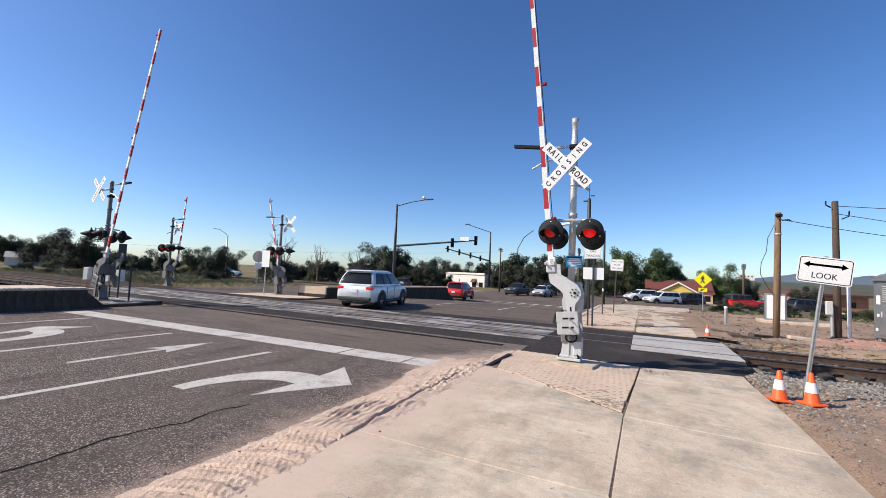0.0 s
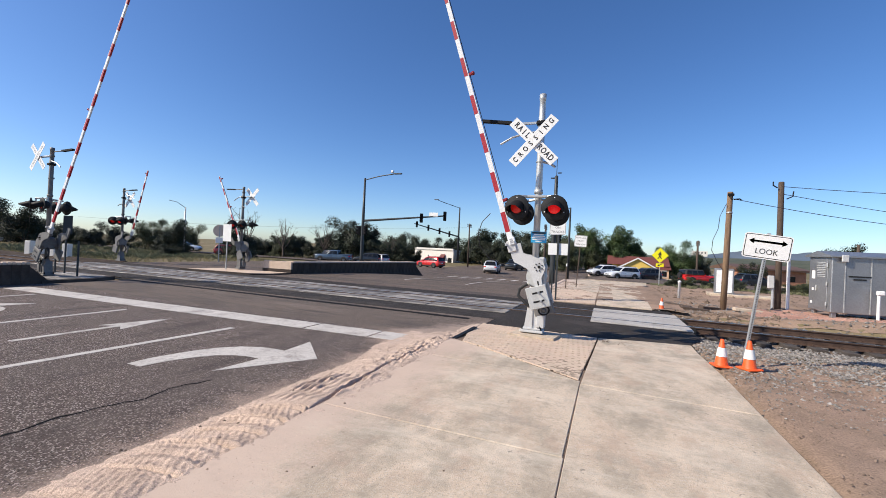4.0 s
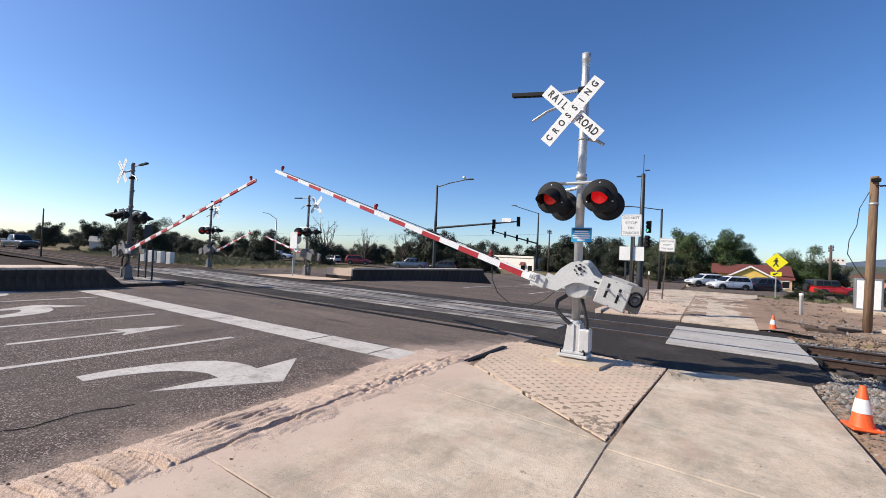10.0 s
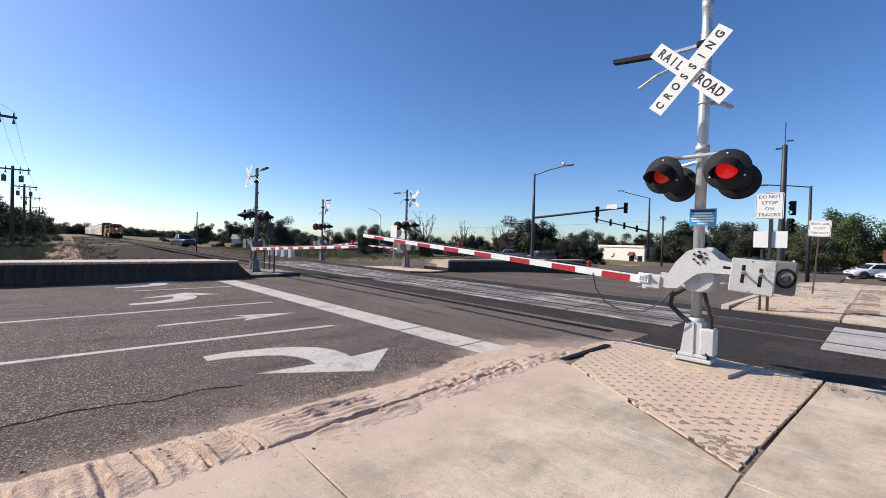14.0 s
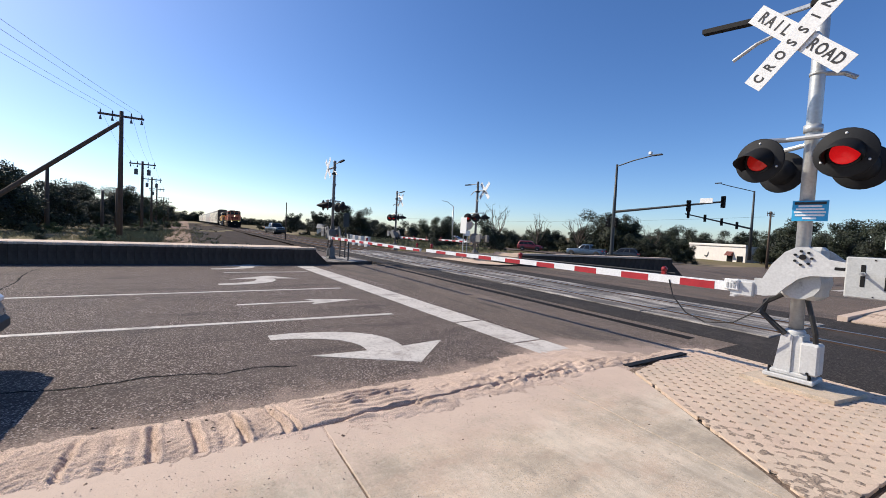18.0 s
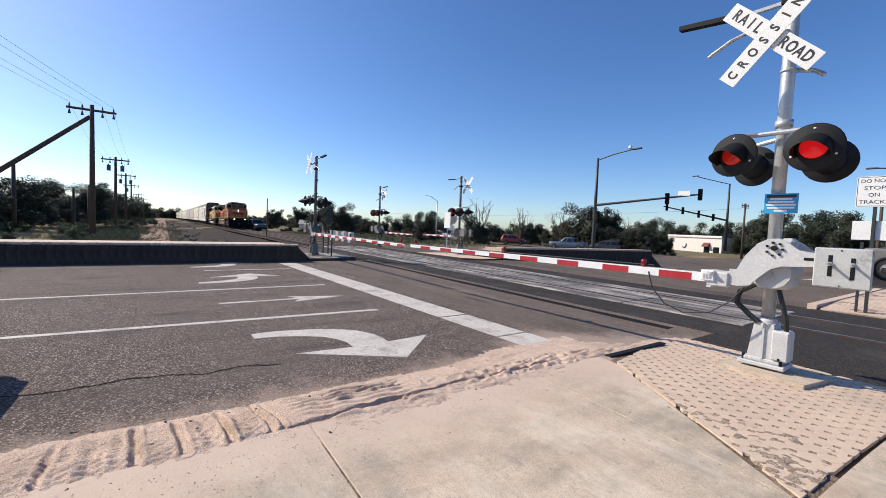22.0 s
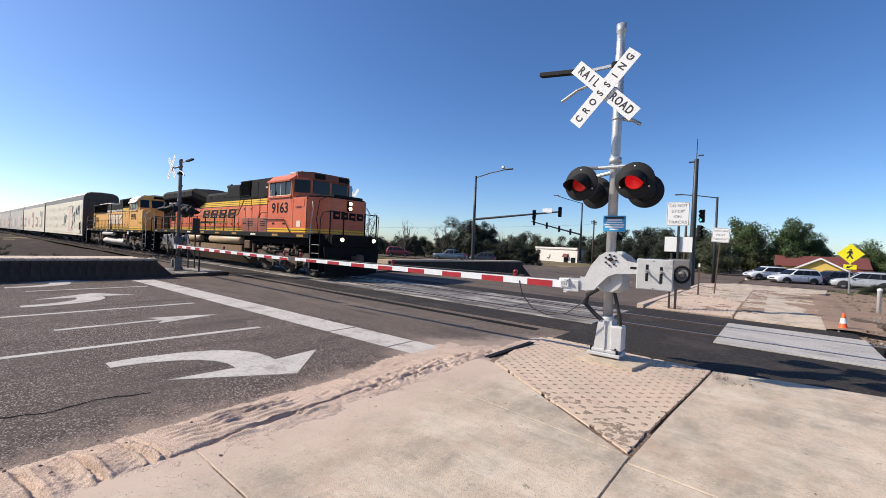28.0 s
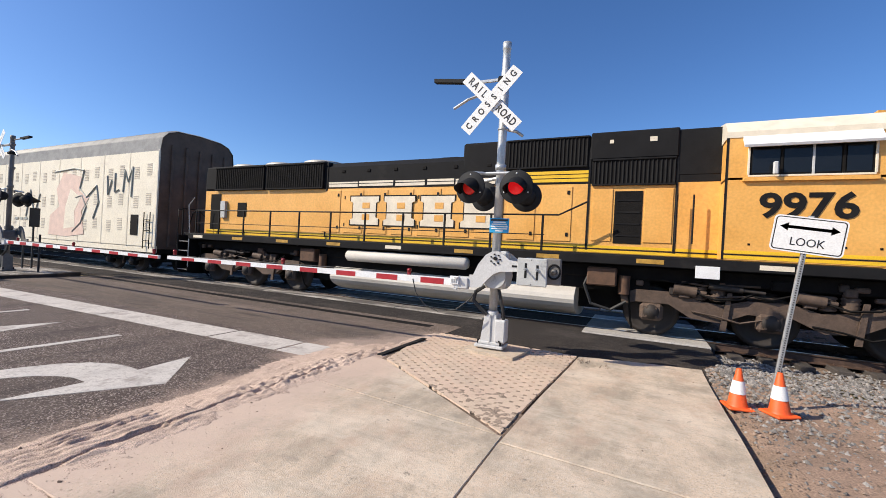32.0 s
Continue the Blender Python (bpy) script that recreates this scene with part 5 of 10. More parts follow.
            ring_ = [(s * 0.90 + 0.088 * math.cos(k * math.pi / 10), 0.09, -0.09 + 0.105 * math.sin(k * math.pi / 10)) for k in range(21)]
            part("ring", Shape().tube(ring_, 0.016, 6), BLACK, rw_, "black ring")
            part("hub", Shape().lathe([(0.0, 0.03), (0.03, 0.03), (0.05, 0.0), (0.0, 0.0)], 8, pose(s * 0.90, 0.10, -0.09, 90, 0, 0)), DIMCAST, rw_, "dull grey hub")
    part("clamp", Shape().box((-s * 0.50, -0.03, -0.36), (0.24, 0.10, 0.18), 0.015).box((-s * 0.56, -0.06, -0.28), (0.05, 0.2, 0.02)).box((-s * 0.56, -0.06, -0.45), (0.05, 0.2, 0.02)), SILVER, sup)
    if near:
        tag_ = part("terminal_box", Shape().box((-s * 0.60, -0.085, -0.32), (0.15, 0.05, 0.13), 0.008), WHITEP, sup, "white terminal box with illegible marks")
        for k in range(3):
            part("illegible_mark", Shape().box((-s * (0.635 - 0.035 * k), -0.113, -0.33), (0.02, 0.006, 0.06)), GALVP, tag_)
    boom = Shape()
    x0, x1 = -0.52, -length
    h0, h1 = 0.056, 0.038
    boom.prism([(s * x0, -0.35 - h0), (s * x0, -0.35 + h0), (s * x1, -0.375 + h1), (s * x1, -0.375 - h1)], "y", -0.055, -0.005)
    part("boom", boom, WHITEP, sup, "white boom with red stripes")
    n = 0
    x = -0.8
    while x > x1 + 0.3:
        e = max(x - 0.42, x1 + 0.02)

        def zz(q, d):
            t = (q - x0) / (x1 - x0)
            return -0.35 - 0.025 * t + d * (h0 + (h1 - h0) * t + 0.003)

        part("stripe", Shape().prism([(s * x, zz(x, -1)), (s * x, zz(x, 1) - 0.02), (s * e, zz(e, 1) - 0.02), (s * e, zz(e, -1))], "y", -0.058, -0.002), REDP, sup, "red stripe")
        x -= 0.86
        n += 1
    for q in (-1.45, -0.55 * length, -length + 0.22):
        part("boom_lamp", Shape().box((s * q, -0.03, -0.27), (0.06, 0.05, 0.08), 0.01).lathe([(0.0, -0.035), (0.034, -0.026), (0.034, 0.026), (0.0, 0.035)], 12, pose(s * q, -0.03, -0.222, 90, 0, 0)), BOOMRED, sup, "small red lamp on the boom")
    part("lamp_cable", Shape().tube([(s * (-1.3 - q * (length - 1.6)), -0.03, -0.265 - 0.06 * q) for q in (0, 0.2, 0.4, 0.6, 0.8, 1.0)], 0.008, 4), CABLE, sup)
    if lit and s == 1 and at.translation.x > -5:
        cb = part("loop_cable", Shape().tube([(s * -1.36, -0.06, -0.36), (s * -1.28, -0.08, -0.58), (s * -1.1, -0.1, -0.76), (s * -0.86, -0.1, -0.84), (s * -0.55, -0.1, -0.78), (s * -0.33, -0.08, -0.6), (s * -0.22, -0.05, -0.42)], 0.009, 5), CABLE, g, "slack black cable loop", pose(*P))
        MOVES.append((cb, 0.85, P))
    MOVES.append((sup, s, P))
    return g


gate("crossing_gate", pose(-1.765, 8.7, 0.0, 0, 0, 2), 1, "silver railroad crossing gate, white crossbuck, red flashers, striped boom", 7.74, buck=(-0.105, 3.98, 0.88))
gate("crossing_gate", pose(-19.14, 8.5, -0.02), -1, "railroad crossing gate on the median tip, boom reaching over the lanes", 8.95, True, 4.75, (-0.6, 4.43, 0.9))
gate("crossing_gate", pose(-28.4, 16.2, -0.05, 0, 0, 180), 1, "far railroad crossing gate at the road edge, seen from behind", 4.6, True, 4.65, (-0.38, 3.95, 0.9))
gate("crossing_gate", pose(-19.5, 17.2, -0.02, 0, 0, 180), -1, "far railroad crossing gate on the median, seen from behind", 4.6, True, 4.75, (-0.5, 4.2, 0.9))


# ---- signs, posts and poles ----
def post(g, h, z0=-0.1, w=0.05, material=None, name="post", dx=0.0):
    return part(name, Shape().box((dx, 0.02, (z0 + h) / 2), (w, w, h - z0), 0.004), material or GALVP, g)


def rounded(w, h, r):
    return [(sx * (w / 2 - r) + r * math.cos(a), sy * (h / 2 - r) + r * math.sin(a)) for sx, sy, a0 in ((1, 1, 0), (-1, 1, 90), (-1, -1, 180), (1, -1, 270)) for a in [radians(a0 + k * 18) for k in range(6)]]


def sign_plate(g, x, z, w, h, text, label, y=-0.01, size=0.1, material=None, ink=None, round_=0.045, border=True):
    m = material or WHITE
    p = part("sign_plate", Shape().prism(rounded(w, h, round_), "z", -0.003, 0.003), m, g, label, face(x, y, z))
    if border:
        part("border", Shape().prism(rounded(w - 0.03, h - 0.03, round_ * 0.8), "z", 0.003, 0.0045), INK, p)
        part("plate_field", Shape().prism(rounded(w - 0.052, h - 0.052, round_ * 0.6), "z", 0.0045, 0.006), m, p)
    for k, (t, yy, ww) in enumerate(text):
        words(t, size, ink or INK, pose(0, yy, 0.0075), p, width=ww)
    return p


look_sign = thing("look_sign", "white two-way LOOK sign on a leaning perforated steel post", "sign", at=pose(1.71, 8.16, 0.0, 0, 7.0, 0))
post(look_sign, 2.26, w=0.045)
holes = Shape()
for k in range(80):
    holes.box((0, -0.0035, 0.05 + k * 0.027), (0.014, 0.004, 0.014))
part("post_perforation", holes, HOLE, look_sign)["kind"] = "stuff"
lp = sign_plate(look_sign, 0.0, 2.04, 0.64, 0.40, (("LOOK", -0.085, 0.30),), "white plate with black LOOK and a double arrow", size=0.125)
part("double_arrow", Shape().prism([(-0.26, 0.075), (-0.185, 0.122), (-0.185, 0.092), (0.185, 0.092), (0.185, 0.122), (0.26, 0.075), (0.185, 0.028), (0.185, 0.058), (-0.185, 0.058), (-0.185, 0.028)], "z", 0.003, 0.006), INK, lp)


def cone(at, label, h=0.5):
    c = thing("traffic_cone", label, "traffic cone", "traffic cones", at)
    k = h / 0.5
    part("cone_base", Shape().box((0, 0, 0.015), (0.29 * k, 0.29 * k, 0.03), 0.012), CONE, c)
    part("cone_body", Shape().lathe([(0.115 * k, 0.03), (0.105 * k, 0.05), (0.03 * k, h - 0.01), (0.024 * k, h), (0.0, h)], 18), CONE, c)
    part("reflective_collar", Shape().lathe([(0.088 * k, 0.19 * k), (0.062 * k, 0.35 * k)], 18), WHITE, c, "white reflective collar")
    return c


cone(pose(1.37, 7.95, ground_z(1.37, 7.95) + 0.02, 0, 0, 12), "orange traffic cone with a white collar on gravel", 0.44)
cone(pose(1.73, 7.9, ground_z(1.73, 7.9) + 0.02, 0, -2, 30), "orange traffic cone with a white collar at the sign post", 0.45)
cone(pose(1.45, 16.3, ground_z(1.45, 16.3) + 0.02, 0, 0, 5), "faded orange traffic cone on dirt beyond the rails", 0.40)

dns = thing("stop_sign_post", "white DO NOT STOP ON TRACKS sign above a blank plate", "sign", at=pose(-2.13, 16.07, 0.0))
post(dns, 3.1, w=0.06, material=DARKPOLE)
post(dns, 1.7, w=0.05, material=DARKPOLE, dx=-0.16)
sign_plate(dns, -0.03, 2.86, 0.60, 0.70, (("DO NOT", 0.24, 0.46), ("STOP", 0.08, 0.34), ("ON", -0.08, 0.18), ("TRACKS", -0.24, 0.48)), "white plate with black words", y=-0.02, size=0.12)
part("sign_plate", Shape().box((0, 0, 0), (0.72, 0.44, 0.006), 0.002), WHITE, dns, "blank white plate seen from behind", face(0, 0.06, 1.97))
lane = thing("lane_sign", "sun-faded white turn lane sign on a thin brown post", "sign", at=pose(-1.85, 22.9, 0.0, 0, 3, 0))
post(lane, 2.3, w=0.05, material=WOODD)
p = sign_plate(lane, 0.0, 2.56, 0.62, 0.60, (("RIGHT LANE", 0.17, 0.5), ("MUST", 0.0, 0.3), ("TURN RIGHT", -0.17, 0.5)), "faded white plate", size=0.11, material=WHITE)
marker = thing("marker_post", "thin brown post with a white tip beside the footpath", "post", at=pose(-2.25, 21.5, 0))
post(marker, 1.35, w=0.05, material=WOODD)
part("tip", Shape().box((0, 0.02, 1.28), (0.055, 0.055, 0.14)), WHITE, marker)
ped = thing("pedestrian_sign", "yellow-green diamond pedestrian sign with an arrow plate below", "sign", at=pose(3.2, 33.6, 0))
post(ped, 1.9, w=0.06)
d = part("diamond_plate", Shape().box((0, 0, 0), (0.78, 0.78, 0.006), 0.002), YELLOWS, ped, "", face(0, -0.01, 2.12, 0, 45))
part("walker_symbol", Shape().cyl((0.0, 0.22, 0.004), (0.0, 0.22, 0.007), 0.05, None, 10).prism([(-0.07, 0.16), (0.06, 0.16), (0.1, 0.0), (0.06, -0.02), (0.03, 0.06), (0.03, -0.08), (0.13, -0.26), (0.06, -0.28), (-0.02, -0.12), (-0.12, -0.28), (-0.17, -0.24), (-0.06, -0.06), (-0.06, 0.06), (-0.12, 0.0), (-0.16, 0.03)], "z", 0.004, 0.007), INK, d, "black symbol", pose(0, 0, 0, 0, 0, -45))
a = part("arrow_plate", Shape().box((0, 0, 0), (0.52, 0.26, 0.006), 0.002), YELLOWS, ped, "", face(0, -0.01, 1.40))
part("arrow_symbol", Shape().prism([(-0.16, -0.08), (0.02, -0.05), (-0.02, -0.01), (0.14, 0.07), (0.10, 0.10), (-0.06, 0.03), (-0.10, 0.06)], "z", 0.003, 0.006), INK, a)
stop = thing("round_sign", "yellowish round sign back with small plate on thin post", "sign", at=pose(-27.6, 22.4, -0.1, 0, 0, 35))
post(stop, 2.8, z0=-0.2, w=0.06)
part("disc", Shape().cyl((0, 0.0, 2.47), (0, 0.012, 2.47), 0.457, None, 24), CAPC, stop)
part("plate", Shape().box((0, -0.01, 1.75), (0.5, 0.01, 0.42), 0.002), WHITE, stop)
kr = thing("keep_right_sign", "white plate on twin thin posts at the far median tip", "sign", at=pose(-19.9, 16.6, 0.1))
post(kr, 2.4, z0=-0.12, w=0.05)
part("plate", Shape().box((0, -0.01, 2.0), (0.62, 0.012, 0.95), 0.004), WHITE, kr)
for x, y, hh in ((-20.4, 9.3, 1.0), (-20.0, 9.42, 2.1), (-18.4, 9.05, 1.3)):
    q = thing("median_post", "thin dark post with a narrow plate on the median tip", "post", "median posts", pose(x, y, 0.1))
    post(q, hh, z0=-0.12, w=0.05, material=DARKPOLE)
    if hh > 2:
        part("plate", Shape().box((0.12, 0, 1.9), (0.012, 0.3, 0.7), 0.003), DARKPOLE, q, "grey plate seen edge-on")


def wire(name, a, b, sag, r=0.012, material=None, n=14):
    a, b = Vector(a), Vector(b)
    pts = [a.lerp(b, k / n) - Vector((0, 0, sag * 4 * (k / n) * (1 - k / n))) for k in range(n + 1)]
    return solid(name, Shape().tube(pts, r, 4), material or WIRE, "thin dark overhead wire slung between poles", "wire", "overhead wires")


def cut_pole(at, h, r, material, label, parts_):
    p = thing("utility_pole", label, "utility pole", "wooden poles", at)
    part("trunk", Shape().lathe([(0, -0.3), (r, -0.3), (r * 0.97, h * 0.5), (r * 0.88, h - 0.03), (r * 0.8, h), (0, h)], 14), material, p)
    parts_(p)
    return p


def pole1(p):
    part("insulator_arm", Shape().tube([(0.1, -0.05, 4.12), (0.28, -0.1, 4.13), (0.34, -0.1, 4.08)], 0.025, 6), BLACK, p)
    part("wire_bracket", Shape().box((0, -0.12, 4.28), (0.2, 0.05, 0.1), 0.01), BLACK, p)
    part("hanging_cable", Shape().tube([(-0.12, -0.1, 3.95), (-0.3, -0.12, 3.5), (-0.34, -0.12, 3.0), (-0.48, -0.12, 2.6), (-0.5, -0.12, 2.2), (-0.28, -0.1, 1.75), (-0.12, -0.1, 1.5)], 0.011, 6), CABLE, p, "loose black cable")
    part("metal_band", Shape().lathe([(0.098, 3.6), (0.108, 3.6), (0.108, 3.66), (0.098, 3.66)], 14), GALV, p)


def pole2(p):
    part("insulator_arm", Shape().tube([(-0.15, -0.1, 4.85), (-0.3, -0.12, 4.95), (-0.3, -0.12, 5.1)], 0.025, 6), BLACK, p)
    part("insulator_arm", Shape().tube([(0.15, -0.1, 4.4), (0.34, -0.12, 4.5), (0.36, -0.12, 4.7)], 0.025, 6), BLACK, p)
    part("meter_box", Shape().box((-0.3, -0.2, 1.1), (0.2, 0.14, 0.5), 0.02), SILVER, p, "pale meter box")
    part("riser_pipe", Shape().cyl((0.28, -0.12, -0.2), (0.28, -0.12, 2.0), 0.06, None, 8), WHITEP, p, "white riser pipe")
    part("riser_conduit", Shape().cyl((-0.22, -0.16, -0.2), (-0.22, -0.16, 1.3), 0.05, None, 8), GALV, p)


cut_pole(pose(3.68, 18.14, 0.0, 0, 0.8, 0), 4.4, 0.105, WOOD, "sunlit brown wooden pole stub with a loose hanging cable", pole1)
cut_pole(pose(5.98, 20.25, 0.0, 0, -0.6, 0), 5.1, 0.11, WOODD, "dark wooden pole stub with meter box and riser pipe", pole2)
wire("wire", (3.7, 18.0, 4.15), (22.0, 30, 4.0), 0.5)
wire("wire", (6.0, 20.2, 4.9), (26.0, 26, 5.4), 0.4)
wire("wire", (6.0, 20.2, 4.6), (30.0, 36, 4.4), 0.5)

BUNG = mat("galvanised_hut_sheet", (0.36, 0.365, 0.37), 0.4, 0.7, var=0.1, scale=1.2, bump=0.1, bscale=20)
hut = thing("signal_hut", "grey galvanised signal equipment hut on short legs, beside the track", "equipment hut", at=pose(8.22, 19.0, 0.0, 0, 0, 6))
part("body", Shape().box((0, 0, 1.2), (3.0, 1.3, 1.95), 0.02), BUNG, hut)
part("roof", Shape().prism([(-0.75, 2.14), (0.75, 2.14), (0.75, 2.19), (0.0, 2.36), (-0.75, 2.19)], "x", -1.6, 1.6), BUNG, hut, "shallow overhanging metal roof")
for x in (-1.36, 1.36):
    for y in (-0.52, 0.52):
        part("leg", Shape().box((x, y, 0.1), (0.14, 0.14, 0.34), 0.01), BUNG, hut)
for x in (-1.2, 1.2):
    part("roof_clamp", Shape().box((x, -0.77, 2.1), (0.2, 0.06, 0.24), 0.02), SILVER, hut, "pale lifting bracket")
for x in (-1.12, -0.4, 0.35, 1.05):
    part("seam", Shape().box((x, -0.655, 1.2), (0.04, 0.02, 1.9), 0.006), GALVP, hut)
part("door", Shape().box((-1.51, -0.02, 1.2), (0.03, 0.86, 1.75), 0.01), BUNG, hut)
for k in range(9):
    part("louvre_slat", Shape().box((-1.532, -0.12, 1.45 + k * 0.062), (0.02, 0.46, 0.03), 0.004), WEIGHT, hut)
part("notice", Shape().box((-1.53, 0.33, 1.5), (0.012, 0.18, 0.3)), WHITE, hut, "small white notice")
for y, z in ((0.34, 0.98), (0.42, 0.5)):
    part("sticker", Shape().box((-1.53, y, z), (0.012, 0.1, 0.1)), WHITE, hut, "small pale sticker")
part("door_handle", Shape().box((-1.55, 0.12, 1.02), (0.04, 0.05, 0.2), 0.01), GALV, hut)
for z in (0.5, 1.2, 1.85):
    part("hinge", Shape().box((-1.54, -0.46, z), (0.04, 0.06, 0.14), 0.01), GALV, hut)
for k, w in enumerate((0.62, 0.36)):
    part("illegible_mark", Shape().box((-0.72, -0.667, 1.5 - k * 0.1), (w, 0.004, 0.05)), INK, hut, "dark illegible stencilled line")
pp = thing("vent_pipe", "short white pipe with a cap beside the equipment hut", "pipe", at=pose(7.96, 18.02, 0.1))
part("pipe", Shape().cyl((0, 0, -0.1), (0, 0, 0.95), 0.045, None, 10), WHITEP, pp)
part("cap", Shape().box((0.04, 0, 0.9), (0.2, 0.14, 0.16), 0.03), WHITEP, pp)
solid("white_marker_post", Shape().lathe([(0.0, -0.1), (0.058, -0.1), (0.058, 0.74), (0.072, 0.75), (0.072, 0.82), (0.0, 0.85)], 12), WHITEP, "white plastic pipeline marker post in dirt", "post", at=pose(2.8, 22.0, 0.0))
cab_ = thing("utility_cabinet", "pale grey utility cabinet on a concrete pad", "utility cabinet", at=pose(5.75, 26.5, -0.12, 0, 0, -8) @ Matrix.Diagonal((0.95, 0.95, 0.95, 1)))
part("pad", Shape().box((0.6, 0, 0.08), (3.2, 1.4, 0.35), 0.03), CONCRETE, cab_)
part("cabinet", Shape().box((-0.2, 0, 0.95), (0.9, 0.8, 1.45), 0.03), BUNG, cab_)
part("door", Shape().box((-0.2, -0.41, 0.95), (0.76, 0.03, 1.25), 0.01), WHITEP, cab_)
for x, y, r in ((2.6, 17.2, 10), (3.2, 17.9, 40), (2.2, 18.1, -20), (4.4, 18.0, 8)):
    solid("timber_scrap", Shape().box((0, 0, 0), (0.9, 0.24, 0.12), 0.02), WOODD if r != 8 else CONCRETE, "dark broken timber offcut lying in dirt", "timber", "timber scraps", at=pose(x, y, ground_z(x, y) + 0.05, 0, 4, r))


# ---- the train ----
DRIVES = []
ORANGE = blotched(mat("faded_orange_red_enamel", (0.68, 0.125, 0.042), 0.42, var=0.12, scale=1.2, bump=0.03, bscale=20, col2=(0.71, 0.175, 0.072)), (0.30, 0.09, 0.045), 0.6, 0.74, 1.6, 0.4, 8, (1, 1, 0.4))
# dark orange: soot on the side locker, painted shade on the cab brow
SOOTSHADE = blotched(mat("soot_and_shade_orange", (0.26, 0.065, 0.03), 0.55, var=0.25, scale=2.0, bump=0.05), (0.09, 0.035, 0.022), 0.5, 0.68, 2.2, 0.7, 8)
AMBER = blotched(mat("sun_faded_amber_enamel", (0.80, 0.40, 0.085), 0.45, var=0.1, scale=1.2, bump=0.03, bscale=20, col2=(0.82, 0.44, 0.115)), (0.50, 0.22, 0.07), 0.6, 0.72, 1.4, 0.45, 8, (1, 1, 0.35))
LOCOBLK = blotched(mat("sooty_black_roof_paint", (0.012, 0.012, 0.013), 0.75, spec=0.15, var=0.25, scale=2.0, bump=0.05), (0.034, 0.031, 0.029), 0.55, 0.7, 1.2, 0.5)
STRIPE = mat("yellow_stripe_paint", (0.82, 0.50, 0.02), 0.45, var=0.08, scale=3)
CREAM = mat("peeling_cream_paint", (0.74, 0.66, 0.52), 0.55, var=0.1, scale=4)
GLASSD = mat("dark_cab_glass", (0.010, 0.012, 0.015), 0.12, var=0.1, spec=0.3)
TRUCKC = blotched(mat("brown_truck_steel", (0.10, 0.068, 0.05), 0.75, 0.1, var=0.3, scale=5, bump=0.3, bscale=30), (0.17, 0.115, 0.08), 0.57, 0.70, 4, 0.6)
# near-black for grimy running gear, and for shade painted into flat recesses
UNDER = mat("soot_and_recess_black", (0.011, 0.010, 0.0095), 0.85, spec=0.15, var=0.3, scale=5, bump=0.3)
RUSTB = mat("rust_orange_steel", (0.11, 0.06, 0.036), 0.8, var=0.3, scale=6, bump=0.2)
WHEELC = mat("wheel_steel", (0.035, 0.028, 0.024), 0.7, 0.1, var=0.2, scale=6)
TANKB = blotched(mat("ochre_stained_tank", (0.22, 0.13, 0.062), 0.6, var=0.2, scale=1.5), (0.09, 0.06, 0.04), 0.52, 0.68, 1.0, 0.7, 6, (0.5, 1, 1.5))
TANKG = blotched(mat("dusty_grey_tank", (0.55, 0.52, 0.47), 0.6, var=0.1, scale=1.5), (0.36, 0.32, 0.28), 0.56, 0.7, 1.2, 0.5, 6, (0.4, 1, 1.5))
RACKW = blotched(mat("chalky_white_rack_panel", (0.79, 0.73, 0.59), 0.6, var=0.06, scale=1.0, bump=0.05, bscale=15), (0.55, 0.47, 0.38), 0.56, 0.7, 0.5, 0.6, 7, (0.5, 1, 2.0))
RACKG = blotched(mat("grey_rack_panel", (0.52, 0.50, 0.46), 0.6, var=0.08, scale=1.0, bump=0.05), (0.40, 0.33, 0.27), 0.55, 0.7, 0.6, 0.6)
RACKR = mat("galvanised_rack_roof", (0.40, 0.39, 0.36), 0.6, 0.3, var=0.2, scale=2.0)
RACKE = blotched(mat("soot_brown_rack_end", (0.12, 0.083, 0.06), 0.75, var=0.3, scale=2.0), (0.11, 0.085, 0.065), 0.5, 0.7, 1.5, 0.6, 6, (1, 1, 0.3))
GRAFP = mat("faded_pink_spray", (0.72, 0.54, 0.45), 0.6, var=0.1)
GRAFB = mat("faded_brown_spray", (0.42, 0.30, 0.22), 0.6, var=0.2)
GRAFG = mat("grey_green_spray", (0.34, 0.36, 0.33), 0.6, var=0.2)
VENT = mat("punched_vent_shadow", (0.48, 0.43, 0.36), 0.7, var=0.2)
REFLECT = mat("dirty_amber_reflector", (0.42, 0.24, 0.04), 0.5, var=0.3, scale=6)
RIM_EDGE = mat("worn_step_edge", (0.30, 0.29, 0.28), 0.6, 0.3, var=0.2)
HEADL = mat("lit_headlamp", (1, 0.9, 0.7), 0.3, emit=(1.0, 0.82, 0.5), power=6.0)


def rail_run(g, pts, r=0.019, name="handrail", material=None):
    return part(name, Shape().tube(pts, r, 6), material or BLACK, g)


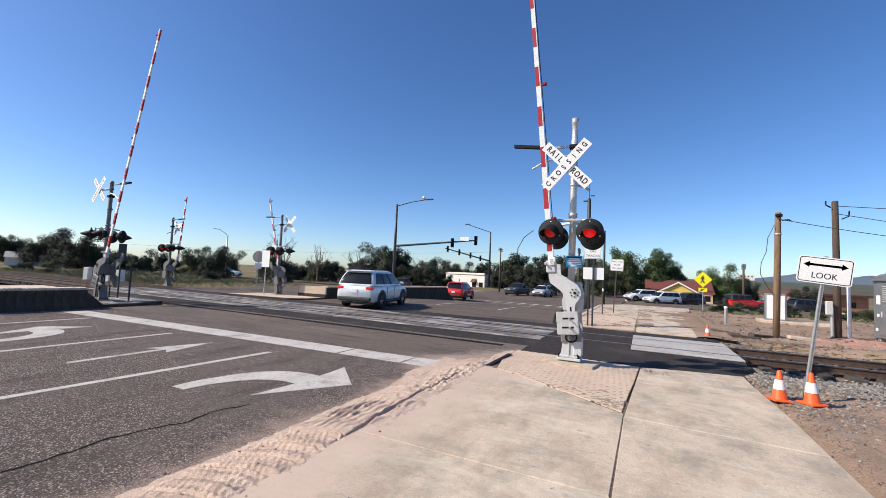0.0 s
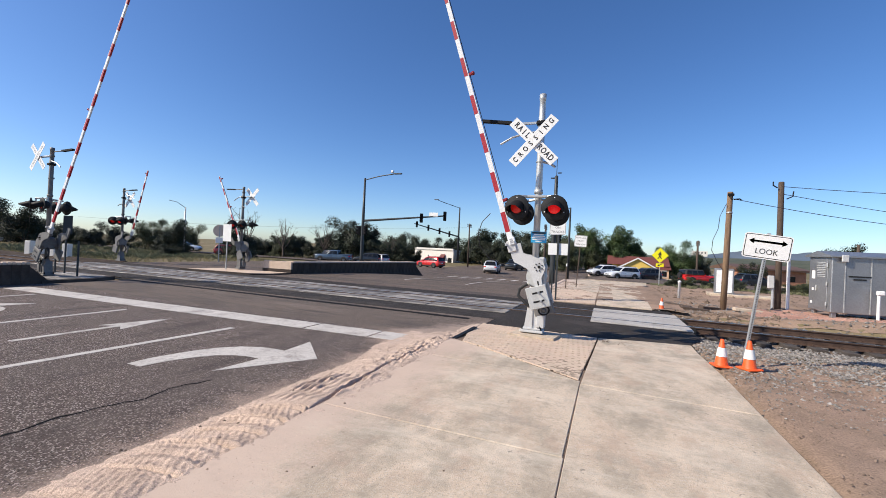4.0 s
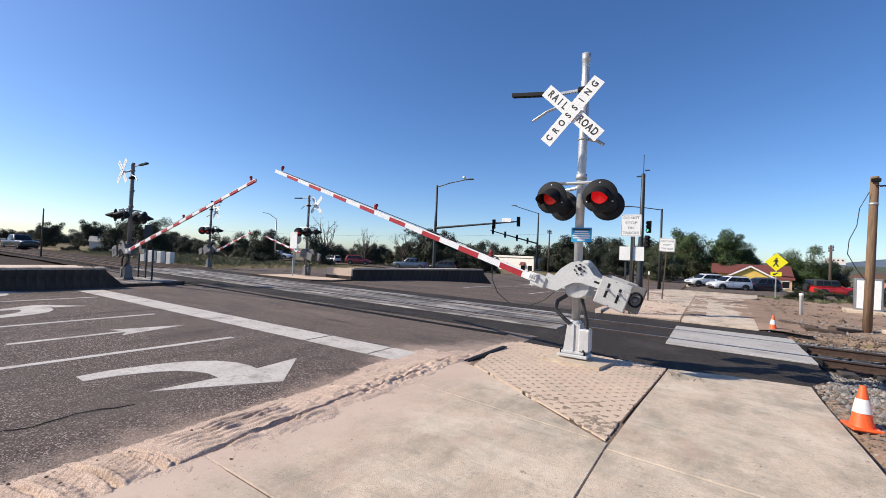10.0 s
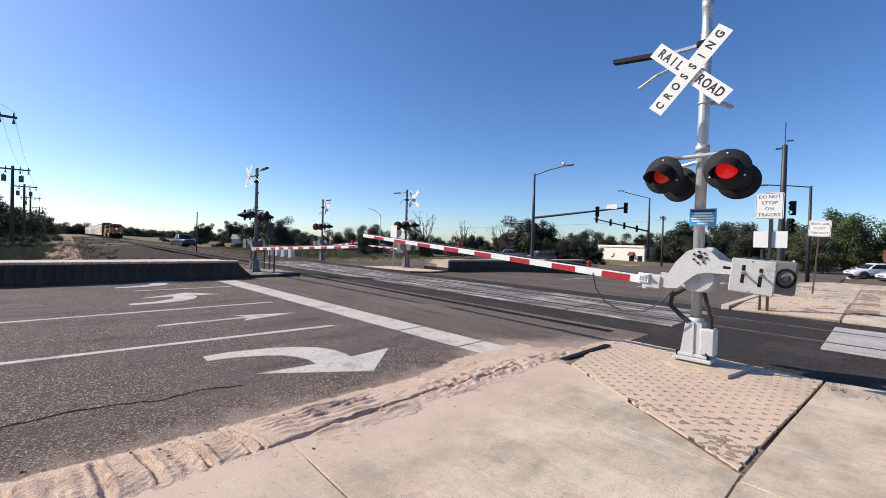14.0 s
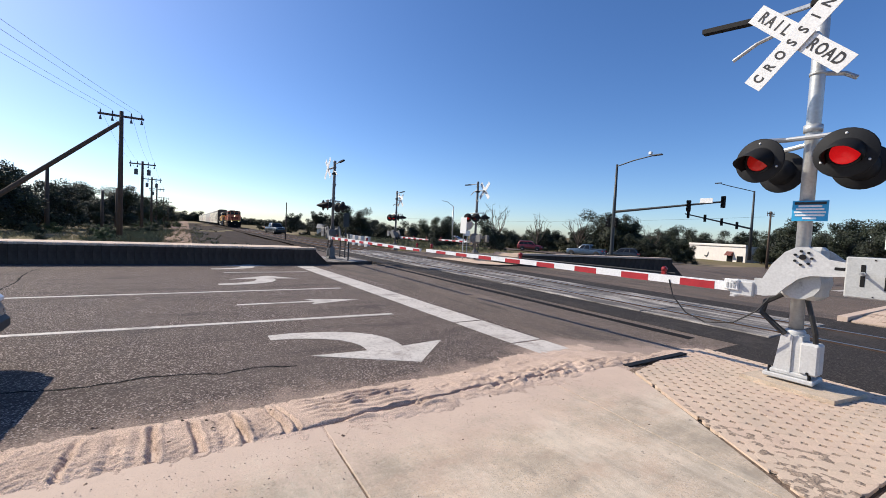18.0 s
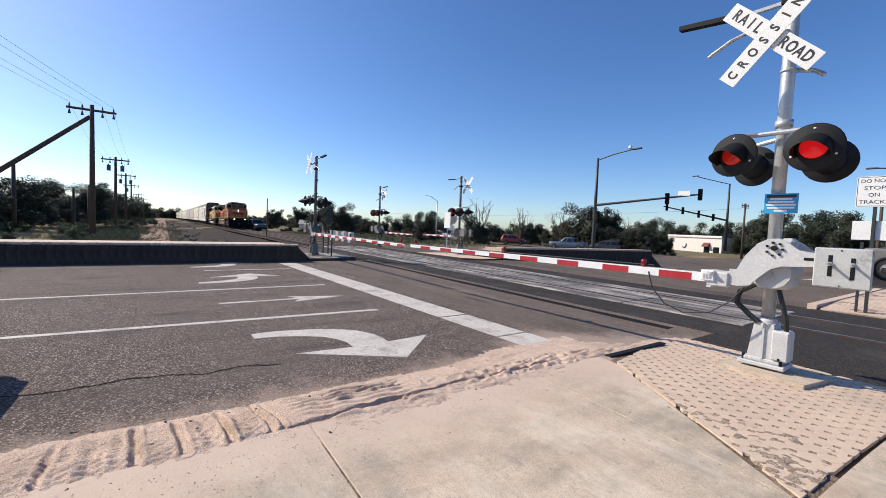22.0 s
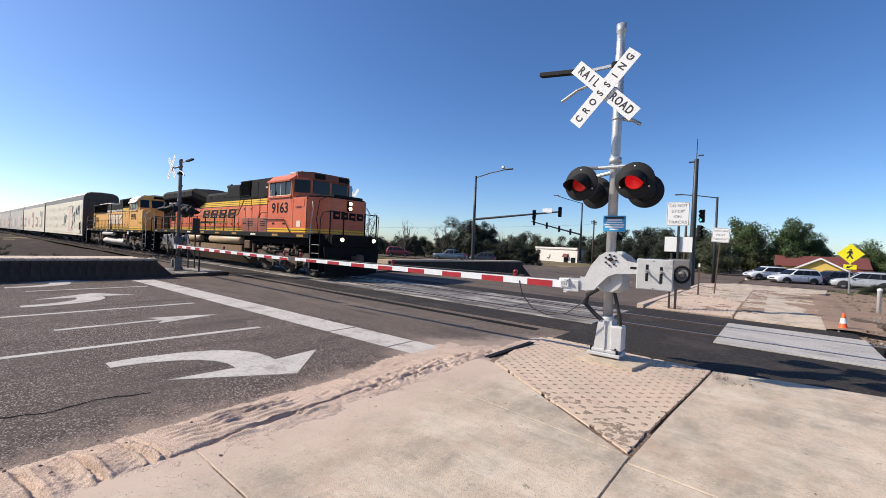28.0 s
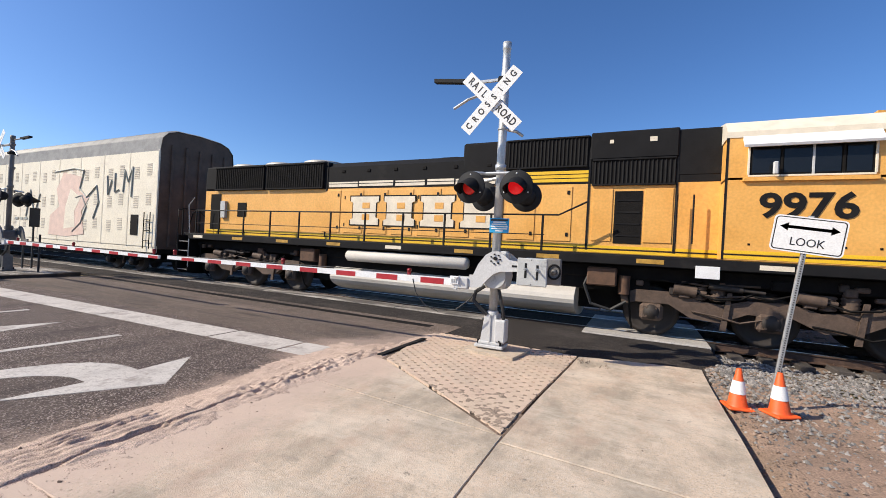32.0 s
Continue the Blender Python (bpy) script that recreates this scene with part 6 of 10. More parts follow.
def truck(g, xc, axles, rw=0.53, frame=None):
    """A side-framed truck with its wheels, boxes and springs."""
    big = rw > 0.5
    L = (max(axles) - min(axles)) / 2
    rr = random.Random(int(abs(xc) * 10))
    for sy in (-1, 1):
        y = sy * (1.08 if big else 1.02)
        if big:
            # a fish-bellied casting that dips between the axles and arches over the boxes
            top = [(xc - L - 0.62, 0.86), (xc - L - 0.3, 0.98), (xc - L + 0.4, 0.98), (xc - L + 0.85, 0.84), (xc - 0.75, 0.80), (xc - 0.35, 0.92), (xc + 0.35, 0.92), (xc + 0.75, 0.80), (xc + L - 0.85, 0.84), (xc + L - 0.4, 0.98), (xc + L + 0.3, 0.98), (xc + L + 0.62, 0.86)]
            low = [(xc + L + 0.58, 0.64), (xc + L + 0.3, 0.72), (xc + L - 0.3, 0.72), (xc + L - 0.7, 0.48), (xc + 0.8, 0.44), (xc + 0.34, 0.66), (xc - 0.34, 0.66), (xc - 0.8, 0.44), (xc - L + 0.7, 0.48), (xc - L + 0.3, 0.72), (xc - L - 0.3, 0.72), (xc - L - 0.58, 0.64)]
            out = top + low
        else:
            out = [(xc - L - 0.75, 0.66), (xc - L - 0.6, 0.92), (xc - L + 0.45, 1.02), (xc - 0.5, 0.92), (xc + 0.5, 0.92), (xc + L - 0.45, 1.02), (xc + L + 0.6, 0.92), (xc + L + 0.75, 0.66), (xc + L + 0.36, 0.44), (xc + L - 0.36, 0.44), (xc + L - 0.6, 0.6), (xc + 0.45, 0.56), (xc + 0.36, 0.42), (xc - 0.36, 0.42), (xc - 0.45, 0.56), (xc - L + 0.6, 0.6), (xc - L + 0.36, 0.44), (xc - L - 0.36, 0.44)]
        tf = part("truck_side_frame", Shape().prism(out, "y", y - 0.09, y + 0.09), frame or TRUCKC, g)
        for a in axles:
            bx = Shape().box((a, y + sy * 0.04, rw), (0.44, 0.2, 0.36), 0.06)
            part("axle_box", bx, frame or TRUCKC, tf)
            cp = Shape().lathe([(0.0, 0.2), (0.09, 0.2), (0.11, 0.17), (0.15, 0.15), (0.16, 0.1)], 14, pose(a, y, rw, 90 if sy < 0 else -90, 0, 0))
            part("box_cover", cp, WHEELC, tf)
            for k in range(4 if big else 0):
                q = k * math.pi / 2 + 0.78
                part("cover_bolt", Shape().box((a + 0.125 * math.cos(q), y + sy * 0.155, rw + 0.125 * math.sin(q)), (0.035, 0.03, 0.035)), TRUCKC, tf)
        for a in ((axles[0] + axles[1]) / 2, (axles[-1] + axles[-2]) / 2):
            for dx in ((-0.16, 0.16) if big else (0.25,)):
                part("spring", Shape().lathe([(0.12 + 0.03 * (k % 2), (0.86 if big else 0.92) + 0.034 * k) for k in range(9)], 10, pose(a + dx, y, 0)), TRUCKC, tf)
            part("brake_cylinder", Shape().cyl((a - 0.62, y + sy * 0.12, 1.06), (a - 0.22, y + sy * 0.12, 1.02), 0.11, None, 10).cyl((a - 0.22, y + sy * 0.12, 1.02), (a - 0.05, y + sy * 0.12, 1.0), 0.045, None, 8).box((a - 0.42, y + sy * 0.1, 0.95), (0.2, 0.12, 0.14), 0.02), TRUCKC, tf)
            part("brake_hanger", Shape().prism([(a + 0.3, 1.05), (a + 0.38, 1.05), (a + 0.30, 0.3), (a + 0.2, 0.3)], "y", y + sy * 0.1, y + sy * 0.14), TRUCKC, tf)
            part("brake_hose", Shape().tube([(a - 0.6, y + sy * 0.12, 1.2), (a - 0.3, y + sy * 0.17, 1.02), (a + 0.1, y + sy * 0.2, 0.9), (a + 0.5, y + sy * 0.17, 0.94), (a + 0.8, y + sy * 0.12, 1.12)], 0.022, 6), UNDER, tf)
    if big:
        # pipes, rods and brackets about the frame
        for k in range(9):
            px = xc + rr.uniform(-2.6, 2.6)
            pz = rr.uniform(0.98, 1.3)
            part("rigging_block", Shape().box((px, -1.17, pz), (rr.uniform(0.1, 0.3), rr.uniform(0.08, 0.16), rr.uniform(0.08, 0.2)), 0.02), rr.choice((TRUCKC, UNDER, WHEELC, RUSTB)), g)
        for k in range(6):
            px = xc + rr.uniform(-2.6, 1.4)
            pz = rr.uniform(0.55, 1.28)
            part("brake_pipe", Shape().tube([(px, -1.2, pz), (px + 0.4, -1.24, pz - 0.05), (px + 0.8, -1.22, pz + rr.uniform(-0.16, 0.1)), (px + 1.3, -1.2, pz)], 0.02, 5), rr.choice((UNDER, TRUCKC)), g)
        for px in (xc - L - 0.45, xc + L + 0.45):
            part("sand_pipe", Shape().tube([(px, -1.2, 1.3), (px, -1.22, 0.8), (px + 0.05, -1.05, 0.3), (px + 0.08, -0.9, 0.12)], 0.024, 6), UNDER, g)
        part("damper", Shape().cyl((xc - 1.0, -1.24, 1.16), (xc - 0.45, -1.24, 1.12), 0.06, None, 8).cyl((xc - 0.45, -1.24, 1.12), (xc - 0.1, -1.24, 1.1), 0.035, None, 8), WHEELC, g)
    for a in axles:
        w = Shape()
        for y in (-0.78, 0.78):
            sy = 1 if y > 0 else -1
            w.lathe([(0.0, -0.07), (rw * 0.3, -0.1), (rw * 0.5, -0.04), (rw * 0.8, -0.05), (rw * 0.84, -0.07), (rw, -0.07), (rw, 0.05), (rw + 0.028, 0.055), (rw + 0.025, 0.08), (0.0, 0.08)], 26, pose(a, y, rw, 90 if sy > 0 else -90, 0, 0))
        part("wheel_set", w.cyl((a, -0.78, rw), (a, 0.78, rw), 0.09, None, 10), WHEELC, g, "worn steel wheels on their axle")


def coupler(g, x, d):
    part("coupler", Shape().box((x - d * 0.35, 0, 0.86), (0.7, 0.2, 0.2), 0.03).box((x + d * 0.02, 0, 0.86), (0.3, 0.34, 0.36), 0.08), TRUCKC, g)
    for y in (-0.34, -0.46, 0.4):
        part("air_hose", Shape().tube([(x - d * 0.3, y, 0.95), (x - d * 0.1, y - 0.03, 0.66), (x + d * 0.02, y + 0.02, 0.5), (x + d * 0.18, y + 0.1, 0.48)], 0.028, 6), UNDER, g)


def end_steps(g, x, d, wz):
    """Corner steps, platform and railings at one end; x is the middle of the steps."""
    for sy in (-1, 1):
        well = part("step_well", Shape().box((x - d * 0.31, sy * 1.28, 0.95), (0.04, 0.44, 1.3)).box((x + d * 0.31, sy * 1.28, 0.95), (0.04, 0.44, 1.3)).box((x, sy * 1.08, 1.0), (0.6, 0.03, 1.3)), UNDER, g, "black step well")
        for k in range(4):
            st = part("step", Shape().box((x, sy * 1.28, 0.36 + k * 0.34), (0.58, 0.36, 0.035), 0.008), UNDER, well)
            part("step_edge", Shape().box((x, sy * 1.465, 0.36 + k * 0.34), (0.58, 0.010, 0.024)), RIM_EDGE, well, "worn bright step edge")
        rail_run(g, [(x - d * 0.34, sy * 1.5, 0.45), (x - d * 0.34, sy * 1.5, wz + 0.2), (x - d * 0.22, sy * 1.48, wz + 1.02), (x - d * 0.4, sy * 1.4, wz + 1.3)], 0.019, material=GALVP)
        rail_run(g, [(x + d * 0.33, sy * 1.5, 0.45), (x + d * 0.33, sy * 1.5, wz + 0.6), (x + d * 0.42, sy * 1.45, wz + 0.86), (x + d * 0.52, sy * 1.2, wz + 0.9)], 0.019, material=WHITEP if d > 0 and wz < 1.75 else BLACK)
        for y in (1.2, 0.55):
            part("end_stanchion", Shape().cyl((x + d * 0.55, sy * y, wz - 0.3), (x + d * 0.55, sy * y, wz + 0.95), 0.03, None, 8), BLACK, g)
        rail_run(g, [(x + d * 0.55, sy * 1.2, wz + 0.92), (x + d * 0.55, sy * 0.55, wz + 0.92)], 0.022)
        part("safety_chain", Shape().tube([(x + d * 0.55, sy * 0.55, wz + 0.86), (x + d * 0.57, sy * 0.3, wz + 0.66), (x + d * 0.57, 0, wz + 0.6)], 0.014, 5), BLACK, g)
    part("pilot", Shape().prism([(-1.42, 1.3), (1.42, 1.3), (1.3, 0.22), (0.5, 0.12), (-0.5, 0.12), (-1.3, 0.22)], "x", x + d * 0.46, x + d * 0.54), UNDER, g, "black pilot plate")
    part("end_platform", Shape().box((x + d * 0.1, 0, wz - 0.27), (0.95, 2.14, 0.5), 0.04), UNDER, g)
    coupler(g, x + d * 0.95, d)


def side_box(g, name, x0, x1, z0, z1, y, deep, material, label="", b=0.006):
    """A panel on the near side, from y outwards by deep."""
    return part(name, Shape().box(((x0 + x1) / 2, y - deep / 2, (z0 + z1) / 2), (x1 - x0, deep, z1 - z0), b), material, g, label)


def bands(g, x0, x1, z0, z1, y):
    """Three yellow bands parted by thin black lines."""
    h = (z1 - z0) / 3
    part("stripe_ground", Shape().box(((x0 + x1) / 2, 0, (z0 + z1) / 2), (x1 - x0, 2 * y + 0.008, z1 - z0 + 0.05)), LOCOBLK, g)
    for k in range(3):
        part("upper_stripe", Shape().box(((x0 + x1) / 2, 0, z0 + h * (k + 0.5)), (x1 - x0, 2 * y + 0.016, h - 0.022)), STRIPE, g)


def louvres(g, name, x0, x1, z0, z1, y, n, material=None):
    # no hole is cut: a black panel gives the shade behind the slats
    part(name, Shape().box(((x0 + x1) / 2, y + 0.01, (z0 + z1) / 2), (x1 - x0, 0.05, z1 - z0), 0.006), UNDER, g, "black panel in place of the shade inside an opening")
    for k in range(n):
        xk = x0 + (x1 - x0) * (k + 0.5) / n
        part("slat", Shape().prism([(xk - 0.022, y), (xk + 0.022, y - 0.035), (xk + 0.03, y - 0.035), (xk - 0.012, y)], "z", z0 + 0.03, z1 - 0.03), material or LOCOBLK, g)
    for a, b, c, d in ((x0, x1, z1 - 0.02, z1 + 0.02), (x0, x1, z0 - 0.02, z0 + 0.02)):
        side_box(g, "grille_frame", a, b, c, d, y - 0.005, 0.045, LOCOBLK)


def locomotive(kind, paint, tankm, number, label, at):
    g = thing("locomotive", label, "locomotive", "train", at)
    new_ = kind == "new"
    wz = 1.82 if new_ else 1.68
    hw = 0.98
    f0, r0 = 9.72, -10.62
    mid = (f0 + r0) / 2
    part("underframe", Shape().box((mid, 0, wz - 0.36), (20.6, 2.3, 0.3), 0.03).box((mid, 0, 0.9), (19, 1.1, 0.96)).box((-0.45, 0, 1.2), (10.2, 2.2, 0.6)), UNDER, g)
    part("side_sill", Shape().box((-0.45, -1.5, wz - 0.1), (19.6, 0.1, 0.2), 0.015), LOCOBLK, g)
    part("side_sill", Shape().box((-0.45, 1.5, wz - 0.1), (19.6, 0.1, 0.2), 0.015), LOCOBLK, g)
    part("walkway", Shape().box((-0.45, 0, wz - 0.01), (20.2, 3.06, 0.05), 0.01), LOCOBLK, g)
    for k, x in enumerate(steps(-9.7, 8.7, 2.05)):
        part("sill_reflector", Shape().box((x, -1.553, wz - 0.1), (0.5, 0.008, 0.09)), REFLECT if (k + new_) % 4 else CREAM, g, "worn reflective patch")
    # long hood
    zt = 3.22 if new_ else 3.30
    part("hood", Shape().box((-2.15, 0, (wz + zt) / 2), (16.2, hw * 2, zt - wz), 0.03), paint, g, "painted engine hood with doors")
    up = 4.04 if new_ else 4.10
    part("hood_upper", Shape().prism([(-hw, zt - 0.02), (hw, zt - 0.02), (hw, up - 0.16), (hw - 0.2, up), (-hw + 0.2, up), (-hw, up - 0.16)], "x", -10.24, 5.95), LOCOBLK, g, "black hood top")
    for k, z in enumerate((wz + 0.07, wz + 0.17)):
        part("lower_stripe", Shape().box((-2.1, 0, z), (16.0, hw * 2 + 0.012, 0.06)), STRIPE, g)
    part("stripe_line", Shape().box((-2.1, 0, wz + 0.12), (16.0, hw * 2 + 0.016, 0.022)), LOCOBLK, g)
    # hood doors with latches, seams and hinges
    doors = steps(-7.4, 2.9, 0.735) if new_ else steps(-4.2, 0.9, 0.85) + [1.75, 2.6]
    for k, x in enumerate(doors):
        d = side_box(g, "hood_door", x - 0.345, x + 0.345, wz + 0.26, zt - 0.08, -hw + 0.004, 0.022, paint, b=0.008)
        for z in (zt - 0.22, wz + 0.42):
            part("latch", Shape().box((x + 0.26, -hw - 0.024, z), (0.06, 0.02, 0.09), 0.005), BLACK, d)
        if k % 3 == 1:
            part("hinge", Shape().box((x - 0.33, -hw - 0.02, zt - 0.3), (0.03, 0.016, 0.1)), BLACK, d)
            part("hinge", Shape().box((x - 0.33, -hw - 0.02, wz + 0.5), (0.03, 0.016, 0.1)), BLACK, d)
    for x in ((-8.62, -3.55, 1.84, 3.13, 4.05, 5.3) if new_ else (-4.42, 1.27, 3.3, 5.05)):
        part("seam", Shape().box((x, 0, (wz + up) / 2 + 0.05), (0.045, hw * 2 + 0.034, up - wz - 0.1)), BLACK, g)
    for x in steps(-9.4, 4.6, 0.93):
        if new_ and x < -3.4:
            continue
        part("lifting_lug", Shape().box((x, -hw - 0.006, up - 0.3), (0.12, 0.03, 0.09), 0.01), UNDER, g)
    if new_:
        bands(g, -3.5, 5.92, 3.2, 3.49, hw)
        bands(g, -10.22, -8.66, 3.2, 3.49, hw + 0.012)
        # flared radiator
        prof = [(-0.985, 3.27), (0.985, 3.27), (1.5, 3.88), (1.5, 4.18), (1.28, 4.36), (-1.28, 4.36), (-1.5, 4.18), (-1.5, 3.88)]
        part("radiator_flare", Shape().prism(prof, "x", -8.6, -3.5), LOCOBLK, g, "flared black radiator housing")
        tail = [(-0.98, 3.5), (0.98, 3.5), (0.98, 3.62), (0.98, 3.8), (0.8, 4.03), (-0.8, 4.03), (-0.98, 3.8), (-0.98, 3.62)]
        part("flare_end", Shape().add([(-3.52, y, z) for y, z in prof] + [(-2.65, y, z) for y, z in tail], [(i, (i + 1) % 8, 8 + (i + 1) % 8, 8 + i) for i in range(8)] + [tuple(range(8, 16))]), LOCOBLK, g)
        for k in range(46):
            xk = -8.5 + k * 0.108
            part("radiator_slat", Shape().prism([(-1.03, 3.30), (-1.48, 3.83), (-1.51, 3.80), (-1.05, 3.26)], "x", xk, xk + 0.03), UNDER if k % 2 else LOCOBLK, g)
        part("rear_housing", Shape().prism([(-hw - 0.02, 3.5), (hw + 0.02, 3.5), (hw + 0.02, 4.18), (hw - 0.2, 4.36), (-hw + 0.2, 4.36), (-hw - 0.02, 4.18)], "x", -10.26, -8.6), LOCOBLK, g, "black rear housing")
        tail_in = [(-10.2, -hw), (-10.78, -0.5), (-10.78, 0.5), (-10.2, hw)]
        part("rear_end", Shape().prism(tail_in, "z", wz, 3.2), paint, g, "painted rear end")
        part("rear_end_top", Shape().prism(tail_in, "z", 3.2, 4.3), LOCOBLK, g)
        for k in range(3):
            part("rear_stripe", Shape().prism([(-10.2, -hw - 0.008), (-10.788, -0.504), (-10.788, 0.504), (-10.2, hw + 0.008)], "z", 3.21 + k * 0.097, 3.285 + k * 0.097), STRIPE, g)
        words(number, 0.2, LOCOBLK, face(-10.5, -0.757, 3.02, -40), g, "road_number", width=0.5, bold=0.006)
        for k in range(8):
            side_box(g, "small_louvre", -9.9, -9.2, 3.86 + k * 0.035, 3.875 + k * 0.035, -hw - 0.02, 0.012, UNDER, b=0)
        side_box(g, "data_plate", -9.0, -8.8, 3.62, 3.68, -hw - 0.02, 0.006, CREAM, b=0)
        for x in (-7.6, -5.95, -4.4):
            part("roof_fan", Shape().cyl((x, 0, 4.35), (x, 0, 4.43), 0.7, None, 20), LOCOBLK, g)
        for x in steps(-8.2, -3.8, 0.88):
            part("flare_seam", Shape().box((x, -1.5, 4.03), (0.02, 0.014, 0.28)), UNDER, g)
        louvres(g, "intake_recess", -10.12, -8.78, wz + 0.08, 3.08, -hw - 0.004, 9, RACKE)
        # the niche is a flat black panel, its depth shade painted on
        side_box(g, "brake_niche", -8.5, -7.55, 2.42, 3.16, -hw - 0.004, 0.012, UNDER, "black panel for the shade in the hand-brake niche")
        part("brake_wheel", Shape().lathe([(0.30, -0.02), (0.34, 0.0), (0.30, 0.02), (0.27, 0.0), (0.30, -0.02)], 20, pose(-8.05, -hw - 0.12, 2.78, 90, 0, 0)).box((-8.05, -hw - 0.11, 2.78), (0.6, 0.03, 0.05)).box((-8.05, -hw - 0.11, 2.78), (0.05, 0.03, 0.6)).cyl((-8.05, -hw, 2.78), (-8.05, -hw - 0.14, 2.78), 0.07, None, 8), BLACK, g, "black hand-brake wheel")
        # hatch, filter tower and brake housing
        part("engine_hatch", Shape().box((1.02, 0, 3.98), (1.54, 1.98, 0.66), 0.04), LOCOBLK, g, "black engine hatch")
        part("hatch_lid", Shape().box((1.1, 0, 4.33), (1.2, 1.8, 0.05), 0.015), LOCOBLK, g)
        part("filter_tower", Shape().box((2.5, 0, 3.99), (1.22, 1.99, 0.98), 0.03), LOCOBLK, g)
        louvres(g, "filter_opening", 1.95, 3.05, 3.68, 4.42, -hw - 0.02, 15)
        part("brake_housing", Shape().box((4.54, 0, 3.98), (2.78, 2.0, 0.98), 0.03), LOCOBLK, g, "black dynamic brake housing")
        side_box(g, "access_door", 4.5, 5.06, 3.56, 4.36, -hw - 0.02, 0.012, UNDER, b=0.004)
        side_box(g, "access_door", 4.55, 5.01, 3.58, 4.32, -hw - 0.03, 0.02, LOCOBLK, b=0.006)
        side_box(g, "data_plate", 4.68, 4.86, 3.98, 4.04, -hw - 0.05, 0.006, CREAM, b=0)
        side_box(g, "housing_panel", 3.25, 3.85, 3.56, 4.34, -hw - 0.02, 0.014, LOCOBLK)
        for z in (3.7, 4.05):
            side_box(g, "panel_slot", 3.5, 3.62, z, z + 0.02, -hw - 0.034, 0.006, UNDER, b=0)
        hx, hz = -1.3, 4.5
    else:
        bands(g, 1.3, 3.3, 3.32, 3.6, hw)
        for k, (x, w) in enumerate(((-3.8, 1.1), (-2.6, 1.2), (-1.45, 0.95), (-0.5, 0.8), (0.5, 1.1))):
            part("worn_stripe", Shape().box((x, 0, 3.40 + 0.015 * (k % 2)), (w, hw * 2 + 0.014, 0.15)), CREAM, g, "peeling cream stripe")
        part("worn_line", Shape().box((-1.6, 0, 3.42), (5.6, hw * 2 + 0.02, 0.02)), LOCOBLK, g)
        part("radiator_case", Shape().box((-7.35, 0, 3.72), (5.7, hw * 2 + 0.08, 0.86), 0.05), LOCOBLK, g, "black radiator case")
        louvres(g, "radiator_opening", -9.62, -7.12, 3.3, 4.08, -hw - 0.06, 26)
        louvres(g, "radiator_opening", -7.02, -4.52, 3.3, 4.08, -hw - 0.06, 26)
        for x in (-8.9, -7.2, -5.4):
            part("roof_fan", Shape().lathe([(0.0, 4.1), (0.74, 4.1), (0.74, 4.26), (0.66, 4.30), (0.5, 4.28), (0.0, 4.24)], 20, pose(x, 0, 0)), RACKR, g, "grey roof fan")
        # recess and vent are flat black panels painted as inner shade
        side_box(g, "louvre_door", -9.9, -9.35, wz + 0.2, 3.16, -hw - 0.002, 0.014, UNDER, "black panel for the shade of an open recess")
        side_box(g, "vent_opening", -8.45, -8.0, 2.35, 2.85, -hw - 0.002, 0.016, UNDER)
        side_box(g, "hand_brake", -9.25, -9.0, 2.3, 2.9, -hw - 0.002, 0.1, WEIGHT)
        part("engine_hatch", Shape().box((0.7, 0, 4.0), (1.14, 1.98, 0.8), 0.05), LOCOBLK, g, "black engine hatch")
        part("filter_tower", Shape().box((2.28, 0, 4.0), (2.02, 1.98, 0.8), 0.03), LOCOBLK, g)
        louvres(g, "filter_opening", 1.33, 3.25, 3.68, 4.36, -hw - 0.015, 22)
        part("brake_housing", Shape().box((4.18, 0, 4.12), (1.76, 2.06, 0.62), 0.03), LOCOBLK, g, "black dynamic brake housing")
        part("rear_cab_hood", Shape().box((5.45, 0, 3.9), (0.86, 1.98, 0.98), 0.03), LOCOBLK, g)
        louvres(g, "brake_grille", 3.36, 5.02, 3.24, 3.8, -hw - 0.012, 20)
        side_box(g, "data_plate", 3.7, 3.78, 4.16, 4.24, -1.035, 0.006, CREAM, b=0)
        side_box(g, "data_plate", 4.5, 4.64, 4.16, 4.26, -1.035, 0.006, CREAM, b=0)
        # flat black panel holds the shade of the doorway
        side_box(g, "doorway", 3.86, 4.42, wz + 0.26, 3.1, -hw - 0.002, 0.014, UNDER, "black panel for the shade in a hood doorway")
        for k in range(4):
            side_box(g, "door_bar", 3.9, 4.38, 2.1 + k * 0.26, 2.13 + k * 0.26, -hw - 0.016, 0.012, LOCOBLK, b=0)
        side_box(g, "hood_door", 3.4, 3.82, wz + 0.3, 3.15, -hw, 0.02, paint)
        side_box(g, "hood_door", 4.46, 5.0, wz + 0.3, 3.15, -hw, 0.02, paint)
        hx, hz = -2.2, 4.32
    part("exhaust_stack", Shape().box((-0.6, 0, up + 0.06), (0.6, 0.6, 0.16), 0.04).cyl((-3.0, 0, up), (-3.0, 0, up + 0.14), 0.12, None, 10), LOCOBLK, g)
    if new_:
        hn = part("horn", Shape().box((hx, 0, hz - 0.3), (0.14, 0.4, 0.5), 0.02), LOCOBLK, g, "black air horns on the roof")
        for y, d in ((-0.25, 1), (0, 1), (0.25, -1), (-0.12, -1), (0.12, 1)):
            part("horn_bell", Shape().lathe([(0.03, 0.0), (0.035, 0.22), (0.06, 0.3), (0.11, 0.36), (0.10, 0.36), (0.03, 0.3)], 10, pose(hx, y, hz, 0, 90 * d, 0)), LOCOBLK, hn)
    # cab with chamfered front and nose
    low = 0.0 if new_ else 0.12
    ct = 4.2 - low * 0.4
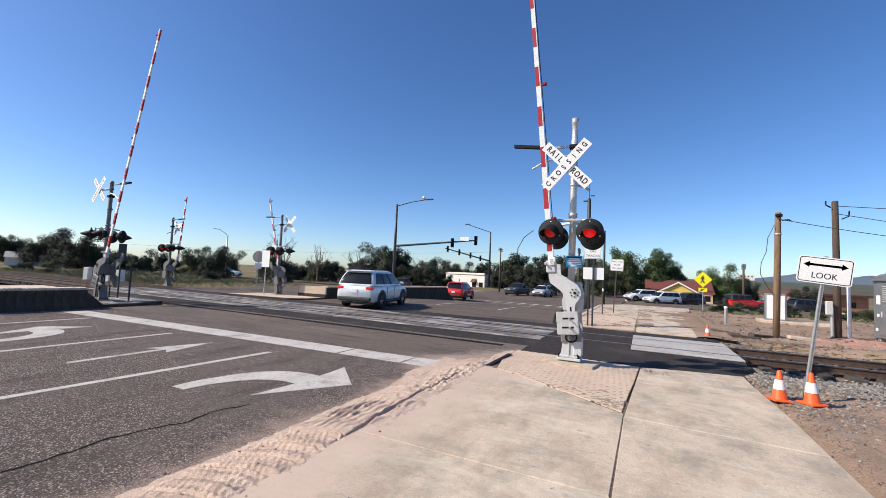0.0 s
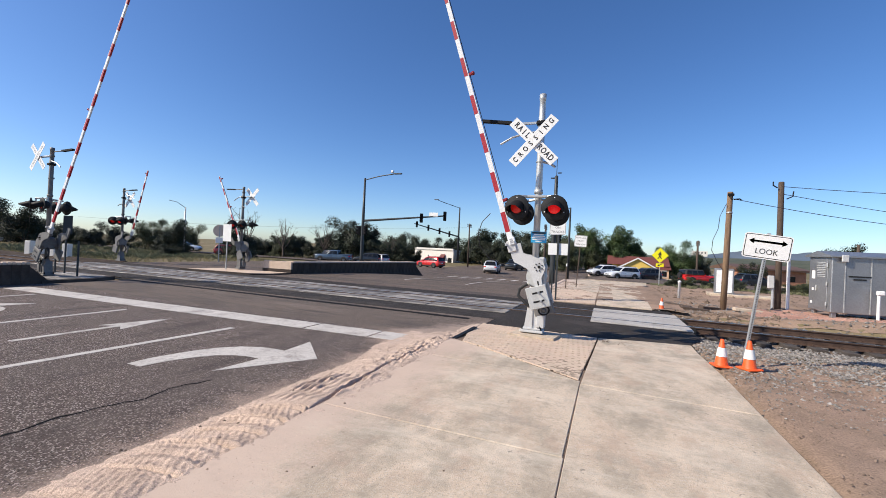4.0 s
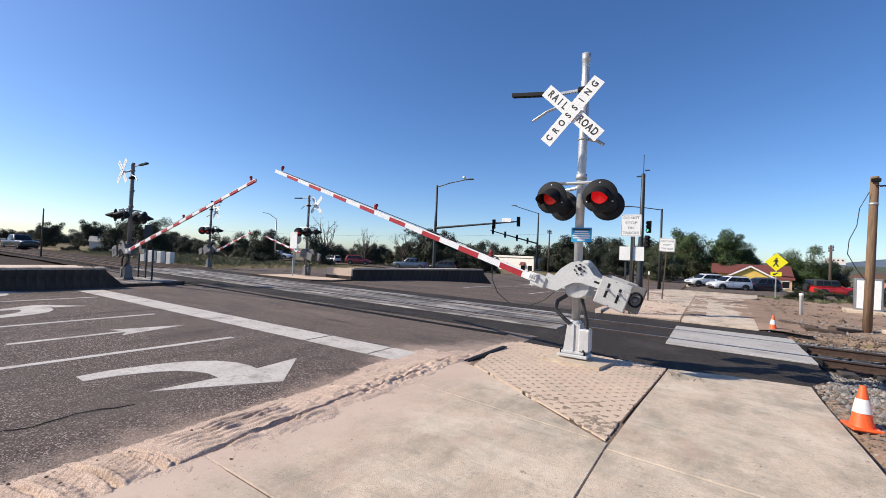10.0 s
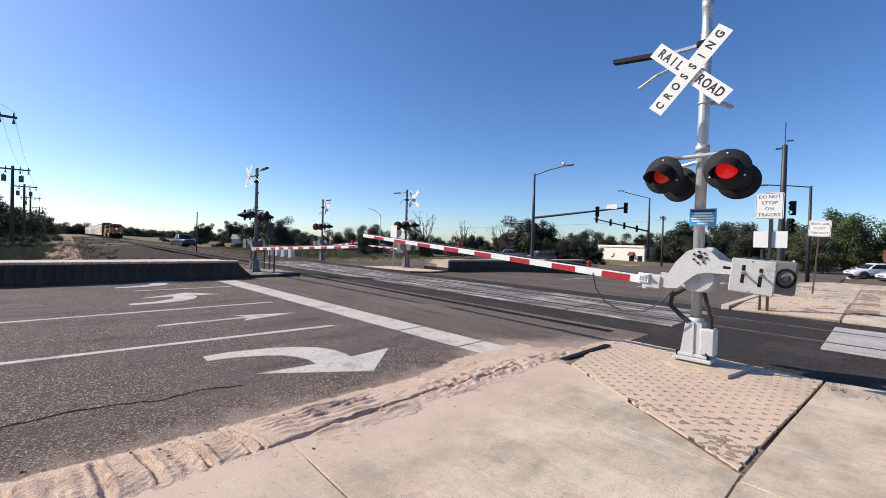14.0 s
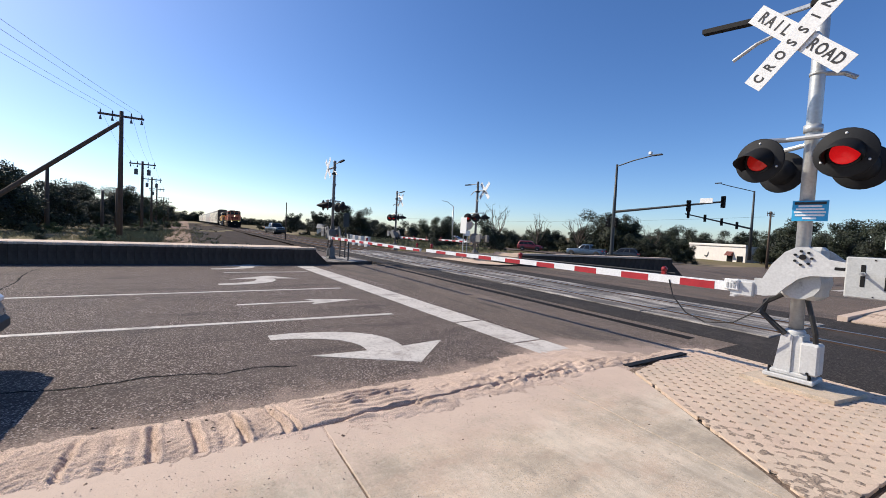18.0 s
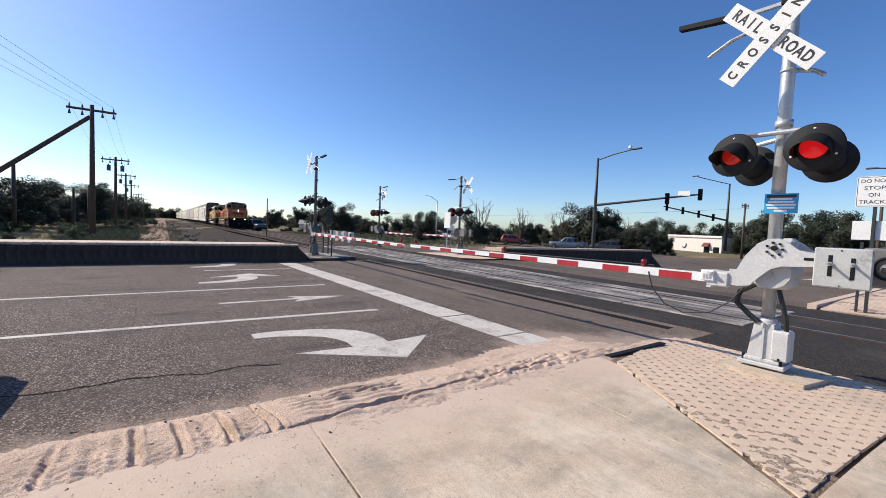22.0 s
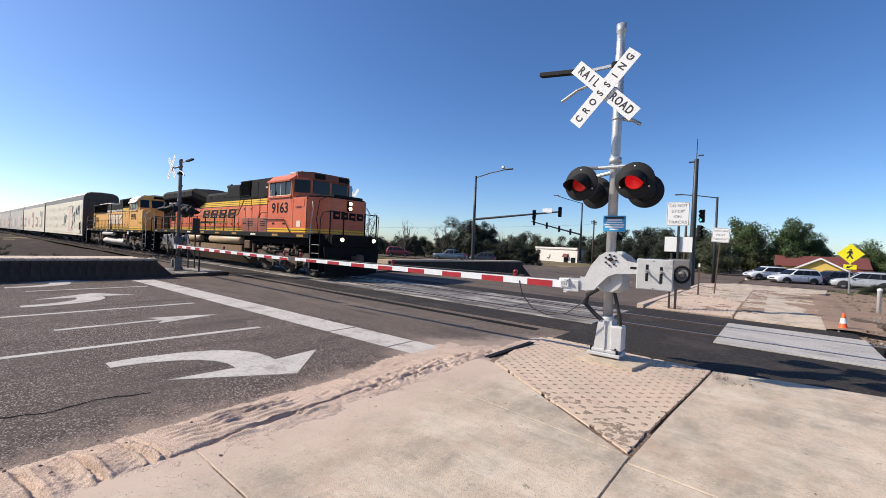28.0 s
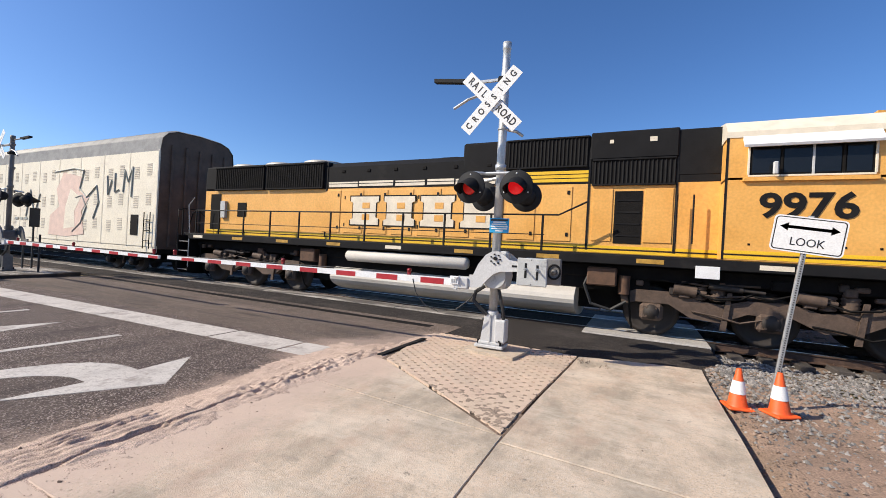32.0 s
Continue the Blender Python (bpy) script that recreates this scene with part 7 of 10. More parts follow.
    roof = [(-1.55, 3.2), (1.55, 3.2), (1.55, ct - 0.06), (1.30, ct + 0.18), (0.5, ct + 0.34), (-0.5, ct + 0.34), (-1.30, ct + 0.18), (-1.55, ct - 0.06)]
    c0, c1 = (5.92, 7.96) if new_ else (5.82, 8.05)
    part("cab_lower", Shape().box(((c0 + 8.1) / 2, 0, (wz + 3.26) / 2), (8.1 - c0, 3.1, 3.26 - wz), 0.02), paint, g, "painted cab side")
    part("cab_upper", Shape().prism(roof, "x", c0, c1), paint, g)
    nt = 3.32 if new_ else 3.2
    if new_:
        front = [(c1 - 0.02, -1.54), (8.02, -1.54), (8.5, -0.95), (8.5, 0.95), (8.02, 1.54), (c1 - 0.02, 1.54)]
        part("cab_front", Shape().prism(front, "z", 3.2, 4.2), paint, g)
        # the brow's shaded front is put into its colour
        part("cab_brow", Shape().prism([(c1 - 0.05, -1.36), (8.05, -1.36), (8.58, -0.92), (8.58, 0.92), (8.05, 1.36), (c1 - 0.05, 1.36)], "z", 4.14, 4.46), SOOTSHADE, g, "brow over the windscreen, paint darkened for its shaded front")
        part("number_board", Shape().box((8.6, -0.62, 4.3), (0.06, 0.5, 0.2), 0.01), LOCOBLK, g)
        part("number_board", Shape().box((8.6, 0.62, 4.3), (0.06, 0.5, 0.2), 0.01), LOCOBLK, g)
        for sy in (-1, 1):
            part("corner_window", Shape().prism([(8.07, sy * 1.5), (8.47, sy * 1.005), (8.485, sy * 1.02), (8.085, sy * 1.515)], "z", 3.56, 4.1), GLASSD, g)
            part("windshield", Shape().box((8.505, sy * 0.48, 3.84), (0.02, 0.84, 0.56), 0.006), GLASSD, g)
        part("roof_unit", Shape().box((6.95, -0.3, ct + 0.36), (0.95, 1.1, 0.12), 0.03), RACKR, g, "flat grey roof unit")
        part("roof_lip", Shape().prism([(-1.54, ct - 0.14), (-1.66, ct - 0.17), (-1.67, ct - 0.11), (-1.54, ct - 0.02)], "x", c0 + 0.1, c1 + 0.02), paint, g, "roof lip over the side windows")
        w0, w1, z0, z1 = 6.12, 7.9, 3.46, 4.04
    else:
        lowr = [(c1 - 0.02, -1.54), (8.36, -1.5), (8.84, -0.92), (8.84, 0.92), (8.36, 1.5), (c1 - 0.02, 1.54)]
        topr = [(c1 - 0.02, -1.5), (8.08, -1.45), (8.46, -0.92), (8.46, 0.92), (8.08, 1.45), (c1 - 0.02, 1.5)]
        ring6 = [(i, (i + 1) % 6, 6 + (i + 1) % 6, 6 + i) for i in range(6)]
        part("cab_front", Shape().add([(x, y, 3.12) for x, y in lowr] + [(x, y, ct + 0.04) for x, y in topr], ring6 + [(6, 7, 8, 9, 10, 11)]), paint, g)
        L6 = [Vector((x, y, 3.12)) for x, y in lowr]
        T6 = [Vector((x, y, ct + 0.04)) for x, y in topr]
        for a, b, nm in ((1, 2, "corner_window"), (2, 3, "windshield"), (3, 4, "corner_window")):
            q = [L6[a].lerp(L6[b], u).lerp(T6[a].lerp(T6[b], u), v) for u, v in ((0.07, 0.3), (0.93, 0.3), (0.93, 0.86), (0.07, 0.86))]
            nrm = (q[1] - q[0]).cross(q[2] - q[0]).normalized() * 0.012
            part(nm, Shape().add([p + nrm for p in q] + [p - nrm for p in q], [(0, 1, 2, 3), (7, 6, 5, 4), (0, 4, 5, 1), (1, 5, 6, 2), (2, 6, 7, 3), (3, 7, 4, 0)]), GLASSD, g)
        part("cab_brow", Shape().prism([(c1 - 0.05, -1.25), (8.2, -1.2), (8.52, -0.85), (8.52, 0.85), (8.2, 1.2), (c1 - 0.05, 1.25)], "z", ct - 0.02, ct + 0.26), paint, g)
        part("number_board", Shape().box((8.54, 0, ct + 0.12), (0.05, 1.3, 0.18), 0.01), LOCOBLK, g)
        part("cab_roof", Shape().prism([(-1.565, ct - 0.16), (1.565, ct - 0.16), (1.565, ct - 0.05), (1.31, ct + 0.195), (0.5, ct + 0.355), (-0.5, ct + 0.355), (-1.31, ct + 0.195), (-1.565, ct - 0.05)], "x", c0 - 0.02, c1 + 0.03), CREAM, g, "sun-bleached cab roof")
        part("sun_visor", Shape().prism([(-1.56, ct - 0.14), (-1.74, ct - 0.34), (-1.72, ct - 0.38), (-1.55, ct - 0.2)], "x", 6.05, 7.95), WHITEP, g, "white side window shade")
        w0, w1, z0, z1 = 6.17, 7.88, 3.28, 3.80
    side_box(g, "window_recess", w0, w1, z0, z1, -1.548, 0.01, UNDER, b=0)
    cuts = ((0.02, 0.26), (0.29, 0.52), (0.545, 0.75), (0.79, 0.98))
    for u, v in cuts:
        side_box(g, "side_window", w0 + (w1 - w0) * u, w0 + (w1 - w0) * v, z0 + 0.03, z1 - 0.03, -1.556, 0.014, GLASSD, b=0.004)
    for u in (0.275, 0.533, 0.77):
        x = w0 + (w1 - w0) * u
        side_box(g, "window_mullion", x - 0.018, x + 0.018, z0, z1, -1.556, 0.022, SILVER if u == 0.533 else UNDER, b=0.003)
    for a, b, c, d in ((w0 - 0.02, w1 + 0.02, z0 - 0.035, z0), (w0 - 0.02, w1 + 0.02, z1, z1 + 0.03), (w0 - 0.035, w0, z0, z1), (w1, w1 + 0.035, z0, z1)):
        side_box(g, "window_frame", a, b, c, d, -1.548, 0.03, CREAM, "pale window frame", b=0.004)
    side_box(g, "window_ledge", w0 - 0.1, w1 + 0.06, z0 - 0.12, z0 - 0.05, -1.548, 0.07, paint)
    part("mirror", Shape().box((w0 + 0.36, -1.68, z0 + 0.1), (0.08, 0.06, 0.24), 0.02), SILVER, g)
    nb = 9.12 if new_ else 9.3
    nf = 9.86 if new_ else 9.7
    part("nose", Shape().prism([(8.05, -1.54), (nb, -1.53), (nf, -0.92), (nf, 0.92), (nb, 1.53), (8.05, 1.54)], "z", wz, nt), paint, g, "short hood nose")
    nose_top = [(8.05, -1.45), (nb - 0.02, -1.44), (nf - 0.04, -0.86), (nf - 0.04, 0.86), (nb - 0.02, 1.44), (8.05, 1.45)]
    part("nose_top", Shape().prism(nose_top, "z", nt, nt + 0.06), LOCOBLK if new_ else paint, g, "black nose top" if new_ else "")
    if new_:
        part("nose_crown", Shape().prism([(8.6, -0.8), (nf - 0.05, -0.75), (nf - 0.05, 0.75), (8.6, 0.8)], "z", nt + 0.05, nt + 0.15), LOCOBLK, g)
        for k in range(5):
            part("nose_hatch", Shape().box((8.7 + k * 0.16, -0.95 + 0.05 * k, nt + 0.08), (0.1, 0.12, 0.06), 0.01), UNDER, g)
        side_box(g, "nose_sticker", 8.38, 8.68, 2.08, 2.34, -1.54, 0.006, CREAM, "pale square sticker", b=0)
        side_box(g, "nose_grab", 8.33, 8.72, 2.9, 2.93, -1.54, 0.04, BLACK)
        side_box(g, "nose_panel", 8.75, 8.95, 2.94, 3.26, -1.538, 0.008, paint)
        for x in (6.4, 7.3):
            side_box(g, "body_latch", x, x + 0.18, wz + 0.36, wz + 0.44, -1.548, 0.02, UNDER)
        side_box(g, "cab_panel", 6.1, 7.95, 2.48, 3.3, -1.549, 0.006, paint)
    else:
        part("nose_ridge", Shape().box((9.0, 0, nt + 0.07), (0.5, 0.8, 0.12), 0.03), LOCOBLK, g)
        for x0, x1 in ((8.36, 8.94), (8.99, 9.28)):
            side_box(g, "nose_stripe_ground", x0, x1, 2.17, 2.48, -1.538, 0.006, LOCOBLK, b=0)
            for k in range(3):
                side_box(g, "nose_stripe", x0 + 0.012, x1 - 0.012, 2.19 + k * 0.095, 2.265 + k * 0.095, -1.541, 0.006, STRIPE, b=0)
        for x in steps(6.2, 8.9, 0.45):
            side_box(g, "cab_rivet", x, x + 0.04, 1.98, 2.02, -1.549, 0.008, UNDER)
        side_box(g, "nose_panel", 8.5, 8.72, 2.86, 2.98, -1.538, 0.012, AMBER)
    side_box(g, "nose_seam", nb - 0.03, nb, wz + 0.02, nt, -1.53, 0.012, BLACK, b=0)
    side_box(g, "cab_seam", c0 - 0.02, c0 + 0.02, wz + 0.02, nt + 0.8, -1.546, 0.01, BLACK, b=0)
    for k, z in enumerate((wz + 0.07, wz + 0.17)):
        side_box(g, "lower_stripe", c0 + 0.02, nb, z - 0.03, z + 0.03, -1.544, 0.012, STRIPE, b=0)
        part("nose_front_stripe", Shape().prism([(nb, -1.536), (nf + 0.005, -0.92), (nf + 0.005, 0.92), (nb, 1.536)], "z", z - 0.03, z + 0.03), STRIPE, g)
    side_box(g, "stripe_line", c0 + 0.02, nb, wz + 0.11, wz + 0.13, -1.55, 0.01, LOCOBLK, b=0)
    nz = 2.88 if new_ else 2.70
    words(number, 0.62, LOCOBLK, face(7.03, -1.562, nz), g, "road_number", width=1.38, bold=0.016)
    part("nose_rail", Shape().tube([(nf - 0.18, -1.3, wz - 0.1), (nf - 0.2, -1.42, wz + 0.6), (nf - 0.12, -1.36, wz + 1.35), (nf - 0.1, -1.1, wz + 1.5)], 0.019, 6), WHITEP if not new_ else BLACK, g)
    # bar lettering of the operator, drawn as plain block shapes
    if new_:
        for k in range(4):
            x = -3.06 + 1.16 * k
            part("emblem_edge", Shape().prism([(x - 0.04, 2.53), (x + 0.96, 2.53), (x + 1.2, 3.05), (x + 0.2, 3.05)], "y", -hw - 0.028, -hw - 0.02), STRIPE, g)
            part("emblem_bar", Shape().prism([(x, 2.55), (x + 0.94, 2.55), (x + 1.15, 3.03), (x + 0.21, 3.03)], "y", -hw - 0.034, -hw - 0.026), LOCOBLK, g, "black italic block shape")
            for z in (2.63, 2.84):
                part("emblem_slot", Shape().prism([(x + 0.36 + (z - 2.55) * 0.44, z), (x + 0.72 + (z - 2.55) * 0.44, z), (x + 0.76 + (z - 2.55) * 0.44, z + 0.1), (x + 0.40 + (z - 2.55) * 0.44, z + 0.1)], "y", -hw - 0.038, -hw - 0.032), paint, g)
        part("emblem_edge", Shape().prism([(-3.5, 2.22), (0.75, 2.32), (0.95, 2.37), (-3.3, 2.42)], "y", -hw - 0.028, -hw - 0.02), STRIPE, g)
        part("emblem_swoosh", Shape().prism([(-3.45, 2.25), (0.7, 2.335), (0.85, 2.355), (-3.3, 2.395)], "y", -hw - 0.034, -hw - 0.026), LOCOBLK, g, "black underline shape")
        for k in range(4):
            y = -0.78 + k * 0.4
            part("emblem_bar", Shape().box((nf + 0.006, y + 0.17, 2.62), (0.012, 0.33, 0.3)), LOCOBLK, g, "black block shape")
            part("emblem_slot", Shape().box((nf + 0.012, y + 0.19, 2.62), (0.012, 0.16, 0.07)), paint, g)
    else:
        for k in range(4):
            x = -3.48 + 1.2 * k
            serif = [(x, 2.16), (x + 1.08, 2.16), (x + 1.08, 2.36), (x + 0.98, 2.40), (x + 0.98, 2.86), (x + 1.08, 2.90), (x + 1.08, 3.06), (x, 3.06), (x, 2.90), (x + 0.1, 2.86), (x + 0.1, 2.36), (x, 2.32)]
            part("emblem_block", Shape().prism(serif, "y", -hw - 0.028, -hw - 0.02), LOCOBLK, g, "dark outlined block shape")
            cx, cz = x + 0.54, 2.61
            part("emblem_block", Shape().prism([(cx + (a - cx) * 0.93, cz + (b - cz) * 0.92) for a, b in serif], "y", -hw - 0.034, -hw - 0.026), CREAM, g, "cream block shape")
            for z in (2.34, 2.68):
                part("emblem_gap", Shape().box((cx + 0.06, -hw - 0.036, z + 0.08), (0.26, 0.01, 0.17)), AMBER, g)
    # rails along the walkway
    rt = wz + 0.83
    n0, n1 = -9.95, 2.75
    for y in (-1.48, 1.48):
        for x in steps(n0, n1 - 0.35, 1.21):
            st = part("stanchion", Shape().box((x, y, wz + 0.4), (0.05, 0.04, 0.86), 0.006).box((x, y, wz - 0.1), (0.09, 0.05, 0.24), 0.008), BLACK, g)
    lift = 0.72 if new_ else 0.3
    rail_run(g, [(n0 - 0.45, -1.48, wz + 0.1), (n0 - 0.2, -1.48, rt - 0.1), (n0, -1.48, rt), (n1, -1.48, rt), (n1 + 0.6, -1.46, rt + lift)], 0.022)
    rail_run(g, [(n0, -1.48, wz + 0.38), (n1 - 0.3, -1.48, wz + 0.38)], 0.012)
    rail_run(g, [(n0, 1.48, rt), (n1, 1.48, rt)], 0.022)
    if new_:
        lk = part("side_locker", Shape().box((4.54, -1.22, wz + 0.34), (2.7, 0.5, 0.68), 0.02), SOOTSHADE, g, "sooty rust-stained locker beside the hood")
        for x in (4.1, 5.35):
            for k in range(3):
                part("locker_vent", Shape().box((x, -1.477, wz + 0.5 - k * 0.09), (0.5, 0.012, 0.03)), BLACK, lk)
        part("locker_slot", Shape().box((3.52, -1.477, wz + 0.42), (0.34, 0.012, 0.06)), BLACK, lk)
        for x in (3.95, 4.9):
            part("locker_seam", Shape().box((x, -1.474, wz + 0.34), (0.02, 0.008, 0.66)), BLACK, lk)
        part("locker_rail", Shape().tube([(4.1, -1.1, wz + 0.68), (4.45, -1.1, wz + 0.95), (5.9, -1.1, wz + 0.95)], 0.022, 6), BLACK, g)
        part("cab_rail", Shape().tube([(5.7, -1.6, wz + 0.58), (7.45, -1.6, wz + 0.58), (8.0, -1.6, wz + 0.02)], 0.022, 6), BLACK, g)
    else:
        for x in (5.05, 5.35):
            part("cab_grab", Shape().tube([(x, -1.2, wz + 0.3), (x, -1.2, wz + 1.3)], 0.02, 6), BLACK, g)
    # tank and equipment under the frame
    if new_:
        part("fuel_tank", Shape().prism([(-1.42, 1.12), (-1.42, 0.66), (-1.05, 0.24), (1.05, 0.24), (1.42, 0.66), (1.42, 1.12)], "x", -4.1, 3.2), tankm, g, "stained fuel tank")
        for a, b in ((-4.15, -1.95), (-0.65, 3.2)):
            part("air_reservoir", Shape().lathe([(0.0, 0.0), (0.14, 0.02), (0.2, 0.08), (0.2, b - a - 0.08), (0.14, b - a - 0.02), (0.0, b - a)], 16, pose(a, -1.36, 1.38, 0, 90, 0)), mat("tan_reservoir", (0.42, 0.29, 0.16), 0.5, var=0.15), g)
        for x in (-1.7, -1.3, -0.95):
            part("valve", Shape().box((x, -1.3, 1.4), (0.2, 0.2, 0.18), 0.03).cyl((x, -1.3, 1.1), (x, -1.3, 1.35), 0.05, None, 8), UNDER, g)
    else:
        part("fuel_tank", Shape().prism([(1.36 * math.cos(a), 0.64 + 0.46 * math.sin(a)) for a in [k * math.pi / 16 for k in range(32)]], "x", -3.8, 3.15), tankm, g, "dusty grey rounded fuel tank")
        part("air_reservoir", Shape().lathe([(0.0, 0.0), (0.12, 0.02), (0.16, 0.07), (0.16, 3.7), (0.12, 3.76), (0.0, 3.78)], 16, pose(-3.16, -1.4, 1.28, 0, 90, 0)), tankm, g)
        part("valve", Shape().box((1.3, -1.35, 1.25), (0.5, 0.2, 0.2), 0.03), UNDER, g)
        part("tag_plate", Shape().box((5.6, -1.56, wz - 0.25), (0.4, 0.02, 0.24), 0.004), WHITEP, g)
    for x in (3.7, -4.7):
        part("equipment_box", Shape().box((x, -1.2, 1.2), (0.6, 0.4, 0.4), 0.03).cyl((x + 0.45, -1.2, 0.85), (x + 0.45, -1.2, 1.25), 0.12, None, 10), RUSTB, g)
    part("cable_loop", Shape().tube([(3.5, -1.3, 1.4), (3.35, -1.32, 1.0), (3.5, -1.32, 0.6), (3.9, -1.3, 0.5), (4.2, -1.25, 0.7)], 0.035, 6), CABLE, g)
    ax = (4.69, 6.7, 8.65)
    truck(g, 6.68, ax)
    truck(g, -7.58, (-9.55, -7.6, -5.59))
    end_steps(g, f0, 1, wz)
    end_steps(g, r0, -1, wz)
    if new_:
        hl = part("headlight_box", Shape().box((nf + 0.04, 0.0, 3.05), (0.1, 0.22, 0.46), 0.03), LOCOBLK, g)
        for z in (2.94, 3.16):
            part("headlamp", Shape().cyl((nf + 0.09, 0, z), (nf + 0.12, 0, z), 0.075, None, 12), HEADL, hl, "lit headlamp")
        for y in (-0.7, 0.95):
            dl = part("ditch_light", Shape().box((10.34, y, 1.62), (0.16, 0.24, 0.24), 0.04), LOCOBLK, g)
            part("headlamp", Shape().cyl((10.42, y, 1.62), (10.45, y, 1.62), 0.08, None, 12), HEADL, dl, "lit ditch lamp")
    return g


loco_a = locomotive("new", ORANGE, TANKB, "9163", "orange and black diesel locomotive leading the train, headlamps lit", pose(0, 0, 0))
loco_b = locomotive("old", AMBER, TANKG, "9976", "sun-faded amber and black diesel locomotive, second in the train", pose(0, 0, 0))


def autorack(panel, label, rich):
    g = thing("autorack_wagon", label, "rail wagon", "train", pose(0, 0, 0))
    L = 13.4
    part("deck_frame", Shape().box((0, 0, 0.98), (26.6, 2.7, 0.3), 0.03).prism([(-9.0, 0.85), (9.0, 0.85), (8.0, 0.5), (-8.0, 0.5)], "y", -1.3, 1.3), UNDER, g)
    pts = []
    for k in range(9):
        a = math.pi * k / 8
        pts.append((1.56 * math.copysign(abs(math.cos(a)) ** 0.55, math.cos(a)), 4.76 + 0.94 * math.sin(a) ** 0.62))
    part("end_wall", Shape().prism([(-1.54, 1.0), (1.54, 1.0)] + [(x * 0.985, z - 0.02) for x, z in pts], "x", -L + 0.03, L - 0.03), RACKE, g, "sooty brown end doors")
    for y in (-1.1, -0.55, 0.0, 0.55, 1.1):
        part("end_rib", Shape().box((L, y, 3.1), (0.09, 0.09, 4.0), 0.02), RACKE, g)
    roof, rows, m = Shape(), [], len(pts)
    n = 120 if rich else 60
    for i in range(2 * n + 1):
        k = 1.034 if i % 2 else 1.0
        rows += [(-L + L * i / n, y * k, 4.76 + (z - 4.76) * (1 + (k - 1) * 1.6)) for y, z in pts]
    roof.add(rows, [(i * m + j, i * m + j + 1, (i + 1) * m + j + 1, (i + 1) * m + j) for i in range(2 * n) for j in range(m - 1)])
    part("corrugated_roof", roof, RACKR, g, "grey corrugated roof")
    npan = 14
    for i in range(npan):
        x = -L + 2 * L * (i + 0.5) / npan
        for y in (-1.57, 1.57):
            part("side_panel", Shape().box((x, y, 2.92), (2 * L / npan - 0.05, 0.05, 3.7), 0.015), panel, g)
            part("panel_post", Shape().box((x + L / npan, y, 2.92), (0.05, 0.06, 3.76), 0.01), panel, g)
        if rich:
            for z in (1.6, 2.6, 3.75):
                v = Shape()
                for r in range(7):
                    v.box((x - 0.42, -1.6, z + r * 0.07), (0.32, 0.012, 0.03))
                ob = part("punched_vent", v, VENT, g)
                ob["kind"] = "stuff"
                v = Shape()
                for r in range(7):
                    v.box((x + 0.42, -1.6, z + 0.1 + r * 0.07), (0.32, 0.012, 0.03))
                ob = part("punched_vent", v, VENT, g)
                ob["kind"] = "stuff"
    for y in (-1.53, 1.53):
        part("side_sill", Shape().box((0, y, 0.98), (26.8, 0.08, 0.26), 0.01), panel, g)
    if not rich:
        rq = random.Random(len(label))
        for x0 in (-11.5, -6.5, -1.0, 4.5, 9.0):
            x = x0 + rq.uniform(-0.8, 0.8)
            z0, z1 = rq.uniform(1.2, 1.6), rq.uniform(3.2, 4.3)
            wd = rq.uniform(1.6, 3.6)
            out = [(x + wd * u, z0 + (z1 - z0) * v) for u, v in ((0, 0.1), (0.3, 0.0), (0.62, 0.14), (1.0, 0.04), (0.9, 0.5), (1.04, 0.95), (0.6, 0.86), (0.36, 1.0), (0.05, 0.9), (0.14, 0.5))]
            part("graffiti_patch", Shape().prism(out, "y", -1.612, -1.608), rq.choice((GRAFP, GRAFB, GRAFG)), g, "faded sprayed shape")
            part("graffiti_patch", Shape().prism([(x + (a - x) * 0.55 + 0.3, z0 + (b - z0) * 0.5 + 0.5) for a, b in out], "y", -1.617, -1.612), rq.choice((GRAFP, panel, GRAFB)), g, "faded sprayed shape")
    if rich:
        q = -1.612
        part("graffiti_patch", Shape().prism([(5.0, 1.3), (6.6, 1.25), (8.2, 1.4), (7.9, 2.4), (8.5, 3.0), (7.6, 3.3), (7.9, 3.9), (6.2, 4.15), (5.6, 3.4), (5.9, 2.6), (5.1, 2.2)], "y", q, q + 0.004), GRAFP, g, "faded pink sprayed shape")
        part("graffiti_patch", Shape().prism([(6.4, 1.6), (7.4, 1.7), (7.3, 2.4), (7.8, 3.0), (6.9, 3.4), (6.5, 2.6)], "y", q - 0.004, q), panel, g, "bare patch inside the sprayed shape")
        for path in ([(5.4, 4.2), (7.2, 4.3), (8.0, 4.2)], [(8.0, 4.2), (7.7, 3.4), (8.3, 3.0)], [(8.3, 3.0), (9.1, 3.5), (9.3, 2.8), (8.9, 2.1)], [(7.4, 3.0), (7.9, 3.1), (8.3, 2.6), (7.9, 1.9), (7.2, 1.5)], [(9.9, 3.9), (10.0, 3.1), (10.25, 3.7)], [(10.5, 4.0), (10.5, 3.2), (10.8, 3.3)], [(11.1, 3.2), (11.2, 4.1), (11.45, 3.6), (11.75, 4.2), (11.7, 3.0)], [(2.6, 2.1), (3.0, 3.4), (3.5, 2.2), (4.0, 3.2)]):
            sw = Shape().tube([(xa, q - 0.004, za) for xa, za in path], 0.03, 5)
            part("graffiti_line", sw, GRAFG, g, "grey sprayed stroke")
        for k in range(4):
            part("illegible_mark", Shape().box((1.6 + 0.5 * k, q, 2.0), (0.34, 0.008, 0.12)), GRAFG, g)
        part("placard", Shape().box((12.0, -1.61, 1.9), (0.5, 0.012, 0.8)), UNDER, g)
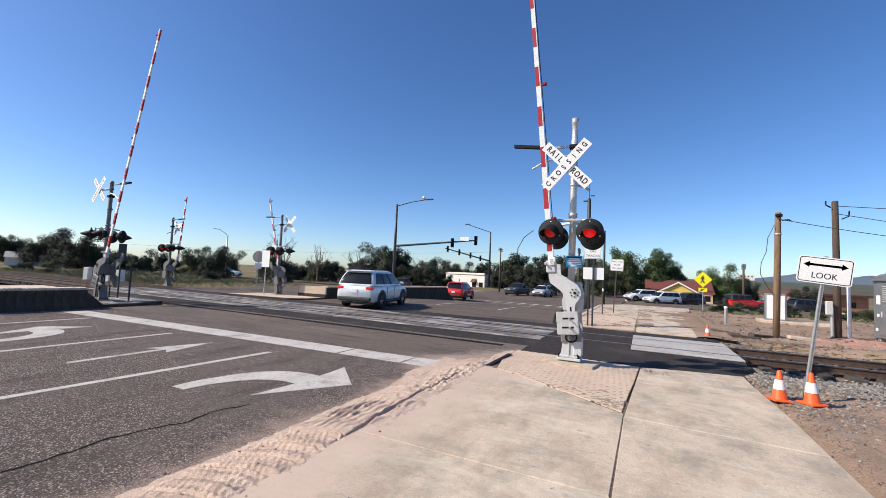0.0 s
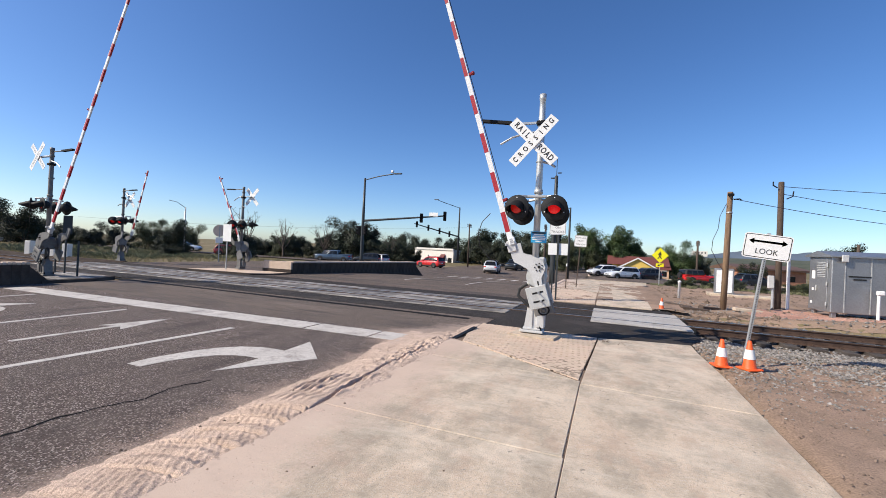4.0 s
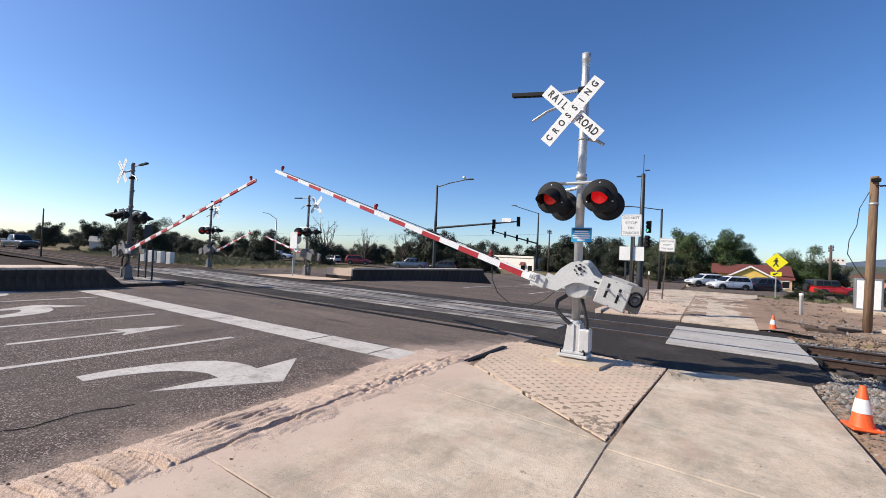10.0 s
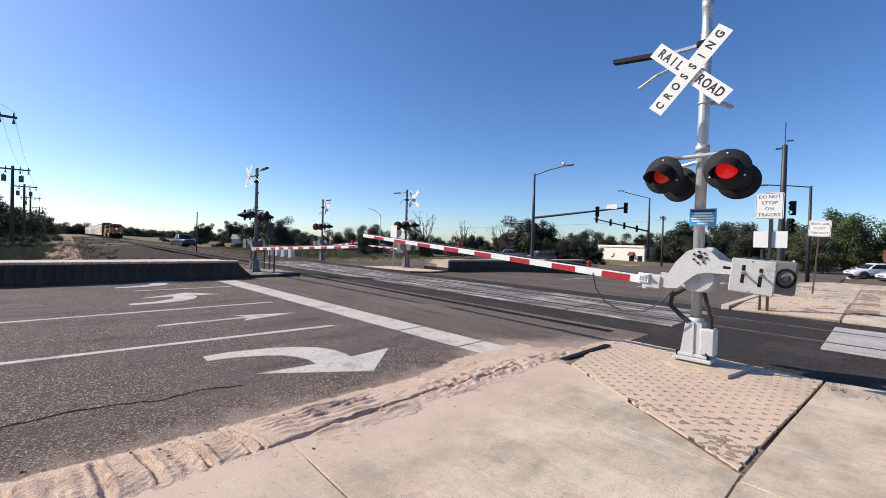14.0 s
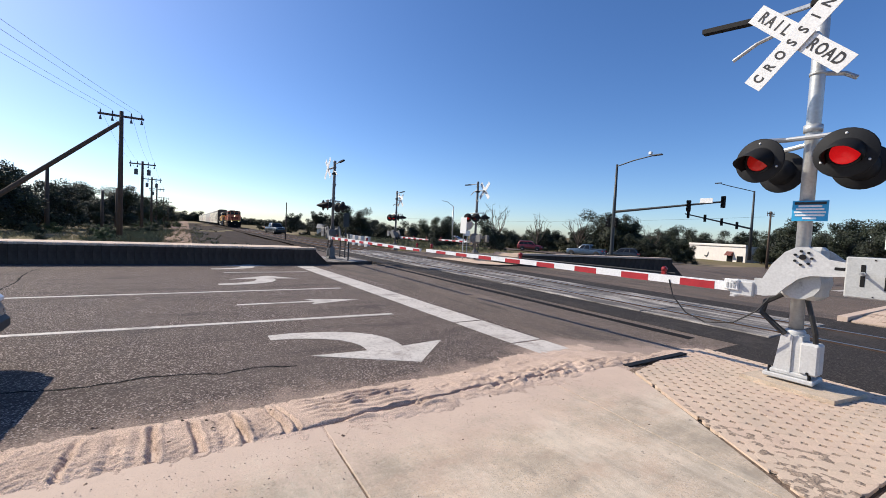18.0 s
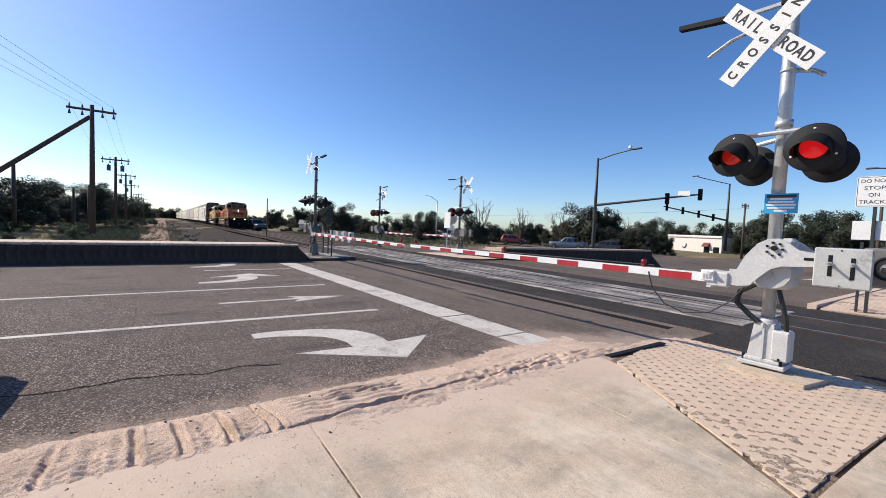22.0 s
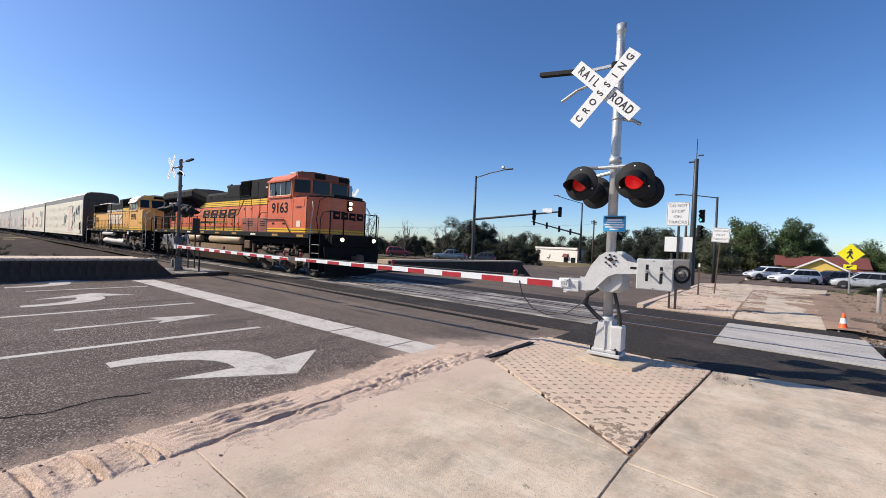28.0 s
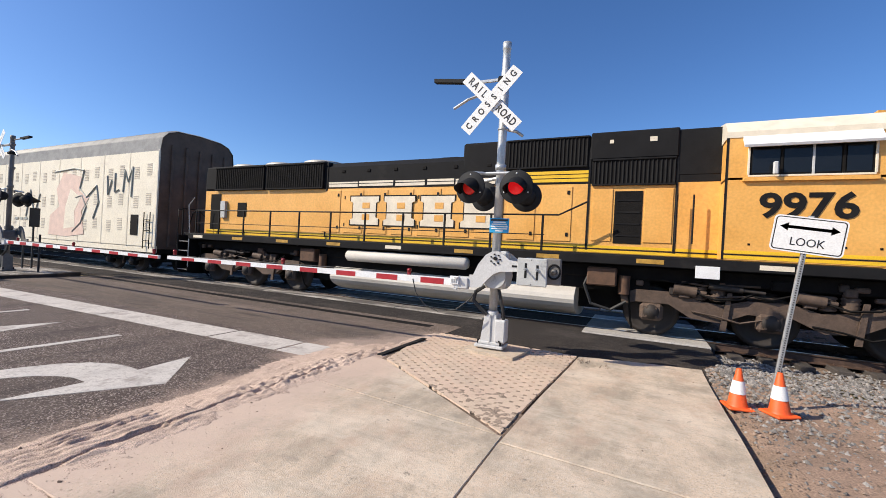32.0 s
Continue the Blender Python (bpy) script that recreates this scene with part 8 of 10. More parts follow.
        part("ladder", Shape().tube([(12.75, -1.66, 1.0), (12.75, -1.66, 2.4)], 0.02, 6).tube([(13.15, -1.66, 1.0), (13.15, -1.66, 2.4)], 0.02, 6).tube([(12.75, -1.66, 1.3), (13.15, -1.66, 1.3)], 0.016, 6).tube([(12.75, -1.66, 1.7), (13.15, -1.66, 1.7)], 0.016, 6).tube([(12.75, -1.66, 2.1), (13.15, -1.66, 2.1)], 0.016, 6), UNDER, g)
    for d in (1, -1):
        truck(g, d * 10.2, (d * 10.2 - 0.88, d * 10.2 + 0.88), 0.42, UNDER)
        coupler(g, d * 13.9, d)
    return g


rack_a = autorack(RACKW, "chalky white autorack wagon with faded graffiti and corrugated roof", True)
rack_b = autorack(RACKG, "grey autorack wagon with a corrugated roof", False)
rack_c = autorack(RACKW, "plain white autorack wagon with a corrugated roof", False)
TRAIN_Z = RAIL_Z + 0.001
SPEED = 10.65
# the train slows a little over the crossing
LAG = [(0, 0), (8, 0), (16, 0), (24, 0), (28, 0), (29.5, 0), (30, -0.04), (30.5, -0.15), (31, -0.28), (31.5, -0.4), (32, -0.52)]


def ride(ob, x_at_295):
    DRIVES.append((ob, [(t, pose(x_at_295 + SPEED * (t - 29.5) + d, TRACK_Y, TRAIN_Z)) for t, d in LAG]))


ride(loco_a, -7.85)
ride(loco_b, -30.2)
first = -30.2 - 25.6
for k in range(18):
    ob = (rack_a, rack_c, rack_b)[k] if k < 3 else copy_thing((rack_a, rack_b, rack_c, rack_b, rack_c)[k % 5] if k != 5 else rack_c, pose(0, 0, 0))
    ride(ob, first - 28.05 * k)


# ---- vehicles ----
TYRE = mat("tyre_rubber", (0.018, 0.018, 0.018), 0.8, var=0.2)
RIM = mat("alloy_rim", (0.45, 0.45, 0.46), 0.35, 0.8, var=0.1)
CARGLASS = mat("tinted_car_glass", (0.012, 0.014, 0.017), 0.1, var=0.1, spec=0.35)
TRIM = mat("black_car_trim", (0.03, 0.03, 0.03), 0.6)
TAIL = mat("red_tail_lamp", (0.45, 0.02, 0.02), 0.25, emit=(1, 0.05, 0.03), power=0.15)
HEAD = mat("clear_headlamp", (0.75, 0.77, 0.78), 0.15, var=0.05)
PLATE = mat("plate_blank", (0.75, 0.76, 0.76), 0.5)


def car_paint(name, col):
    return mat(name, col, 0.3, 0.15, var=0.05, scale=2, coat=0.6)


def wheel(g, x, y, r):
    w = part("wheel", Shape().lathe([(r * 0.6, -0.11), (r * 0.95, -0.11), (r, -0.08), (r, 0.08), (r * 0.95, 0.11), (r * 0.6, 0.11)], 20), TYRE, g, "", pose(x, y, r, 90, 0, 0))
    rim = Shape().lathe([(0.0, -0.08), (r * 0.2, -0.09), (r * 0.62, -0.07), (r * 0.62, 0.07), (r * 0.2, 0.09), (0.0, 0.08)], 20)
    part("rim", rim, RIM, w)
    return w


def vehicle(name, kind, paint, label, at, group="cars"):
    """A car, sport-utility car, pickup or open-topped off-roader; it points to +x."""
    L, W, H, hood, r = {"suv": (4.5, 1.88, 1.72, 1.06, 0.38), "car": (4.6, 1.82, 1.45, 0.94, 0.33), "pickup": (5.8, 2.0, 1.88, 1.14, 0.40), "jeep": (4.4, 1.85, 1.84, 1.12, 0.41)}[kind]
    g = thing(name, label, "car" if kind != "pickup" else "pickup truck", group, at)
    h, w = L / 2, W / 2
    fx, rx = h - 0.92, -h + 0.95
    lo = 0.30 if kind != "car" else 0.22
    boxy = 0.35 if kind in ("jeep", "pickup") else 1.0
    # lower body: rounded sections from tail to nose
    tail = hood + (0.05 if kind == "suv" else 0.0 if kind != "car" else 0.03)
    st = [(-h, lo + 0.16, tail - 0.26, 0.80), (-h + 0.06, lo + 0.06, tail - 0.1, 0.90), (-h + 0.3, lo, tail, 0.97), (-h + 1.0, lo, tail, 1.0), (-0.2, lo, hood + 0.02, 1.0), (h - 1.6, lo, hood + 0.01, 1.0), (h - 0.9, lo, hood - 0.03 * boxy, 0.99), (h - 0.4, lo, hood - 0.11 * boxy, 0.96), (h - 0.12, lo + 0.02, hood - 0.24 * boxy, 0.88), (h, lo + 0.1, hood - 0.42 * boxy, 0.76)]
    vs, fs, n = [], [], 12
    for x, zl, zt, k in st:
        ww, hh = w * k, zt - zl
        half = [(ww * 0.9, zl), (ww * 0.985, zl + 0.12 * hh), (ww, zl + 0.45 * hh), (ww * 0.985, zl + 0.76 * hh), (ww * 0.93, zl + 0.93 * hh), (ww * 0.78, zt)]
        vs += [(x, -a, b) for a, b in half] + [(x, a, b) for a, b in half[::-1]]
    for i in range(len(st) - 1):
        fs += [(i * n + q, (i + 1) * n + q, (i + 1) * n + (q + 1) % n, i * n + (q + 1) % n) for q in range(n)]
    fs += [tuple(range(n)), tuple(range((len(st) - 1) * n, len(st) * n))[::-1]]
    part("body", Shape().add(vs, fs, True), paint, g, "painted body")
    part("underbody", Shape().box((0, 0, lo - 0.02), (L - 0.6, W - 0.34, 0.16), 0.02), TRIM, g)
    for sy in (-1, 1):
        part("sill", Shape().box(((fx + rx) / 2, sy * (w - 0.02), lo + 0.05), (fx - rx - 2 * r - 0.1, 0.06, 0.13), 0.02), TRIM, g)
        for x in (fx, rx):
            arch = [(x + (r + 0.085) * math.cos(a), r + (r + 0.085) * math.sin(a)) for a in [math.pi * k / 10 for k in range(11)]]
            part("wheel_arch", Shape().prism(arch, "y", sy * (w - 0.25), sy * (w + 0.006)), TRIM, g, "dark wheel arch")
    # glazed upper body of rounded rings, roof and pillars
    cowl = {"suv": 0.98, "car": 0.86, "pickup": 0.95, "jeep": 0.42}[kind]
    top0, top1 = {"suv": (0.30, -h + 0.42), "car": (0.12, -h + 1.25), "pickup": (0.4, -0.92), "jeep": (0.2, -h + 0.14)}[kind]
    b0, b1 = {"suv": (cowl + 0.12, -h + 0.08), "car": (cowl + 0.2, -h + 0.35), "pickup": (cowl + 0.1, -1.05), "jeep": (cowl, -h + 0.08)}[kind]
    zb, wt, wb = hood - 0.02, w - (0.24 if kind != "jeep" else 0.12), w - 0.05

    def ring(t, out=0.0, sink=0.0):
        """A rounded outline at a share t of the way up the glass."""
        bow = 0.05 * math.sin(math.pi * min(1, t))
        xa, xb = b1 + (top1 - b1) * t - out - bow, b0 + (top0 - b0) * t + out + bow
        hw_ = wb + (wt - wb) * t + out + bow * 0.5 - sink
        rc = 0.2
        z = zb + (H - 0.09 - zb) * t
        pts = []
        for cx, cy, a0 in ((xb - rc, hw_ - rc, 0), (xa + rc, hw_ - rc, 90), (xa + rc, -hw_ + rc, 180), (xb - rc, -hw_ + rc, 270)):
            pts += [(cx + rc * math.cos(radians(a0 + 22.5 * k)), cy + rc * math.sin(radians(a0 + 22.5 * k)), z) for k in range(5)]
        return pts

    def loft(rings, cap=False):
        m = len(rings[0])
        v = [p for q in rings for p in q]
        f = [(i * m + q, i * m + (q + 1) % m, (i + 1) * m + (q + 1) % m, (i + 1) * m + q) for i in range(len(rings) - 1) for q in range(m)]
        return Shape().add(v, f + ([tuple(range((len(rings) - 1) * m, len(rings) * m))] if cap else []), True)

    soft = mat("black_soft_top", (0.03, 0.03, 0.032), 0.8) if kind == "jeep" else paint
    part("glazing", loft([ring(t) for t in (0, 0.25, 0.5, 0.75, 1.0)]), CARGLASS, g, "dark tinted glass all round")
    top = ring(1.0, 0.012)
    cx = (top0 + top1) / 2
    part("roof", loft([ring(0.93, 0.012), top, [(cx + (x - cx) * 0.96, y * 0.92, H - 0.035) for x, y, z in top], [(cx + (x - cx) * 0.8, y * 0.7, H) for x, y, z in top]], True), soft, g)
    part("beltline", loft([ring(-0.02, 0.012), ring(0.1, 0.014)]), paint, g)
    lev = [ring(t, 0.012) for t in (0.05, 0.35, 0.65, 0.96)]

    def pillar(i, j):
        idx = list(range(i, j + 1))
        v = [lev[q][k % 20] for q in range(4) for k in idx]
        m = len(idx)
        part("pillar", Shape().add(v, [(q * m + k, q * m + k + 1, (q + 1) * m + k + 1, (q + 1) * m + k) for q in range(3) for k in range(m - 1)], True), soft, g)
    for i, j in ((2, 4), (15, 17), (5, 8), (11, 14)) if kind in ("suv", "jeep") else ((2, 4), (15, 17), (5, 7), (12, 14)):
        pillar(i, j)
    for u in {"suv": (0.36, 0.66), "car": (0.5,), "pickup": (0.46,), "jeep": (0.36, 0.7)}[kind]:
        for a, b in ((4, 5), (14, 15)):
            v = []
            for q in range(4):
                p0, p1 = Vector(lev[q][a]), Vector(lev[q][b])
                if a == 14:
                    p0, p1 = p1, p0
                v += [p0.lerp(p1, u - 0.025), p0.lerp(p1, u + 0.025)]
            part("pillar", Shape().add(v, [(2 * q, 2 * q + 1, 2 * q + 3, 2 * q + 2) for q in range(3)]), TRIM if kind == "suv" else soft, g)
    for x in (fx, rx):
        for y in (-w + 0.10, w - 0.10):
            wheel(g, x, y, r)
    for sy in (-1, 1):
        part("headlamp", Shape().box((h - 0.16, sy * (w - 0.3), hood - 0.30 * boxy - 0.06), (0.26, 0.36, 0.13), 0.05), HEAD, g)
        part("tail_lamp", Shape().box((-h + 0.07, sy * (w - 0.24), tail - 0.2), (0.16, 0.36, 0.15), 0.05), TAIL, g)
        part("door_mirror", Shape().box((cowl - 0.15, (w + 0.08) * sy, hood + 0.08), (0.14, 0.2, 0.14), 0.04), paint, g)
        for x in ((cowl - 0.75, -0.6) if kind != "car" else (0.05, -0.9)):
            part("door_handle", Shape().box((x, sy * (w + 0.004), hood - 0.16), (0.2, 0.03, 0.035), 0.008), paint, g)
            part("door_seam", Shape().box((x - 0.14, sy * (w - 0.004), (lo + hood) / 2), (0.012, 0.02, hood - lo - 0.2)), TRIM, g)
    part("bumper", Shape().box((h - 0.06, 0, lo + 0.16), (0.2, W * 0.8, 0.2), 0.06), TRIM, g)
    part("bumper", Shape().box((-h + 0.05, 0, lo + 0.14), (0.2, W * 0.86, 0.2), 0.06), TRIM if kind != "pickup" else RIM, g)
    part("grille", Shape().box((h - 0.06, 0, hood - 0.42 * boxy), (0.12, W * 0.44, 0.16), 0.03), TRIM, g)
    part("plate", Shape().box((-h - 0.012, 0, 0.78), (0.03, 0.32, 0.16), 0.004), PLATE, g, "blank plate")
    if kind == "suv":
        for y in (-wt + 0.05, wt - 0.05):
            part("roof_rail", Shape().tube([(top1 + 0.25, y, H - 0.03), (top1 + 0.35, y, H + 0.04), (top0 - 0.4, y, H + 0.04), (top0 - 0.3, y, H - 0.03)], 0.02, 6), TRIM, g)
        part("rear_spoiler", Shape().box((top1 - 0.06, 0, H - 0.05), (0.2, 2 * wt - 0.1, 0.04), 0.015), paint, g)
    if kind == "jeep":
        part("spare_wheel", Shape().cyl((-h - 0.04, 0.1, 1.0), (-h - 0.26, 0.1, 1.0), 0.36, None, 18), TYRE, g)
    if kind == "pickup":
        for sy in (-1, 1):
            part("bed_rim", Shape().box((-1.95, sy * (w - 0.07), hood + 0.05), (1.75, 0.1, 0.14), 0.03), paint, g)
        part("tailgate_rim", Shape().box((-h + 0.1, 0, hood + 0.03), (0.1, W * 0.86, 0.14), 0.03), paint, g)
    return g


def drive(ob, rows):
    DRIVES.append((ob, [(t, pose(x, y, z, 0, 0, a)) for t, x, y, z, a in rows]))


WHITECAR, REDCAR, SILVERCAR = car_paint("white_car_paint", (0.72, 0.73, 0.73)), car_paint("red_car_paint", (0.62, 0.022, 0.02)), car_paint("silver_car_paint", (0.45, 0.46, 0.47))
DARKCAR, BLUECAR, MAROON = car_paint("charcoal_car_paint", (0.03, 0.035, 0.04)), car_paint("slate_blue_car_paint", (0.07, 0.11, 0.16)), car_paint("maroon_car_paint", (0.22, 0.02, 0.025))
drive(vehicle("suv", "suv", WHITECAR, "white sport-utility car driving away over the crossing", pose(0, 0, 0)),
      [(0, -12.3, 16.8, 0, 101), (1, -11.6, 24.6, -0.12, 99), (2, -12.8, 36.6, -0.78, 94), (3, -13.6, 46.8, -1.1, 97), (4, -15.0, 55.0, -1.1, 97), (6, -17, 72, -1.1, 95), (10, -18, 110, -1.1, 90), (14, -18, 128, -1.1, 90), (32, -18, 129, -1.1, 90)])
drive(vehicle("suv", "suv", REDCAR, "red sport-utility car turning off at the junction", pose(0, 0, 0)),
      [(0, -17.2, 38.3, -0.8, 96), (1, -16.8, 44.6, -1.08, 92), (2, -17.4, 50.0, -1.1, 105), (3, -19.4, 53.4, -1.08, 135), (4, -25.6, 57.9, -1.05, 165), (6, -46, 62, -1.15, 178), (10, -90, 63, -1.2, 180), (32, -300, 63, -1.2, 180)])
drive(vehicle("suv", "suv", SILVERCAR, "silver sport-utility car turning in from the far road", pose(0, 0, 0)),
      [(0, -14.1, 62.0, -1.1, 262), (1, -14.9, 60.0, -1.1, 250), (2, -18.0, 56.0, -1.1, 215), (3, -24.4, 54.4, -1.0, 180), (4, -37.5, 62.0, -1.2, 160), (6, -64, 65, -1.25, 178), (10, -110, 65, -1.25, 180), (32, -320, 65, -1.25, 180)])
drive(vehicle("pickup", "pickup", DARKCAR, "black pickup truck turning in from the far road", pose(0, 0, 0)),
      [(0, -18.0, 62.0, -1.1, 262), (1, -20.2, 57.4, -1.1, 230), (2, -26.4, 55.2, -1.0, 185), (3, -35.5, 58.6, -1.1, 165), (4, -48, 62, -1.18, 175), (6, -76, 63, -1.25, 180), (10, -120, 63, -1.25, 180), (32, -330, 63, -1.25, 180)])
drive(vehicle("suv", "suv", WHITECAR, "white sport-utility car turning in from the far road", pose(0, 0, 0)),
      [(0, -12.5, 110, -1.1, 268), (3, -13.2, 88, -1.1, 266), (5, -15.6, 68, -1.1, 250), (6, -20.2, 61.6, -1.1, 215), (7, -29.0, 60.2, -1.1, 178), (8, -42, 62.0, -1.2, 176), (10, -70, 63, -1.25, 180), (14, -120, 63, -1.25, 180), (32, -330, 63, -1.25, 180)])
drive(vehicle("pickup", "pickup", DARKCAR, "dark pickup truck waiting at the far side of the junction", pose(0, 0, 0)),
      [(0, -15.0, 70.0, -1.1, 268), (8, -15.2, 69.6, -1.1, 268), (10, -16.0, 64, -1.1, 255), (12, -23, 57.5, -1.05, 195), (14, -40, 61, -1.15, 172), (18, -90, 63, -1.25, 180), (32, -300, 63, -1.25, 180)])
vehicle("pickup", "pickup", BLUECAR, "slate blue pickup truck waiting at the closed crossing", pose(-42.6, 56.4, -1.0, 0, 0, 198))
vehicle("suv", "suv", DARKCAR, "dark sport-utility car waiting behind the pickup", pose(-38.6, 60.2, -1.1, 0, 0, 203))
drive(vehicle("suv", "suv", MAROON, "maroon sport-utility car rolling up to the closed crossing", pose(0, 0, 0)),
      [(0, -66, 44, -0.62, 33), (2, -61.6, 46.9, -0.78, 33), (4, -58, 49.3, -0.85, 34), (6, -55.4, 53, -0.86, 36), (8, -54, 54.6, -0.86, 38), (10, -53.6, 55.0, -0.86, 38), (32, -53.6, 55.0, -0.86, 38)])
vehicle("suv", "suv", WHITECAR, "white sport-utility car stopped on the side street", pose(1.6, 60.2, -1.03, 0, 0, 214))
vehicle("suv", "suv", WHITECAR, "white sport-utility car stopped ahead on the side street", pose(-0.9, 66.5, -1.02, 0, 0, 214))
vehicle("suv", "suv", DARKCAR, "black sport-utility car stopped behind the white one", pose(4.6, 63.6, -1.12, 0, 0, 214))
vehicle("jeep", "jeep", REDCAR, "red soft-top off-roader parked on the side street", pose(10.7, 61.6, -1.03, 0, 0, 22))
vehicle("suv", "suv", DARKCAR, "dark sport-utility car parked by the brick building", pose(17.6, 65.0, -1.15, 0, 0, 22))
vehicle("car", "car", WHITECAR, "white car parked far off beside the shops", pose(14.8, 70.0, -1.2, 0, 0, 90))
drive(vehicle("suv", "suv", SILVERCAR, "silver sport-utility car waiting on the side street", pose(0, 0, 0)),
      [(0, 120, 57, -0.9, 180), (15, 60, 57, -0.92, 180), (22, 14, 57, -0.92, 180), (24, 7.8, 57, -0.92, 180), (26, 6.4, 57, -0.92, 180), (32, 6.4, 57, -0.92, 180)])
drive(vehicle("suv", "suv", BLUECAR, "dark blue sport-utility car stopped behind the stop line", pose(0, 0, 0)),
      [(0, -5.3, -60, 0, 90), (4, -5.3, -32, 0, 90), (9, -5.3, -8, 0, 90), (11.5, -5.36, -2.3, 0, 90), (13.5, -5.36, -1.17, 0, 90), (32, -5.36, -1.17, 0, 90)])
vehicle("pickup", "pickup", DARKCAR, "dark pickup truck parked beside the far track", pose(-77, 15.9, -0.1, 0, 0, 10))
vehicle("car", "car", WHITECAR, "white saloon car parked behind the bushes", pose(-62.5, 44.8, -0.35, 0, 0, 30))

# ---- plants ----
BARK = mat("grey_bark", (0.11, 0.085, 0.065), 0.9, var=0.3, scale=6, bump=0.5)
LEAF = mat("dusty_green_leaves", (0.034, 0.046, 0.016), 0.7, var=0.4, scale=0.5, isl=0.45, col2=(0.078, 0.09, 0.036))
LEAFD = mat("dark_green_leaves", (0.013, 0.020, 0.009), 0.7, var=0.4, scale=0.5, isl=0.45, col2=(0.034, 0.046, 0.019))
LEAFB = mat("bright_green_leaves", (0.042, 0.072, 0.016), 0.7, var=0.4, scale=0.5, isl=0.35, col2=(0.075, 0.125, 0.035))
SAGE = mat("grey_green_brush", (0.13, 0.15, 0.075), 0.8, var=0.3, scale=1.5, isl=0.3, col2=(0.22, 0.22, 0.12))
DRYG = mat("dry_straw_grass", (0.34, 0.29, 0.15), 0.85, var=0.2, scale=2, isl=0.25)


def limb(s, a, b, r0, r1, rng, k=3):
    a, b = Vector(a), Vector(b)
    prev = a
    for i in range(1, k + 1):
        q = a.lerp(b, i / k) + Vector((rng.uniform(-1, 1), rng.uniform(-1, 1), rng.uniform(-0.4, 0.4))) * (b - a).length * 0.06 * (i < k)
        s.cyl(prev, q, r0 + (r1 - r0) * (i - 1) / k, r0 + (r1 - r0) * i / k, 6, False)
        prev = q
    return prev


def make_tree(kind, seed):
    """A tree about 5 m tall: trunk, limbs and a ragged crown of leaf clumps."""
    rng = random.Random(seed)
    s, ends = Shape(), []
    th = {"crown": 0.8, "bush": 0.25, "bare": 1.6}[kind]
    limb(s, (0, 0, -0.3), (rng.uniform(-0.1, 0.1), 0, th), 0.16, 0.12, rng)
    n = {"crown": 11, "bush": 8, "bare": 9}[kind]
    for i in range(n):
        a = i * 2.4 + rng.uniform(-0.4, 0.4)
        rr, zz = {"crown": (rng.uniform(0.6, 1.8), rng.uniform(1.2, 4.6)), "bush": (rng.uniform(0.8, 2.0), rng.uniform(1.4, 4.3)), "bare": (rng.uniform(0.5, 1.7), rng.uniform(3.0, 5.0))}[kind]
        e = limb(s, (0, 0, th * rng.uniform(0.6, 1.0)), (rr * math.cos(a), rr * math.sin(a), zz), 0.08, 0.02, rng)
        ends.append(e)
        for j in range(3 if kind == "bare" else 1):
            e2 = e + Vector((rng.uniform(-0.7, 0.7), rng.uniform(-0.7, 0.7), rng.uniform(0.1, 0.7)))
            limb(s, e.lerp(Vector((0, 0, th)), rng.uniform(0, 0.4)), e2, 0.03, 0.008, rng, 2)
            ends.append(e2)
            if kind == "bare":
                for q in range(3):
                    limb(s, e2, e2 + Vector((rng.uniform(-0.4, 0.4), rng.uniform(-0.4, 0.4), rng.uniform(0.1, 0.5))), 0.012, 0.005, rng, 1)
    leaves = Shape()
    if kind != "bare":
        cl = []
        for e in ends:
            cl.append((e, rng.uniform(0.45, 0.85)))
            cl.append((e.lerp(Vector((0, 0, 2.6 if kind == "crown" else 1.6)), rng.uniform(0.2, 0.6)), rng.uniform(0.5, 0.9)))
        if kind == "crown":
            for k in range(7):
                a = k * 0.9
                cl.append((Vector((1.3 * math.cos(a), 1.3 * math.sin(a), rng.uniform(0.7, 1.6))), rng.uniform(0.5, 0.8)))
        if kind == "bush":
            for k in range(10):
                a = k * 0.63
                cl.append((Vector((1.7 * math.cos(a), 1.7 * math.sin(a), rng.uniform(0.2, 1.4))), rng.uniform(0.5, 0.8)))
        for c, r in cl:
            for k in range(int(560 * r)):
                d = Vector((rng.gauss(0, 1), rng.gauss(0, 1), rng.gauss(0, 0.85))).normalized() * r * rng.uniform(0.55, 1.12)
                p = c + d
                if p.z < 0.05:
                    continue
                u = Vector((rng.gauss(0, 1), rng.gauss(0, 1), rng.gauss(0, 1))).normalized()
                v = u.cross(d.normalized() + Vector((0.01, 0.2, 0.1))).normalized()
                z = rng.uniform(0.05, 0.10)
                leaves.add([p - u * z, p + v * z * 0.6, p + u * z, p - v * z * 0.6], [(0, 1, 2, 3)])
    return s, leaves


TREES = {}
for kind, seeds in (("crown", (1, 2, 3)), ("bush", (4, 5)), ("bare", (6, 7))):
    TREES[kind] = []
    for sd in seeds:
        s, lv = make_tree(kind, sd)
        TREES[kind].append((s.mesh("trunk", BARK), [lv.mesh("crown", m) for m in (LEAF, LEAFD, LEAFB)] if lv.v else None))
trng = random.Random(11)


